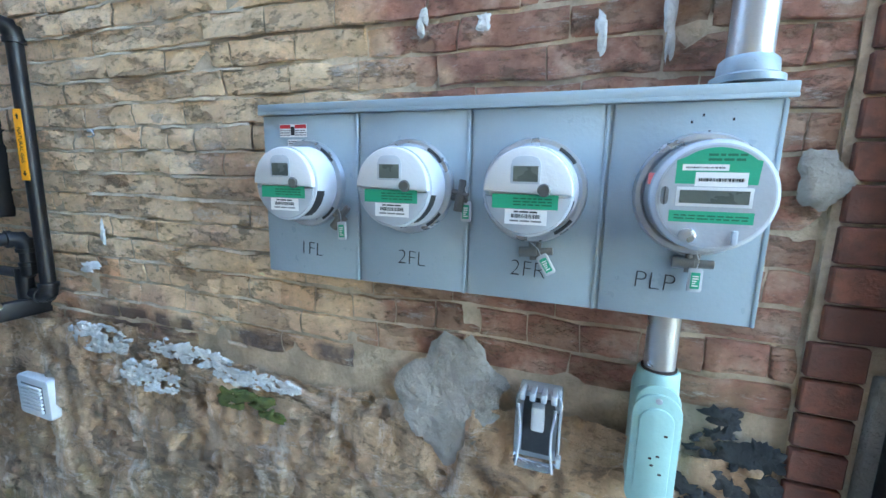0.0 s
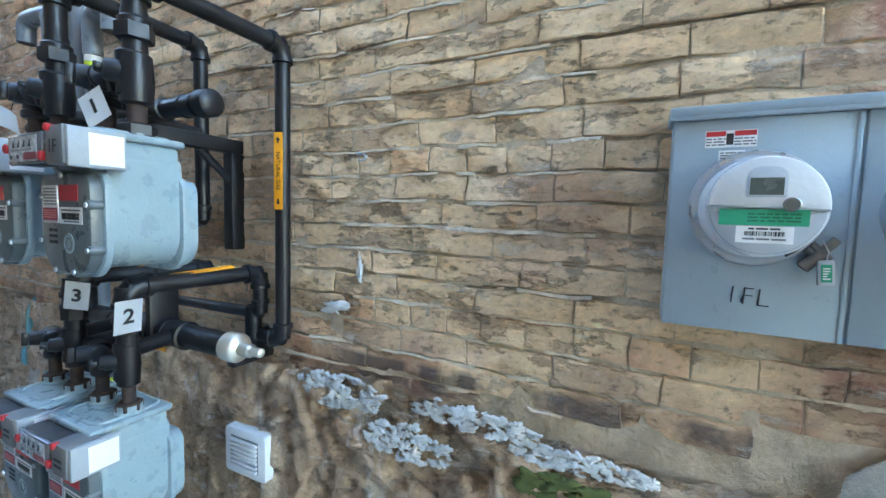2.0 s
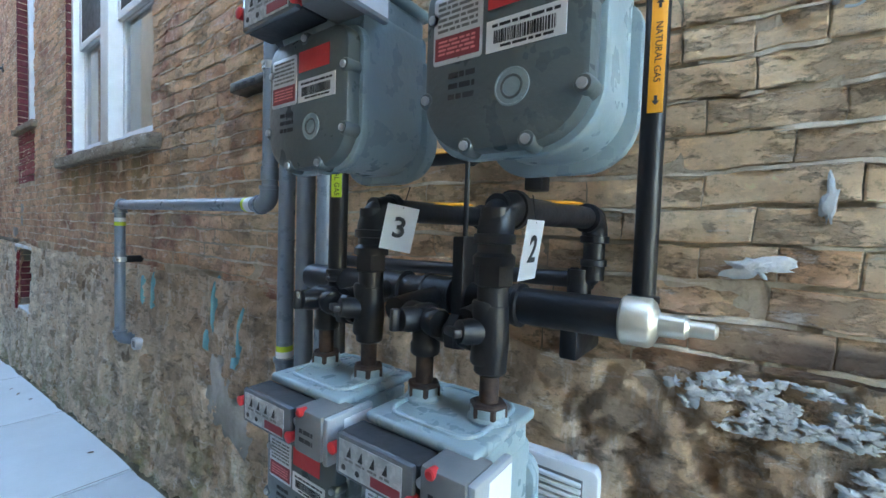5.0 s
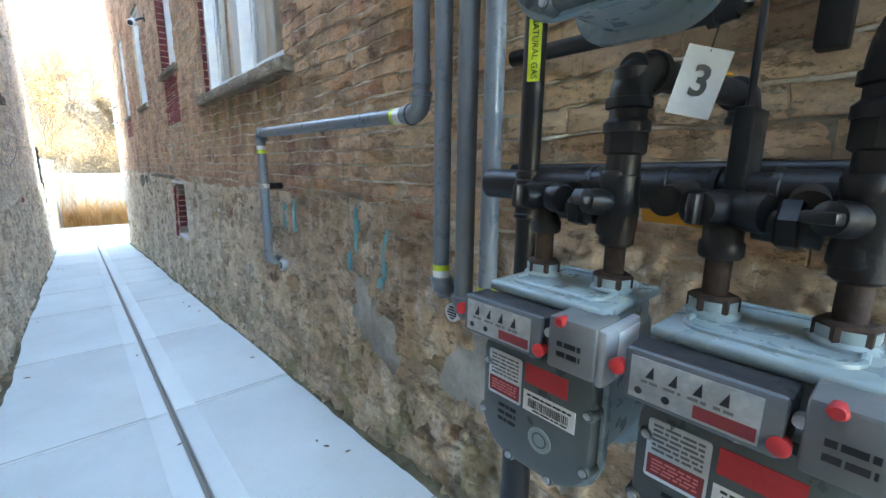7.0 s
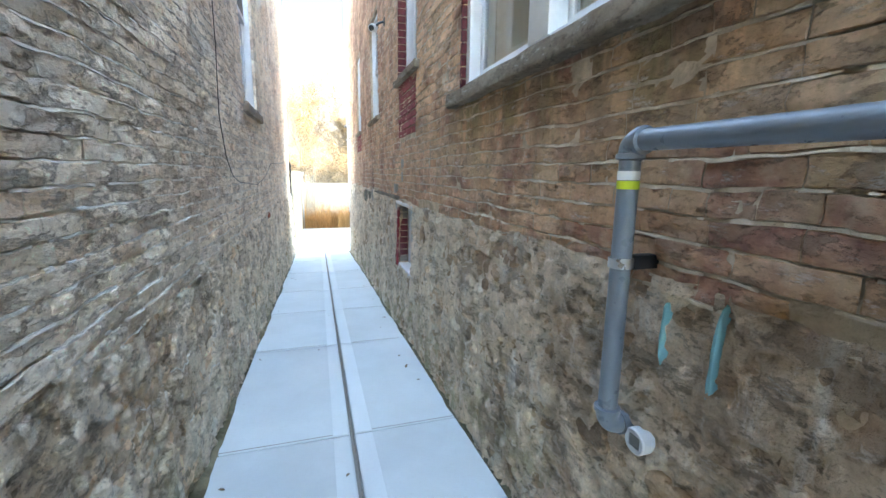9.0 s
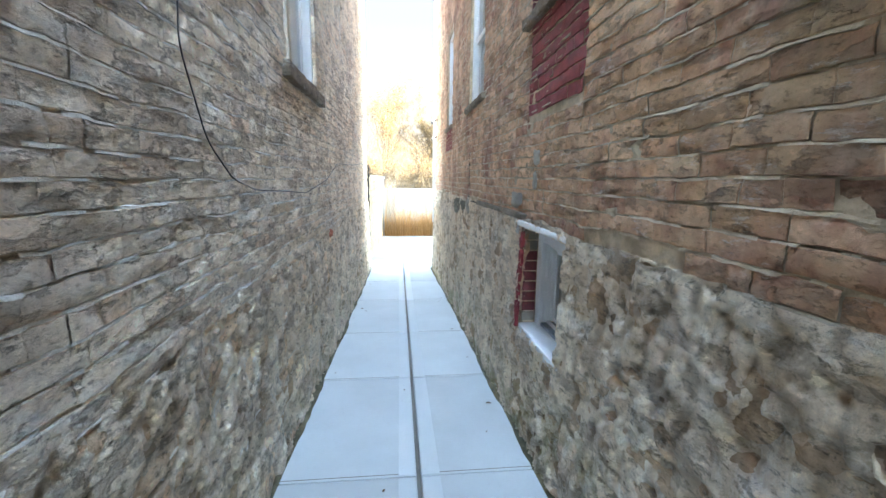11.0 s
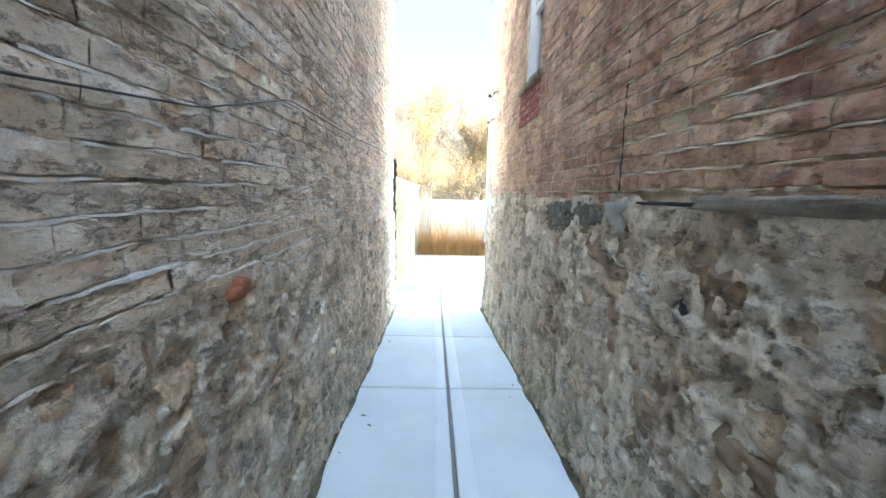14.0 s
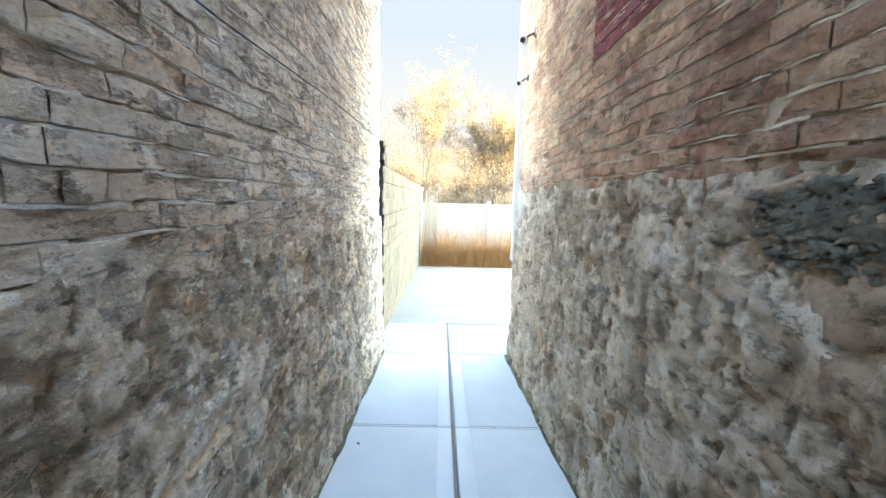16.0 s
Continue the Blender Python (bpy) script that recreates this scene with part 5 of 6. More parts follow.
def gas_meter(yc, zc, x_front, card, depth=0.19, note=True, label=""):
    """Diaphragm gas meter; local u to -y, v up from the cover's lower edge, w out."""
    G = thing("gas_meter", label, "gas meter", wall_frame(x_front, yc, zc), "gas meters")
    out = rounded(-0.096, 0.096, 0.0, 0.196, 0.062, 9, 0.030)
    part("front_cover", plated(out, -0.022, 0.002, 0.009), GAS_FACE, G, "dark grey enamelled front cover")
    part("cover_flange", plated(rounded(-0.103, 0.103, -0.006, 0.202, 0.064, 9, 0.034), -0.032, -0.020, 0.004), GAS, G)
    part("meter_body", plated(rounded(-0.090, 0.090, 0.008, 0.240, 0.070, 9, 0.02), -depth + 0.02, -0.030, 0.0), GAS, G)
    part("rear_flange", plated(rounded(-0.103, 0.103, -0.006, 0.202, 0.064, 9, 0.034), -depth + 0.012, -depth + 0.026, 0.004), GAS, G)
    part("rear_cover", plated(rounded(-0.095, 0.095, 0.002, 0.196, 0.062, 9, 0.030), -depth - 0.012, -depth + 0.012, 0.0), GAS, G)
    part("top_body", boxed((-0.088, 0.200, -depth + 0.02), (0.088, 0.264, -0.012), 0.012, 3), GAS, G)
    lid = part("lid", boxed((-0.095, 0.262, -depth + 0.012), (0.095, 0.278, -0.004), 0.006, 3), GAS, G)
    bm = sweep(bmesh.new(), [Vector((u * 0.86, 0.279, -0.095 + v)) for u, v in [(a, b) for a, b in rounded(-0.085, 0.085, -0.070, 0.070, 0.03, 5)] + [rounded(-0.085, 0.085, -0.070, 0.070, 0.03, 5)[0]]], 0.0042, 8, False)
    part("lid_rib", bm, GAS, lid)
    for u, v in ((-0.083, 0.150), (0.089, 0.135), (-0.091, 0.062), (0.089, 0.050), (-0.036, 0.006), (0.036, 0.006), (0.0, 0.19)):
        b = part("screw_boss", turned(bmesh.new(), (u, v, -0.022), (0, 0, 1), [(0, 0.011), (0.022, 0.010), (0.025, 0.008)], 14), GAS_FACE, G)
        part("screw", turned(bmesh.new(), (u, v, 0.002), (0, 0, 1), [(0, 0.0055), (0.004, 0.005), (0.005, 0.002)], 10), STEEL, b)
    w = 0.003
    badge = part("badge_plate", plated(rounded(-0.082, -0.018, 0.098, 0.172, 0.004, 3), 0.001, w, 0.0006), ALU, G)
    part("badge_red", boxed((-0.079, 0.103, w), (-0.021, 0.128, w + 0.0006)), MAROON, badge)
    bars(badge, -0.076, -0.024, 0.132, 0.168, w, 6, GREYBOX)
    bars(badge, -0.074, -0.026, 0.107, 0.125, w + 0.0007, 4, PINK)
    part("red_sticker", boxed((-0.012, 0.142, 0.001), (0.058, 0.172, w)), RED, G)
    lab = part("serial_sticker", boxed((-0.013, 0.098, 0.001), (0.072, 0.130, w)), PAPER, G)
    barcode(lab, -0.004, 0.062, 0.106, 0.119, w)
    bars(lab, -0.006, 0.066, 0.121, 0.127, w, 1)
    bars(lab, 0.004, 0.060, 0.100, 0.105, w, 1)
    seal = part("embossed_seal", turned(bmesh.new(), (0.018, 0.060, 0.001), (0, 0, 1), [(0, 0.020), (0.0022, 0.0192), (0.0022, 0.0178), (0.0014, 0.0172), (0.0014, 0.0004)], 28), GAS, G)
    part("embossed_ring", turned(bmesh.new(), (0.018, 0.060, 0.0022), (0, 0, 1), [(0, 0.0125), (0.0010, 0.0120), (0.0010, 0.0100), (0, 0.0095)], 28), GAS_FACE, seal)
    bars(G, -0.060, -0.026, 0.055, 0.090, 0.0022, 3, INK, "handwriting")
    # index window
    ix = part("index_case", boxed((-0.104, 0.208, -0.01), (0.040, 0.262, 0.034), 0.005), DARK, G)
    part("index_glass", boxed((-0.100, 0.206, 0.034), (0.038, 0.264, 0.044), 0.004), SMOKE, ix, "smoky clear plastic index cover")
    part("index_face", boxed((-0.092, 0.212, 0.044), (0.022, 0.258, 0.0448)), INDEX, ix)
    for k in range(4):
        u = -0.072 + k * 0.022
        part("pointer", plated([(u - 0.004, 0.238), (u + 0.004, 0.238), (u + 0.003, 0.252)], 0.0449, 0.0458), INK, ix)
        bars(ix, u - 0.008, u + 0.008, 0.230, 0.236, 0.0449, 1, GREYBOX)
    part("index_maroon", boxed((-0.030, 0.215, 0.0449), (0.020, 0.228, 0.0455)), MAROON, ix)
    for u in (-0.082, -0.055):
        part("test_dial", turned(bmesh.new(), (u, 0.221, 0.0448), (0, 0, 1), [(0, 0.004), (0.0006, 0.004)], 12), INK, ix)
    for u, v, d in ((-0.107, 0.238, (0, 0, 1)), (0.036, 0.220, (0, 0, 1))):
        part("red_seal", turned(bmesh.new(), (u, v, 0.034), d, [(0, 0.008), (0.012, 0.009), (0.014, 0.006)], 14), RED, G)
    mod = part("radio_module", boxed((0.048, 0.204, -0.02), (0.112, 0.272, 0.044), 0.005), GREYBOX, G, "grey radio module")
    part("module_end", boxed((0.110, 0.200, -0.05), (0.122, 0.270, 0.040), 0.004), MODULE_END, G)
    part("end_label", boxed((0.122, 0.206, -0.045), (0.1226, 0.262, 0.010)), PAPER, G)
    part("red_seal", turned(bmesh.new(), (0.066, 0.268, 0.036), (0, 0, 1), [(0, 0.006), (0.012, 0.007), (0.014, 0.005)], 14), RED, G)
    part("eyelet", turned(bmesh.new(), (0.046, 0.246, 0.030), (0, 0, 1), [(0, 0.006), (0.010, 0.006), (0.011, 0.003)], 12), STEEL, G)
    if not card:
        bars(mod, 0.062, 0.094, 0.220, 0.246, 0.0442, 2)
    else:
        lettering(card, 0.034 if len(card) < 3 else 0.026, INK, mod, 0.078, 0.234, 0.0445, -3)
    for u in (-0.062, 0.056):
        part("spud", turned(bmesh.new(), (u, 0.276, -0.10), (0, 1, 0), [(0, 0.030), (0.006, 0.030), (0.010, 0.026), (0.022, 0.026)], 18), GAS, G)
    return G


gas_meter(1.765, 1.555, 0.322, "1F", label="grey gas meter hung on black piping, marked 1F")
gas_meter(2.090, 1.555, 0.322, "PLP", label="grey gas meter hung on black piping, marked PLP")
gas_meter(1.890, 0.925, 0.355, "", label="lower grey gas meter with white radio module lid")
gas_meter(2.135, 0.925, 0.355, "", label="lower grey gas meter beside grey conduits")


def top_train(yc, z0, x, z_elbow, wall_y, name_label, down_to, s=1.0):
    """Inlet and outlet piping above a meter, up to an elbow and back to the wall."""
    S = pipe_thing("gas_piping", name_label, "gas pipe", "gas meter piping")
    yl, yr = yc + 0.062, yc - 0.056
    for y in (yl, yr):
        hexnut(S, (x, y, z0), (0, 0, 1), 0.036 * s, 0.026, RUST if z0 < 1.5 else BLACK)
        run(S, [(x, y, z0 + 0.02), (x, y, z0 + 0.085)], 0.020 * s, RUST)
    zt = z0 + 0.115
    # outlet tee with plug facing the alley, tied across to the inlet
    turned_tee = turned(bmesh.new(), (x, yl, zt - 0.045), (0, 0, 1), [(0, 0.030 * s), (0.004, 0.034 * s), (0.018, 0.034 * s), (0.022, 0.030 * s), (0.070, 0.030 * s), (0.076, 0.028 * s), (0.080, 0.018 * s)], 20)
    part("tee", turned_tee, BLACK, S)
    plug_valve(S, (x - 0.004, yl, zt + 0.012), (-1, 0.35, 0.05), (0.35, 1, 0), 0.026 * s)
    run(S, [(x, yl - 0.03, zt), (x, yr + 0.03, zt - 0.004)], 0.019)
    hexnut(S, (x, 0.5 * (yl + yr) + 0.01, zt), (0, -1, 0), 0.026, 0.022)
    tee2 = turned(bmesh.new(), (x, yr, zt - 0.05), (0, 0, 1), [(0, 0.026 * s), (0.004, 0.033 * s), (0.02, 0.034 * s), (0.05, 0.037 * s), (0.080, 0.034 * s), (0.098, 0.033 * s), (0.102, 0.026 * s)], 20)
    part("valve_barrel", tee2, BLACK, S)
    plug_valve(S, (x - 0.006, yr + 0.006, zt + 0.010), (-1, 0.5, 0.1), (0, 0, 1), 0.024 * s)
    run(S, [(x, yr, zt + 0.04), (x, yr, z_elbow)], 0.022)
    hexnut(S, (x, yr, zt + 0.075), (0, 0, 1), 0.036 * s, 0.034)
    part("union", turned(bmesh.new(), (x, yr, zt + 0.105), (0, 0, 1), [(0, 0.030), (0.012, 0.030), (0.018, 0.024), (0.03, 0.024)], 18), BLACK, S)
    top, wall = (x, yr, z_elbow), (XR - 0.045, wall_y, z_elbow)
    elbow(S, (x, yr, z_elbow - 0.2), top, wall, 0.022)
    run(S, [top, wall], 0.021)
    elbow(S, top, wall, (XR - 0.045, wall_y, z_elbow - 0.2), 0.021)
    run(S, [wall, (XR - 0.045, wall_y, down_to)], 0.021)
    return S


A = top_train(1.765, 1.832, 0.425, 2.150, 1.700, "black iron gas piping rising to the wall with yellow marker", 1.315, 0.88)
gas_label(A, (XR - 0.045 - 0.0215, 1.700 - 0.006, 1.802), (0, 0, -1), (-1, -0.3, 0), 0.215, 0.026)
elbow(A, (XR - 0.045, 1.70, 1.5), (XR - 0.045, 1.70, 1.312), (XR - 0.045, 1.9, 1.312), 0.021)
run(A, [(XR - 0.045, 1.70, 1.312), (XR - 0.045, 1.80, 1.312), (XR + 0.03, 1.815, 1.312)], 0.018)
B = top_train(2.090, 1.832, 0.425, 2.205, 2.060, "black iron gas piping from a meter to the wall", 1.655, 0.88)
elbow(B, (XR - 0.045, 2.06, 1.9), (XR - 0.045, 2.06, 1.655), (XR - 0.045, 2.3, 1.655), 0.020)
run(B, [(XR - 0.045, 2.06, 1.655), (XR - 0.045, 2.56, 1.655)], 0.019)
gas_label(B, (XR - 0.066, 2.16, 1.668), (0, 1, 0), (-0.7, 0, 0.7), 0.13, 0.020, False)
# header between the upper meters
Hd = pipe_thing("gas_header", "black iron gas header behind the upper meters", "gas pipe")
run(Hd, [(0.54, 1.645, 1.925), (0.54, 2.50, 1.925)], 0.022)
part("end_cap", turned(bmesh.new(), (0.54, 1.675, 1.925), (0, -1, 0), [(0, 0.026), (0.004, 0.031), (0.038, 0.030), (0.044, 0.022)], 20), BLACK, Hd)
for y in (1.71, 1.83, 2.03, 2.15):
    fitting(Hd, (0.54, y, 1.925), (0, 1, 0), 0.022, 0.05, "tee")
run(Hd, [(0.425, 1.83, 1.925), (0.54, 1.83, 1.925)], 0.020)
run(Hd, [(0.425, 2.15, 1.925), (0.54, 2.15, 1.925)], 0.020)
run(Hd, [(0.54, 1.93, 1.925), (0.70, 1.93, 1.905)], 0.016, name="stay")
# black steel bracket on the wall
K = pipe_thing("pipe_bracket", "black slotted steel bracket carrying the gas header", "bracket")
part("bracket_arm", boxed((0.50, 1.905, 1.865), (XR, 1.950, 1.905), 0.004), BLACK, K)
part("bracket_leg", boxed((XR - 0.05, 1.910, 1.565), (XR - 0.004, 1.952, 1.865), 0.004), BLACK, K)
part("bracket_brace", sweep(bmesh.new(), [(0.70, 1.93, 1.865), (XR - 0.04, 1.93, 1.78)], 0.012, 8), BLACK, K)

# lower meters: piping up to elbows, back to the wall
for yc, wy, lab in ((1.890, 1.795, "black iron piping of a lower gas meter with yellow marker"), (2.135, 2.030, "black iron piping of a lower gas meter, tagged 3")):
    S = top_train(yc, 1.203, 0.455, 1.503, wy, lab, 1.380 if wy < 1.9 else 1.47, 0.70)
    a, b = Vector((0.455, yc - 0.056, 1.503)), Vector((XR - 0.045, wy, 1.503))
    gas_label(S, a.lerp(b, 0.52) + Vector((0, 0, 0.022)), b - a, (-0.15, -0.2, 1), 0.16, 0.022, False)
L2 = pipe_thing("gas_return", "thin black gas pipe along the wall behind the lower meters", "gas pipe")
elbow(L2, (XR - 0.045, 1.795, 1.5), (XR - 0.045, 1.795, 1.378), (XR - 0.045, 2.2, 1.372), 0.019)
run(L2, [(XR - 0.045, 1.795, 1.378), (XR - 0.045, 2.54, 1.368)], 0.017)
run(L2, [(XR - 0.05, 1.82, 1.40), (XR - 0.05, 1.82, 1.24)], 0.024, name="stand_off")
M2 = pipe_thing("gas_main", "thick black gas main with plated end plug", "gas pipe")
run(M2, [(0.615, 1.675, 1.343), (0.615, 2.46, 1.340)], 0.032)
part("end_plug", turned(bmesh.new(), (0.615, 1.697, 1.343), (0, -1, 0), [(0, 0.033), (0.004, 0.037), (0.040, 0.037), (0.046, 0.032), (0.052, 0.018), (0.085, 0.017), (0.090, 0.012), (0.120, 0.011), (0.124, 0.006)], 24), BRASS, M2, "shiny plated end plug")
for y in (1.90, 2.04, 2.17):
    fitting(M2, (0.615, y, 1.342), (0, 1, 0), 0.032, 0.08, "tee")
    run(M2, [(0.455, y - 0.02, 1.335), (0.615, y, 1.342)], 0.020)
part("hanger_strap", boxed((0.575, 1.965, 1.30), (0.655, 1.990, 1.46), 0.004), BLACK, M2)
part("hanger_rod", sweep(bmesh.new(), [(0.60, 1.978, 1.45), (0.60, 1.978, 1.86)], 0.005, 8), BLACK, M2)
part("wall_foot", boxed((0.70, 1.79, 1.235), (XR + 0.01, 1.825, 1.295), 0.006), BLACK, M2)
gas_label(M2, (0.595, 2.02, 1.300), (0, 1, 0), (-0.8, 0, -0.2), 0.17, 0.022, False)
V2 = pipe_thing("gas_drop", "upright black gas pipe with a yellow marker", "gas pipe")
run(V2, [(0.60, 2.345, 1.05), (0.60, 2.345, 1.925)], 0.022)
part("riser", turned(bmesh.new(), (0.60, 2.338, floor_z(2.34) - 0.03), (0, 0, 1), [(0, 0.034), (0.70, 0.034), (0.701, 0.041), (0.76, 0.041), (0.761, 0.036), (0.90, 0.036), (0.901, 0.043), (0.945, 0.043), (0.955, 0.034), (0.965, 0.024)], 26), BLACK, V2)
fitting(V2, (0.60, 2.345, 1.30), (0, 0, 1), 0.022, 0.06)
fitting(V2, (0.60, 2.345, 1.355), (0, 0, 1), 0.022, 0.03)
m = part("pipe_marker", boxed((-0.0235, -0.012, -0.060), (-0.0215, 0.012, 0.060)), LIME, V2, "yellow pipe marker")
m.matrix_basis = pose(0.60, 2.345, 1.60, 0, 0, 35)
lettering("NATURAL GAS", 0.017, INK, m, -0.0238, 0, 0).matrix_basis = Matrix(((0, 0, -1, -0.0238), (0, -1, 0, 0), (-1, 0, 0, 0), (0, 0, 0, 1)))


# numbered cards
def card(yc, x, z, w, h, text, turn, yaw, curl=0.0):
    C = thing("number_card", f"white paper card hung on gas piping, numbered {text}" if text else "blank curled white paper card hung on gas piping", "card", wall_frame(x, yc, z) @ pose(0, 0, 0, 0, yaw, turn), "cards on the gas piping")
    bm = bmesh.new()
    n = 8
    vs = [[bm.verts.new((w * (i / n - 0.5), s, curl * (i / n) ** 2 + 0.0)) for i in range(n + 1)] for s in (-h / 2, h / 2)]
    for i in range(n):
        bm.faces.new((vs[0][i], vs[0][i + 1], vs[1][i + 1], vs[1][i]))
    bmesh.ops.solidify(bm, geom=bm.faces[:], thickness=0.0006)
    part("paper", bm, PAPER, C)
    if text:
        lettering(text, h * 0.62, INK, C, 0, 0, 0.0016, fat=0.001)
    part("string", sweep(bmesh.new(), [(0, h / 2 - 0.004, 0), (0.004, h / 2 + 0.03, -0.012)], 0.0008, 5), INK, C)


card(1.755, 0.372, 1.885, 0.055, 0.075, "1", 35, 20)
card(2.125, 0.372, 1.890, 0.075, 0.055, "", 20, -30, 0.03)
card(1.765, 0.425, 1.448, 0.056, 0.076, "2", -8, 92)
card(1.988, 0.425, 1.470, 0.050, 0.072, "3", -14, 45)


# ---- grey conduits ----
def collar(parent, p, r, mat=None, length=0.05):
    return part("collar", turned(bmesh.new(), (p[0], p[1], p[2] - length / 2), (0, 0, 1), [(0, r * 1.02), (0.001, r * 1.16), (length - 0.001, r * 1.16), (length, r * 1.02)], 22), mat or PVC, parent)


def vent_pipe(y, x, z0, z1, over, r, label, drop):
    T = pipe_thing("vent_pipe", label, "vent pipe", "vent pipes")
    run(T, [(x, y, z0), (x, y, z1)], r, PVC)
    pts = line_of([(x, y, z1 - 0.04), (x, y, z1 + 0.07), (x - 0.01, y + over, z1 + 0.07), (x - 0.01, y + over, z1 - drop)], 0.05)
    part("return_bend", sweep(bmesh.new(), pts, r * 1.18, 20), PVC, T)
    part("open_end", turned(bmesh.new(), (x - 0.01, y + over, z1 - drop - 0.001), (0, 0, -1), [(0, r * 0.98), (0.0008, r * 0.96)], 20), DARK, T)
    collar(T, (x, y, z1 - 0.05), r)
    part("lime_band", turned(bmesh.new(), (x, y, z1 - 0.120), (0, 0, 1), [(0, r * 1.03), (0.02, r * 1.03)], 22), LIME, T)
    part("paper_band", turned(bmesh.new(), (x, y, z1 - 0.098), (0, 0, 1), [(0, r * 1.03), (0.022, r * 1.03)], 22), PAPER, T)
    return T


T = vent_pipe(2.870, 0.735, 1.60, 2.36, 0.185, 0.026, "grey plastic vent pipe with return bend, running to a drain", 0.02)
collar(T, (0.735, 2.870, 1.645), 0.026, None, 0.045)
elbow(T, (0.735, 2.87, 1.9), (0.735, 2.87, 1.540), (0.735, 3.4, 1.545), 0.026, PVC, 2.2)
run(T, [(0.735, 2.87, 1.60), (0.735, 2.87, 1.56)], 0.026, PVC)
run(T, [(0.735, 2.89, 1.540), (0.735, 4.345, 1.556)], 0.0255, PVC)
part("paper_band", turned(bmesh.new(), (0.735, 2.965, 1.5408), (0, 1, 0), [(0, 0.0265), (0.035, 0.0265)], 22), PAPER, T)
part("lime_band", turned(bmesh.new(), (0.735, 3.0, 1.5412), (0, 1, 0), [(0, 0.0267), (0.016, 0.0267)], 22), LIME, T)
elbow(T, (0.735, 3.5, 1.55), (0.735, 4.360, 1.556), (0.735, 4.36, 1.0), 0.0255, PVC, 1.5)
run(T, [(0.735, 4.360, 1.54), (0.735, 4.360, 0.835)], 0.0255, PVC)
part("paper_band", turned(bmesh.new(), (0.735, 4.36, 1.462), (0, 0, 1), [(0, 0.0265), (0.022, 0.0265)], 22), PAPER, T)
part("lime_band", turned(bmesh.new(), (0.735, 4.36, 1.440), (0, 0, 1), [(0, 0.0267), (0.020, 0.0267)], 22), LIME, T)
elbow(T, (0.735, 4.36, 1.2), (0.735, 4.36, 0.800), (0.9, 4.36, 0.79), 0.0255, PVC, 1.8)
run(T, [(0.76, 4.36, 0.798), (XR + 0.02, 4.352, 0.785)], 0.0255, PVC)
part("pipe_clamp", turned(bmesh.new(), (0.735, 4.36, 1.240), (0, 0, 1), [(0, 0.028), (0.001, 0.031), (0.026, 0.031), (0.027, 0.028)], 22), STEEL, T)
part("clamp_block", boxed((0.755, 4.345, 1.235), (XR + 0.01, 4.375, 1.272), 0.003), BLACK, T)
c = thing("drain_flange", "white slotted drain flange on the stone footing", "drain cover", wall_frame(XR - 0.052, 4.30, 0.775))
part("flange", turned(bmesh.new(), (0, 0, 0), (0, 0, 1), [(-0.03, 0.036), (0.006, 0.036), (0.010, 0.032), (0.007, 0.026)], 26), WHITE, c)
for k in range(5):
    part("slot", boxed((-0.018, -0.016 + k * 0.007, 0.0075), (0.018, -0.0125 + k * 0.007, 0.0085)), DARK, c)
T2 = vent_pipe(2.570, 0.735, 0.955, 2.30, -0.150, 0.026, "grey plastic vent pipe with return bend by the gas meters", 0.02)
part("lime_band", turned(bmesh.new(), (0.735, 2.57, 1.025), (0, 0, 1), [(0, 0.0267), (0.018, 0.0267)], 22), LIME, T2)
part("paper_band", turned(bmesh.new(), (0.735, 2.57, 1.003), (0, 0, 1), [(0, 0.0265), (0.022, 0.0265)], 22), PAPER, T2)
elbow(T2, (0.735, 2.57, 1.3), (0.735, 2.57, 0.940), (0.95, 2.57, 0.940), 0.026, PVC, 1.6)
for y, r, zb, mat, lab in ((2.768, 0.026, 0.985, PVC, "tall grey plastic conduit strapped to the wall"), (2.665, 0.028, 0.945, PVC_DARK, "tall dark grey conduit strapped to the wall")):
    T3 = pipe_thing("conduit", lab, "conduit", "tall conduits")
    run(T3, [(0.735, y, zb), (0.735, y, 5.6)], r, mat)
    elbow(T3, (0.735, y, 1.5), (0.735, y, zb), (0.95, y, zb - 0.02), r, mat, 1.6)
    run(T3, [(0.735, y, zb), (XR + 0.03, y, zb - 0.01)], r, mat)
    if mat is PVC:
        part("lime_band", turned(bmesh.new(), (0.735, y, zb + 0.07), (0, 0, 1), [(0, r * 1.03), (0.018, r * 1.03)], 22), LIME, T3)
        part("paper_band", turned(bmesh.new(), (0.735, y, zb + 0.048), (0, 0, 1), [(0, r * 1.03), (0.022, r * 1.03)], 22), PAPER, T3)
for y, z in ((2.775, 0.895), (2.500, 0.940), (2.503, 0.878)):
    c = thing("drain_flange", "white slotted vent disc on the wall below the conduits", "drain cover", wall_frame(XR - 0.045, y, z), "vent discs below the conduits")
    part("flange", turned(bmesh.new(), (0, 0, 0), (0, 0, 1), [(-0.06, 0.031), (0.006, 0.031), (0.009, 0.027), (0.004, 0.0225)], 24), WHITE, c)
    part("grille_back", turned(bmesh.new(), (0, 0, 0), (0, 0, 1), [(0.0046, 0.0228), (0.0050, 0.0004)], 24), DARK, c)
    for k in range(4):
        part("grille_bar", boxed((-0.019, -0.0155 + k * 0.0095, 0.005), (0.019, -0.0125 + k * 0.0095, 0.0078)), WHITE, c)
U = pipe_thing("strut_channel", "black slotted strut channel clamping the conduits", "bracket")
part("channel", boxed((0.768, 2.50, 1.985), (XR + 0.01, 3.22, 2.022), 0.004), BLACK, U)
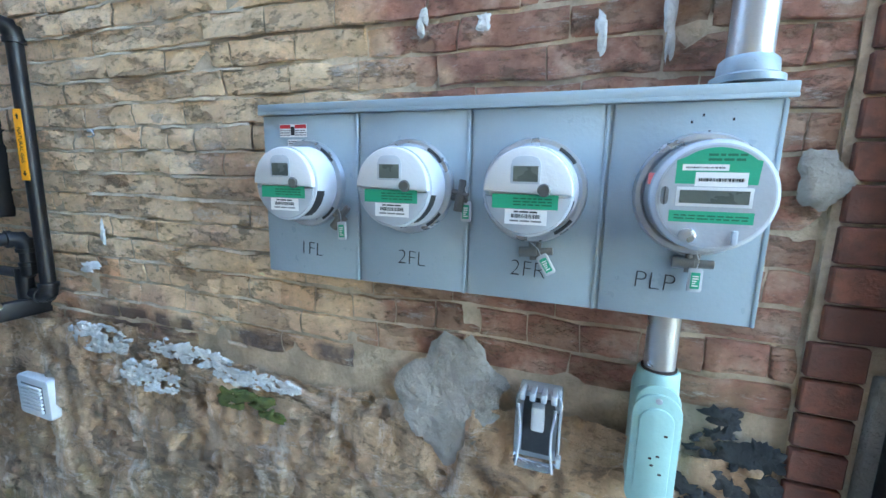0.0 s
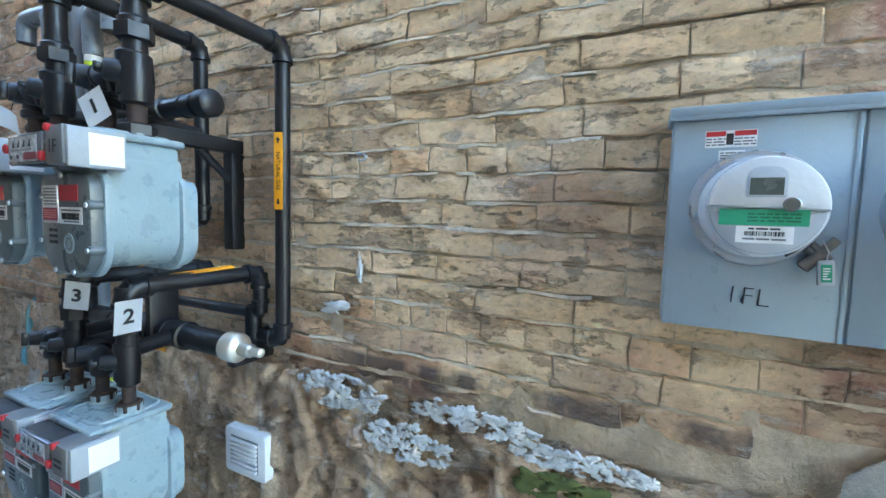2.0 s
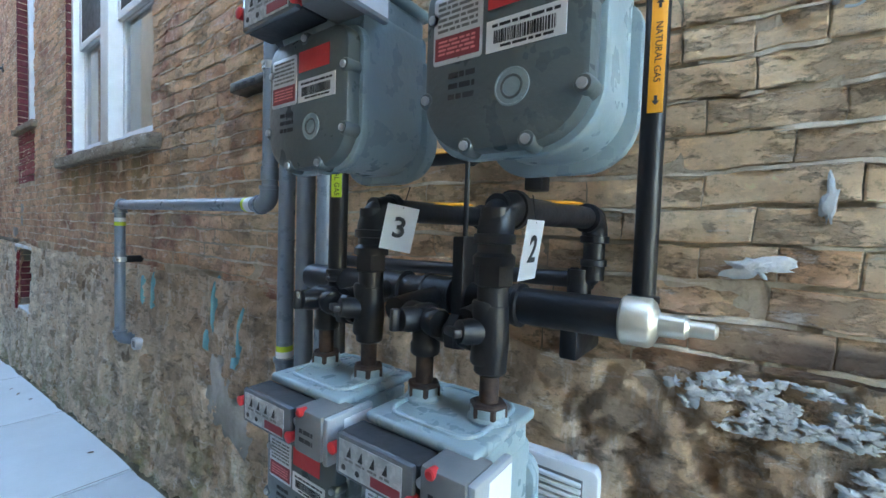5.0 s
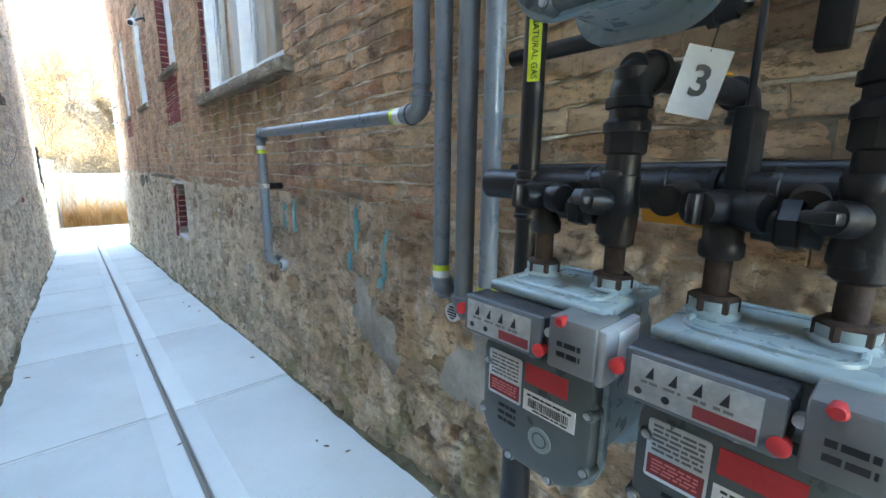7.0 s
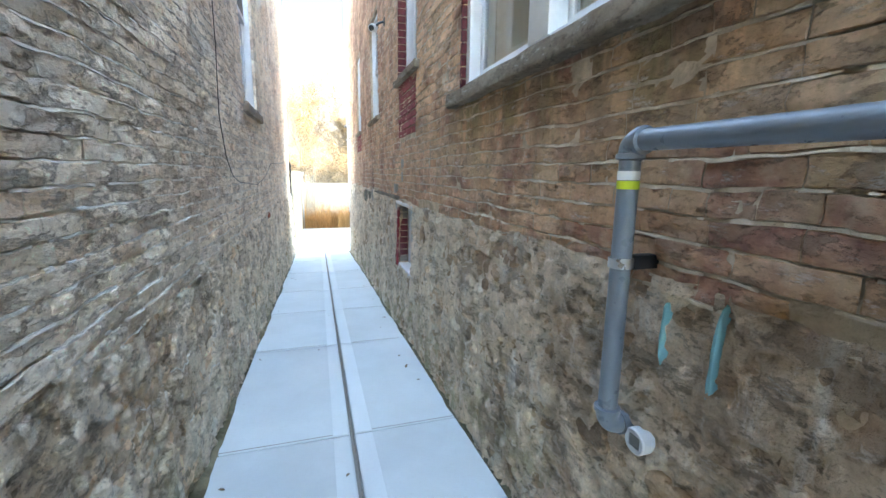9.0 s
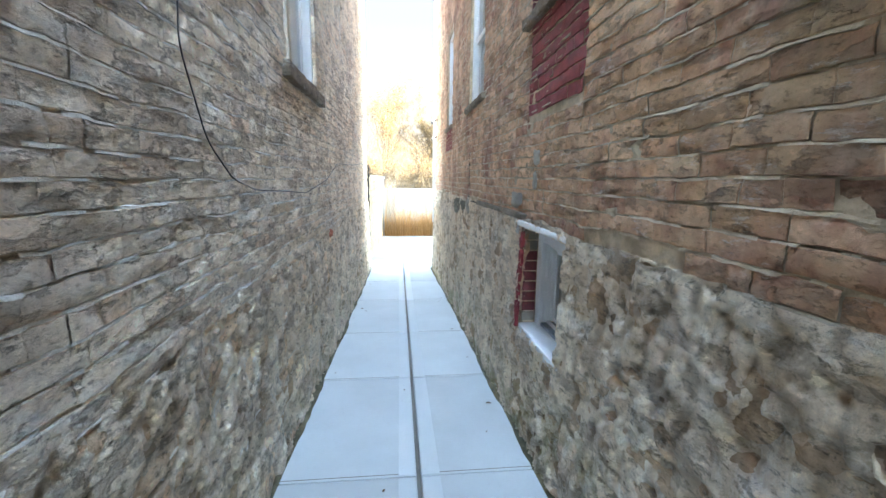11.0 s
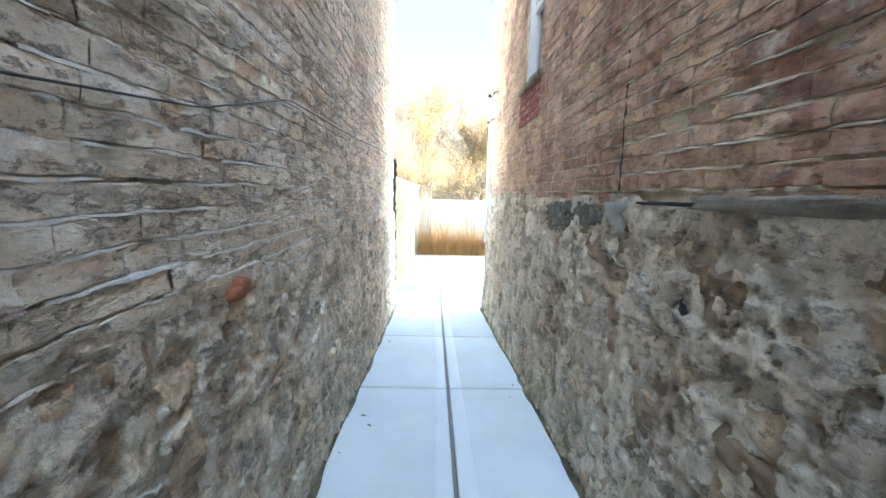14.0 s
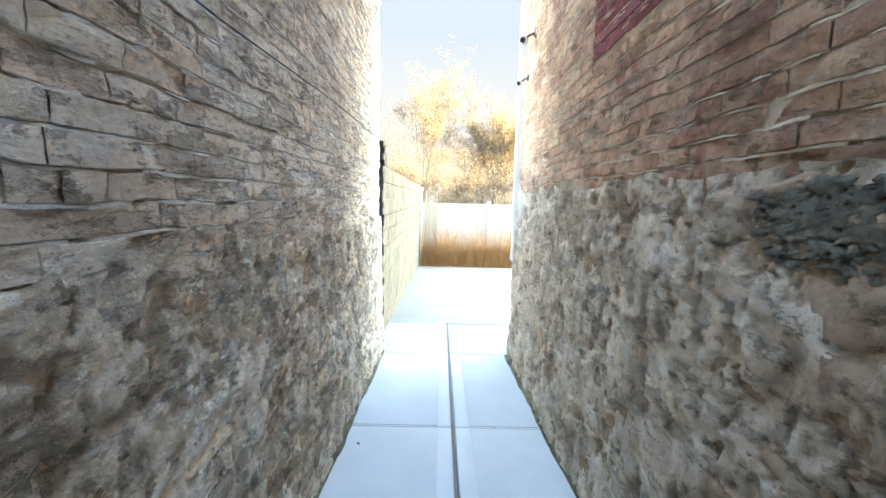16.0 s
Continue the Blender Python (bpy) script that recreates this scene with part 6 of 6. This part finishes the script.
for k in range(12):
    part("slot", boxed((0.766, 2.53 + k * 0.056, 1.997), (0.7685, 2.56 + k * 0.056, 2.010)), DARK, U)
for y in (2.570, 2.665, 2.768, 2.870):
    part("strap", turned(bmesh.new(), (0.735, y, 1.990), (0, 0, 1), [(0, 0.028), (0.001, 0.031), (0.026, 0.031), (0.027, 0.028)], 22), STEEL, U)
    part("strap_bolt", sweep(bmesh.new(), [(0.703, y - 0.008, 2.003), (0.695, y - 0.012, 2.003)], 0.006, 8), STEEL, U)


# ---- cable on the neighbouring wall, cameras, downspout ----
c = pipe_thing("wall_cable", "thin black cable drooping along the grey wall", "cable")
pts = [(XL + 0.035, y, z) for y, z in ((6.75, 5.5), (6.75, 2.3), (6.68, 1.83), (6.82, 1.56), (7.02, 1.43), (7.28, 1.38), (7.74, 1.36), (8.31, 1.33), (9.19, 1.42), (9.85, 1.58), (11.28, 1.605), (12.48, 1.66), (14.3, 1.69))]
run(c, line_of(pts, 0.06), 0.0026, INK, "cable", 8)


def security_camera(y, z, x, s):
    C = thing("security_camera", "small white and black security camera on the brick wall", "security camera", wall_frame(x, y, z), "security cameras")
    part("base", turned(bmesh.new(), (0, 0, -0.02), (0, 0, 1), [(0, 0.04 * s), (0.035, 0.038 * s), (0.04, 0.02 * s)], 18), BLACK, C)
    part("arm", sweep(bmesh.new(), [(0, 0, 0.01), (0, -0.02 * s, 0.06 * s), (0.02, -0.05 * s, 0.09 * s)], 0.010 * s, 8), BLACK, C)
    part("housing", turned(bmesh.new(), (-0.05 * s, -0.045 * s, 0.09 * s), (1, -0.35, 0.4), [(0, 0.026 * s), (0.004, 0.034 * s), (0.10 * s, 0.034 * s), (0.105 * s, 0.028 * s)], 18), WHITE, C)
    part("lens", turned(bmesh.new(), (0.055 * s, -0.082 * s, 0.132 * s), (1, -0.35, 0.4), [(0, 0.024 * s), (0.004, 0.02 * s)], 16), INK, C)


security_camera(8.72, 3.22, XR, 1.3)
security_camera(13.95, 2.62, XR, 1.0)
security_camera(14.2, 2.30, XR, 0.8)
D = pipe_thing("downspout", "white downspout at the sunlit rear corner", "downspout")
part("spout", boxed((XR - 0.062, END_R + 0.03, 0.55), (XR + 0.03, END_R + 0.10, TOP), 0.012, 3), WHITE_WOOD, D)
for zz in (1.0, 3.2, 5.4):
    part("bracket", boxed((XR - 0.066, END_R, zz), (XR + 0.034, END_R + 0.105, zz + 0.03), 0.003), WHITE_WOOD, D)
part("shoe", sweep(bmesh.new(), [(XR - 0.016, END_R + 0.065, 0.57), (XR - 0.016, END_R + 0.14, 0.49)], 0.045, 10), WHITE_WOOD, D)


# ---- rear yard ----
yard_wall = tagged(part("wall_yard", boxed((-0.95, END_L + 0.05, -1.8), (-0.70, 23.7, 1.50), 0.01), MORTAR_L), kind="structure")
BLOCK = mortar("pale_painted_block", (0.20, 0.165, 0.105), (0.25, 0.21, 0.14))
rs = random.Random(44)
z, row = -1.3, 0
while z < 1.48:
    y = END_L + 0.06 - (0.2 if row % 2 else 0)
    while y < 23.7:
        a, b = max(y, END_L + 0.06), min(y + 0.397, 23.7)
        if b - a > 0.03:
            part("block", boxed((-0.71, a, z + 0.002), (-0.675 + rs.uniform(-0.003, 0.003), b, min(z + 0.195, 1.52)), 0.004, 1), BLOCK, yard_wall)
        y += 0.40
    z += 0.2
    row += 1
# black strip that stands for the dark gap at the house corner
c = pipe_thing("tar_seam", "ragged black strip over the dark gap between house and yard wall", "seam")
bm = bmesh.new()
for k in range(36):
    zz = -0.60 + k * 0.064
    box(bm, (XL - 0.06, END_L - 0.005 + rs.uniform(-0.008, 0.008), zz), (XL + rs.uniform(0.035, 0.060), END_L + 0.045 + rs.uniform(0, 0.02), zz + 0.066), 0.004, 1)
part("seam_filler", bm, BURNT, c)
post = thing("gate_post", "grey steel post at the end of the yard wall", "post", pose(-0.62, 23.4, -1.15))
part("post_tube", boxed((-0.03, -0.03, 0), (0.03, 0.03, 2.5), 0.006), STEEL, post)
part("post_cap", boxed((-0.04, -0.06, 2.5), (0.06, 0.06, 2.62), 0.01), STEEL, post)
LATTICE = plain("cream_lattice_paint", (0.36, 0.30, 0.21), 0.6)
lat = thing("lattice_panel", "cream diagonal wooden lattice panel in the yard", "lattice", pose(-0.30, 23.6, -0.40))
part("lattice_stile", boxed((-0.19, -0.02, -0.75), (-0.16, 0.02, 1.75), 0.004), LATTICE, lat)
part("lattice_stile", boxed((0.16, -0.02, -0.75), (0.19, 0.02, 1.75), 0.004), LATTICE, lat)
for k in range(-4, 22):
    for s in (-1, 1):
        a, b = Vector((-0.16 * s, 0.006 * s, 0.09 * k - 0.10)), Vector((0.16 * s, 0.006 * s, 0.09 * k + 0.22))
        if a.z > -0.2 and b.z < 1.76:
            part("slat", sweep(bmesh.new(), [a, b], 0.012, 4), LATTICE, lat)
VINYL = plain("sunned_white_vinyl", (0.46, 0.40, 0.33), 0.5, 0.0, 0.08)
fence = thing("vinyl_fence", "white vinyl privacy fence behind dry grass", "fence", pose(0, 24.3, -1.13))
for k in range(-1, 5):
    x = -0.35 + k * 2.0
    part("post", boxed((x - 0.065, -0.065, 0), (x + 0.065, 0.065, 2.13), 0.008), VINYL, fence)
    part("post_cap", sweep(bmesh.new(), [(x, 0, 2.13), (x, 0, 2.145), (x, 0, 2.19)], [0.098, 0.098, 0.01], 4), VINYL, fence)
    for zz in (0.08, 2.0):
        part("rail", boxed((x + 0.065, -0.03, zz), (x + 1.935, 0.03, zz + 0.09), 0.006), VINYL, fence)
    for j in range(11):
        part("board", boxed((x + 0.068 + j * 0.17, -0.012, 0.17), (x + 0.068 + j * 0.17 + 0.166, 0.012, 2.0), 0.003, 1), VINYL, fence)

# dry ornamental grass
STRAW = Mat("dry_straw", 0.9)
STRAW = STRAW.done(STRAW.mix(1.0, STRAW.ramp(STRAW.rand(), [(0.0, (0.32, 0.165, 0.06)), (0.5, (0.55, 0.31, 0.12)), (1.0, (0.72, 0.47, 0.22))]), (1.0, 1.0, 1.0), "MULTIPLY"))
rs = random.Random(8)
verts, faces = [], []
for k in range(6500):
    cx = rs.uniform(-0.70, 3.0)
    cy = rs.uniform(23.30, 24.15)
    h = rs.uniform(0.5, 1.3) * (0.55 + 0.45 * math.sin(cx * 3.1 + 0.8) ** 2 + 0.40 * math.sin(cx * 6.1 + 2) ** 2)
    a = rs.uniform(0, 2 * math.pi)
    l = rs.uniform(0.15, 1.25) * h
    wd = rs.uniform(0.003, 0.008)
    if k % 30 == 0:
        h, wd = h * 1.3, wd * 2.4
    d = Vector((math.cos(a), math.sin(a) * 0.55, 0))
    s = Vector((-d.y, d.x, 0)).normalized() * wd if d.length > 0 else Vector((wd, 0, 0))
    base = Vector((cx, cy, -1.13))
    i0 = len(verts)
    for t in (0, 0.4, 0.75, 1.0):
        p = base + d * l * t * t + Vector((0, 0, h * (t - 0.38 * t * t * (l / h))))
        w = s * (1 - 0.7 * t)
        verts += [tuple(p - w), tuple(p + w)]
    for j in range(3):
        b = i0 + 2 * j
        faces.append((b, b + 1, b + 3, b + 2))
tagged(raw("dry_grass", verts, faces, STRAW, smooth=False), "tangled golden dry ornamental grass along the fence", "grass", kind="stuff")

# trees
BARK = Mat("pale_bark", 0.9)
BARK = BARK.done(BARK.mix(BARK.band(BARK.noise(18, 4), 0.4, 0.65), (0.07, 0.053, 0.034), (0.125, 0.097, 0.064)), BARK.bump(BARK.noise(60, 3), 0.01))
LEAF = Mat("golden_autumn_leaf", 0.7)
LEAF.b.inputs["Subsurface Weight"].default_value = 0.0
LEAF = LEAF.done(LEAF.ramp(LEAF.rand(), [(0.0, (0.075, 0.046, 0.015)), (0.5, (0.115, 0.074, 0.025)), (1.0, (0.155, 0.104, 0.038))]))


def tree(x, y, height, seed, leafy, spread, label, upright=0.8):
    rs = random.Random(seed)
    T = thing("tree", label, "tree", pose(x, y, -1.15), "yard trees")
    bm = bmesh.new()
    leaves_v, leaves_f = [], []

    def leaf(p):
        s = rs.uniform(0.022, 0.05)
        u = Vector((rs.gauss(0, 1), rs.gauss(0, 1), rs.gauss(0, 1))).normalized() * s
        v = u.orthogonal().normalized() * s * 0.6
        i = len(leaves_v)
        leaves_v.extend([tuple(p - u), tuple(p + v), tuple(p + u), tuple(p - v)])
        leaves_f.append((i, i + 1, i + 2, i + 3))

    def grow(p, d, length, r, level):
        n = 4 if level < 3 else 3
        pts, rad = [p], [r]
        q, e = p, d
        for k in range(n):
            e = (e + Vector((rs.gauss(0, 0.13), rs.gauss(0, 0.13), rs.gauss(0.02, 0.08)))).normalized()
            q = q + e * length / n
            pts.append(q)
            rad.append(r * (1 - 0.62 * (k + 1) / n))
        sweep(bm, pts, rad, 7 if level < 2 else 3, level < 1)
        if level >= 4 or length < 0.22:
            for _ in range(int(leafy * rs.uniform(0.5, 1.6))):
                leaf(pts[-1] + Vector((rs.gauss(0, 0.09), rs.gauss(0, 0.09), rs.gauss(0, 0.09))))
            return
        kids = (7 if level == 0 else 5) if level < 3 else 4
        for k in range(kids):
            t = rs.uniform(0.28 if level == 0 else 0.3, 1.0)
            i = min(n - 1, int(t * n))
            b = pts[i].lerp(pts[i + 1], t * n - i)
            a = rs.uniform(0, 2 * math.pi)
            side = Vector((math.cos(a), math.sin(a), 0))
            e2 = (d * upright + side * spread + Vector((0, 0, 0.25))).normalized()
            grow(b, e2, length * rs.uniform(0.48, 0.72), max(0.005, rad[i] * 0.55), level + 1)
    grow(Vector((0, 0, 0)), Vector((rs.gauss(0, 0.05), rs.gauss(0, 0.05), 1)).normalized(), height * 0.62, height * 0.014, 0)
    part("trunk", bm, BARK, T)
    if leaves_v:
        raw("crown", leaves_v, leaves_f, LEAF, T, False)


tree(-1.1, 30.0, 6.5, 1, 13, 0.5, "slender tree with sparse golden leaves behind the fence", 1.2)
tree(0.9, 31.5, 5.4, 2, 3, 0.9, "bare branching tree with pale bark behind the fence")
tree(-2.6, 33.0, 6.8, 3, 0.4, 1.0, "wide bare tree behind the fence")
tree(2.5, 29.0, 5.9, 4, 15, 0.45, "dense golden-leaved upright tree behind the fence", 1.3)
tree(3.4, 31.0, 6.0, 5, 15, 0.5, "dense golden-leaved upright tree behind the fence", 1.3)
tree(0.0, 36.0, 5.0, 6, 5, 0.8, "small golden tree behind the fence")
tree(1.9, 34.0, 5.0, 7, 5, 0.8, "small golden tree behind the fence")
tree(-3.8, 38.0, 5.8, 8, 2, 0.8, "half-bare tree behind the fence")
tree(5.2, 38.0, 5.8, 9, 3, 0.8, "half-bare tree behind the fence")
tree(-0.6, 27.5, 3.3, 10, 3, 0.9, "low twiggy shrub tree behind the fence")
tree(0.7, 27.0, 3.0, 11, 3, 0.9, "low twiggy shrub tree behind the fence")
tree(1.9, 27.5, 3.5, 12, 3, 0.9, "low twiggy shrub tree behind the fence")
tree(-2.0, 28.0, 3.6, 13, 3, 0.9, "low twiggy shrub tree behind the fence")


# hazy sky low over the trees
HAZE = bpy.data.materials.new("winter_sky_haze")
HAZE.use_nodes = True
hn = HAZE.node_tree
hn.nodes.remove(hn.nodes["Principled BSDF"])
glow = hn.nodes.new("ShaderNodeEmission")
rise = hn.nodes.new("ShaderNodeSeparateXYZ")
hn.links.new(hn.nodes.new("ShaderNodeNewGeometry").outputs["Position"], rise.inputs[0])
span = hn.nodes.new("ShaderNodeMapRange")
span.inputs[1].default_value, span.inputs[2].default_value = 0.0, 34.0
hn.links.new(rise.outputs[2], span.inputs[0])
fade = hn.nodes.new("ShaderNodeValToRGB")
fade.color_ramp.elements.new(0.5)
for el, (p, col) in zip(fade.color_ramp.elements, ((0.0, (1.0, 0.88, 0.68, 1)), (0.35, (0.90, 0.92, 0.95, 1)), (0.75, (0.68, 0.83, 1.0, 1)))):
    el.position, el.color = p, col
hn.links.new(span.outputs[0], fade.inputs[0])
hn.links.new(fade.outputs[0], glow.inputs[0])
glow.inputs[1].default_value = 0.034
hn.links.new(glow.outputs[0], hn.nodes["Material Output"].inputs[0])
arc = [(75 * math.sin(radians(a)), 75 * math.cos(radians(a))) for a in range(-30, 31, 3)]
tagged(raw("backdrop", [(x, y, z) for x, y in arc for z in (-8.0, 34.0)], [(2 * k, 2 * k + 2, 2 * k + 3, 2 * k + 1) for k in range(len(arc) - 1)], HAZE), "pale hazy winter sky above the trees", "sky", kind="structure")


# ---- dirt and litter along the wall feet ----
SOIL = mortar("damp_soil_and_moss", (0.075, 0.065, 0.035), (0.20, 0.165, 0.10))


def fringe(label, face, side, y0, y1, seed):
    ys = np.arange(y0, y1, 0.03)
    wide = 0.020 + 0.035 * np.clip(fnoise(ys * 2.3 + seed, ys * 0 + seed, 4) + 0.15, 0, 1)
    base = floor_z(ys)
    out = (base_out_r if side < 0 else base_out_l)(ys, base) - 0.02
    ring = [place(ys, base + 0.008 + 0.35 * wide, out, face, side), place(ys, base + 0.004 + 0.20 * wide, out + 0.02 + 0.4 * wide, face, side), place(ys, base - 0.004, out + 0.025 + wide, face, side)]
    n = len(ys)
    faces = [(k * n + i, k * n + i + 1, (k + 1) * n + i + 1, (k + 1) * n + i) for k in range(2) for i in range(n - 1)]
    tagged(raw("dirt_fringe", np.concatenate(ring).tolist(), faces if side > 0 else [f[::-1] for f in faces], SOIL), label, "dirt", kind="stuff")


fringe("damp dirt and moss along the foot of the brown wall", XR, -1, -0.3, 14.3, 3)
fringe("damp dirt and moss along the foot of the pale wall", XL, 1, FRONT_L, 14.4, 8)
LEAF = plain("dry_brown_leaf", (0.16, 0.10, 0.05), 0.8, 0, 0.3, 40)
leaf_rs = random.Random(12)
for k in range(26):
    y = leaf_rs.uniform(3.0, 13.5)
    x = leaf_rs.choice((leaf_rs.uniform(0.55, 0.74), leaf_rs.uniform(-0.56, -0.40), leaf_rs.uniform(-0.4, 0.7)))
    s = leaf_rs.uniform(0.010, 0.022)
    bm = bmesh.new()
    rim = [bm.verts.new((s * px, s * 0.55 * py, s * pz)) for px, py, pz in ((-1, 0, 0.05), (-0.4, 0.8, 0.25), (0.4, 0.7, 0.3), (1, 0, 0.1), (0.4, -0.7, 0.3), (-0.4, -0.8, 0.2))]
    mid = bm.verts.new((0, 0, 0.02 * s))
    for i in range(6):
        bm.faces.new((rim[i], rim[(i + 1) % 6], mid))
    lf = tagged(part("dead_leaf", bm, LEAF), "small dry brown leaf fallen on pale concrete paving", "leaf", "fallen leaves")
    lf.matrix_basis = pose(x, y, floor_z(y) + 0.0025, -3.5, 0, leaf_rs.uniform(0, 360))


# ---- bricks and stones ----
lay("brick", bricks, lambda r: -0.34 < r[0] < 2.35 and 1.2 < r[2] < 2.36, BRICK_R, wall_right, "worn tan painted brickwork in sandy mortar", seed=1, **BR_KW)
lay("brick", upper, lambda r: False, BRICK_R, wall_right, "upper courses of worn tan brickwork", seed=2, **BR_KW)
RED_FILL_MAT = plain("crimson_painted_brick", (0.27, 0.055, 0.06), 0.8, 0, 0.35, 20, 0.002)
lay("infill_brick", fills, lambda r: True, RED_FILL_MAT, wall_right, "", seed=3, **BR_KW)
lay("stone", stones_r, lambda r: 2.2 < r[0] < 14.3 and r[2] > floor_z(r[0]) - 0.1, STONE_R, wall_right, "rubble stone footing", seed=5, face=XR, side=-1, bulge=0.010, rough=0.030, warp=0.045, drop=0.018,
    cols=9, rows=7, inset=0.016, batter=lambda y, z: base_out_r(y, z) - 0.007)
sheet("parging", -0.33, END_R, lambda y: floor_z(y) - 0.12, lambda y: 0 * y + STONE_TOP + 0.01 + 0.06 * fnoise(y * 2.2, y * 0 + 3, 4), 0.0145, XR, -1,
      lambda y, z: base_out_r(y, z) + crumble(y, z, 8), COAT_R, wall_right, HOLES_R)
lay("brick", bricks_l, lambda r: 7.6 < r[0] < 11.0 and 0.95 < r[2] < 2.1, BRICK_L, wall_left, "grey painted brickwork", seed=6, batter=brick_out_l, **BL_KW)
lay("brick", upper_l, lambda r: False, BRICK_L, wall_left, "upper courses of grey painted brickwork", seed=7, batter=brick_out_l, **BL_KW)
lay("stone", stones_l, lambda r: 3.0 < r[0] < 14.4 and r[2] > floor_z(r[0]) - 0.1, STONE_L, wall_left, "pale rubble stone footing", seed=8, face=XL, side=1, bulge=0.010, rough=0.030, warp=0.045, drop=0.018, cols=9, rows=7, inset=0.016, batter=lambda y, z: base_out_l(y, z) - 0.007)
sheet("parging", FRONT_L, END_L, lambda y: floor_z(y) - 0.12, lambda y: 0 * y + 0.93 + 0.12 * fnoise(y * 1.7, y * 0 + 30, 4), 0.0145, XL, 1,
      lambda y, z: base_out_l(y, z) + crumble(y, z, 28), COAT_L, wall_left)

pointing(0.85, END_R, 1.19, 34, 0.0665, 1, 0.011, 0.012, brick_out_r, XR, -1, HOLES_R, BEAD_R, wall_right, "ragged mortar beads along brick courses", -0.10)
pointing(0.5, END_L, 0.90, 36, 0.0665, 6, 0.011, 0.013, brick_out_l, XL, 1, HOLES_L, BEAD_L, wall_left, "ragged pale mortar beads along brick courses", -0.20)
pointing(4.4, END_R, 0.60, 2, 0.33, 12, 0.0, 0.10, lambda y, z: base_out_r(y, z) + crumble(y, z, 8) + 0.002, XR, -1, HOLES_R, BEAD_R, wall_right, "struck false joints along the cement coat", 0.0, 0.7, "false_joint")
pointing(3.0, END_L, 0.30, 2, 0.30, 14, 0.0, 0.10, lambda y, z: base_out_l(y, z) + crumble(y, z, 28) + 0.002, XL, 1, [], BEAD_L, wall_left, "struck false joints along the cement coat", 0.05, 0.7, "false_joint")
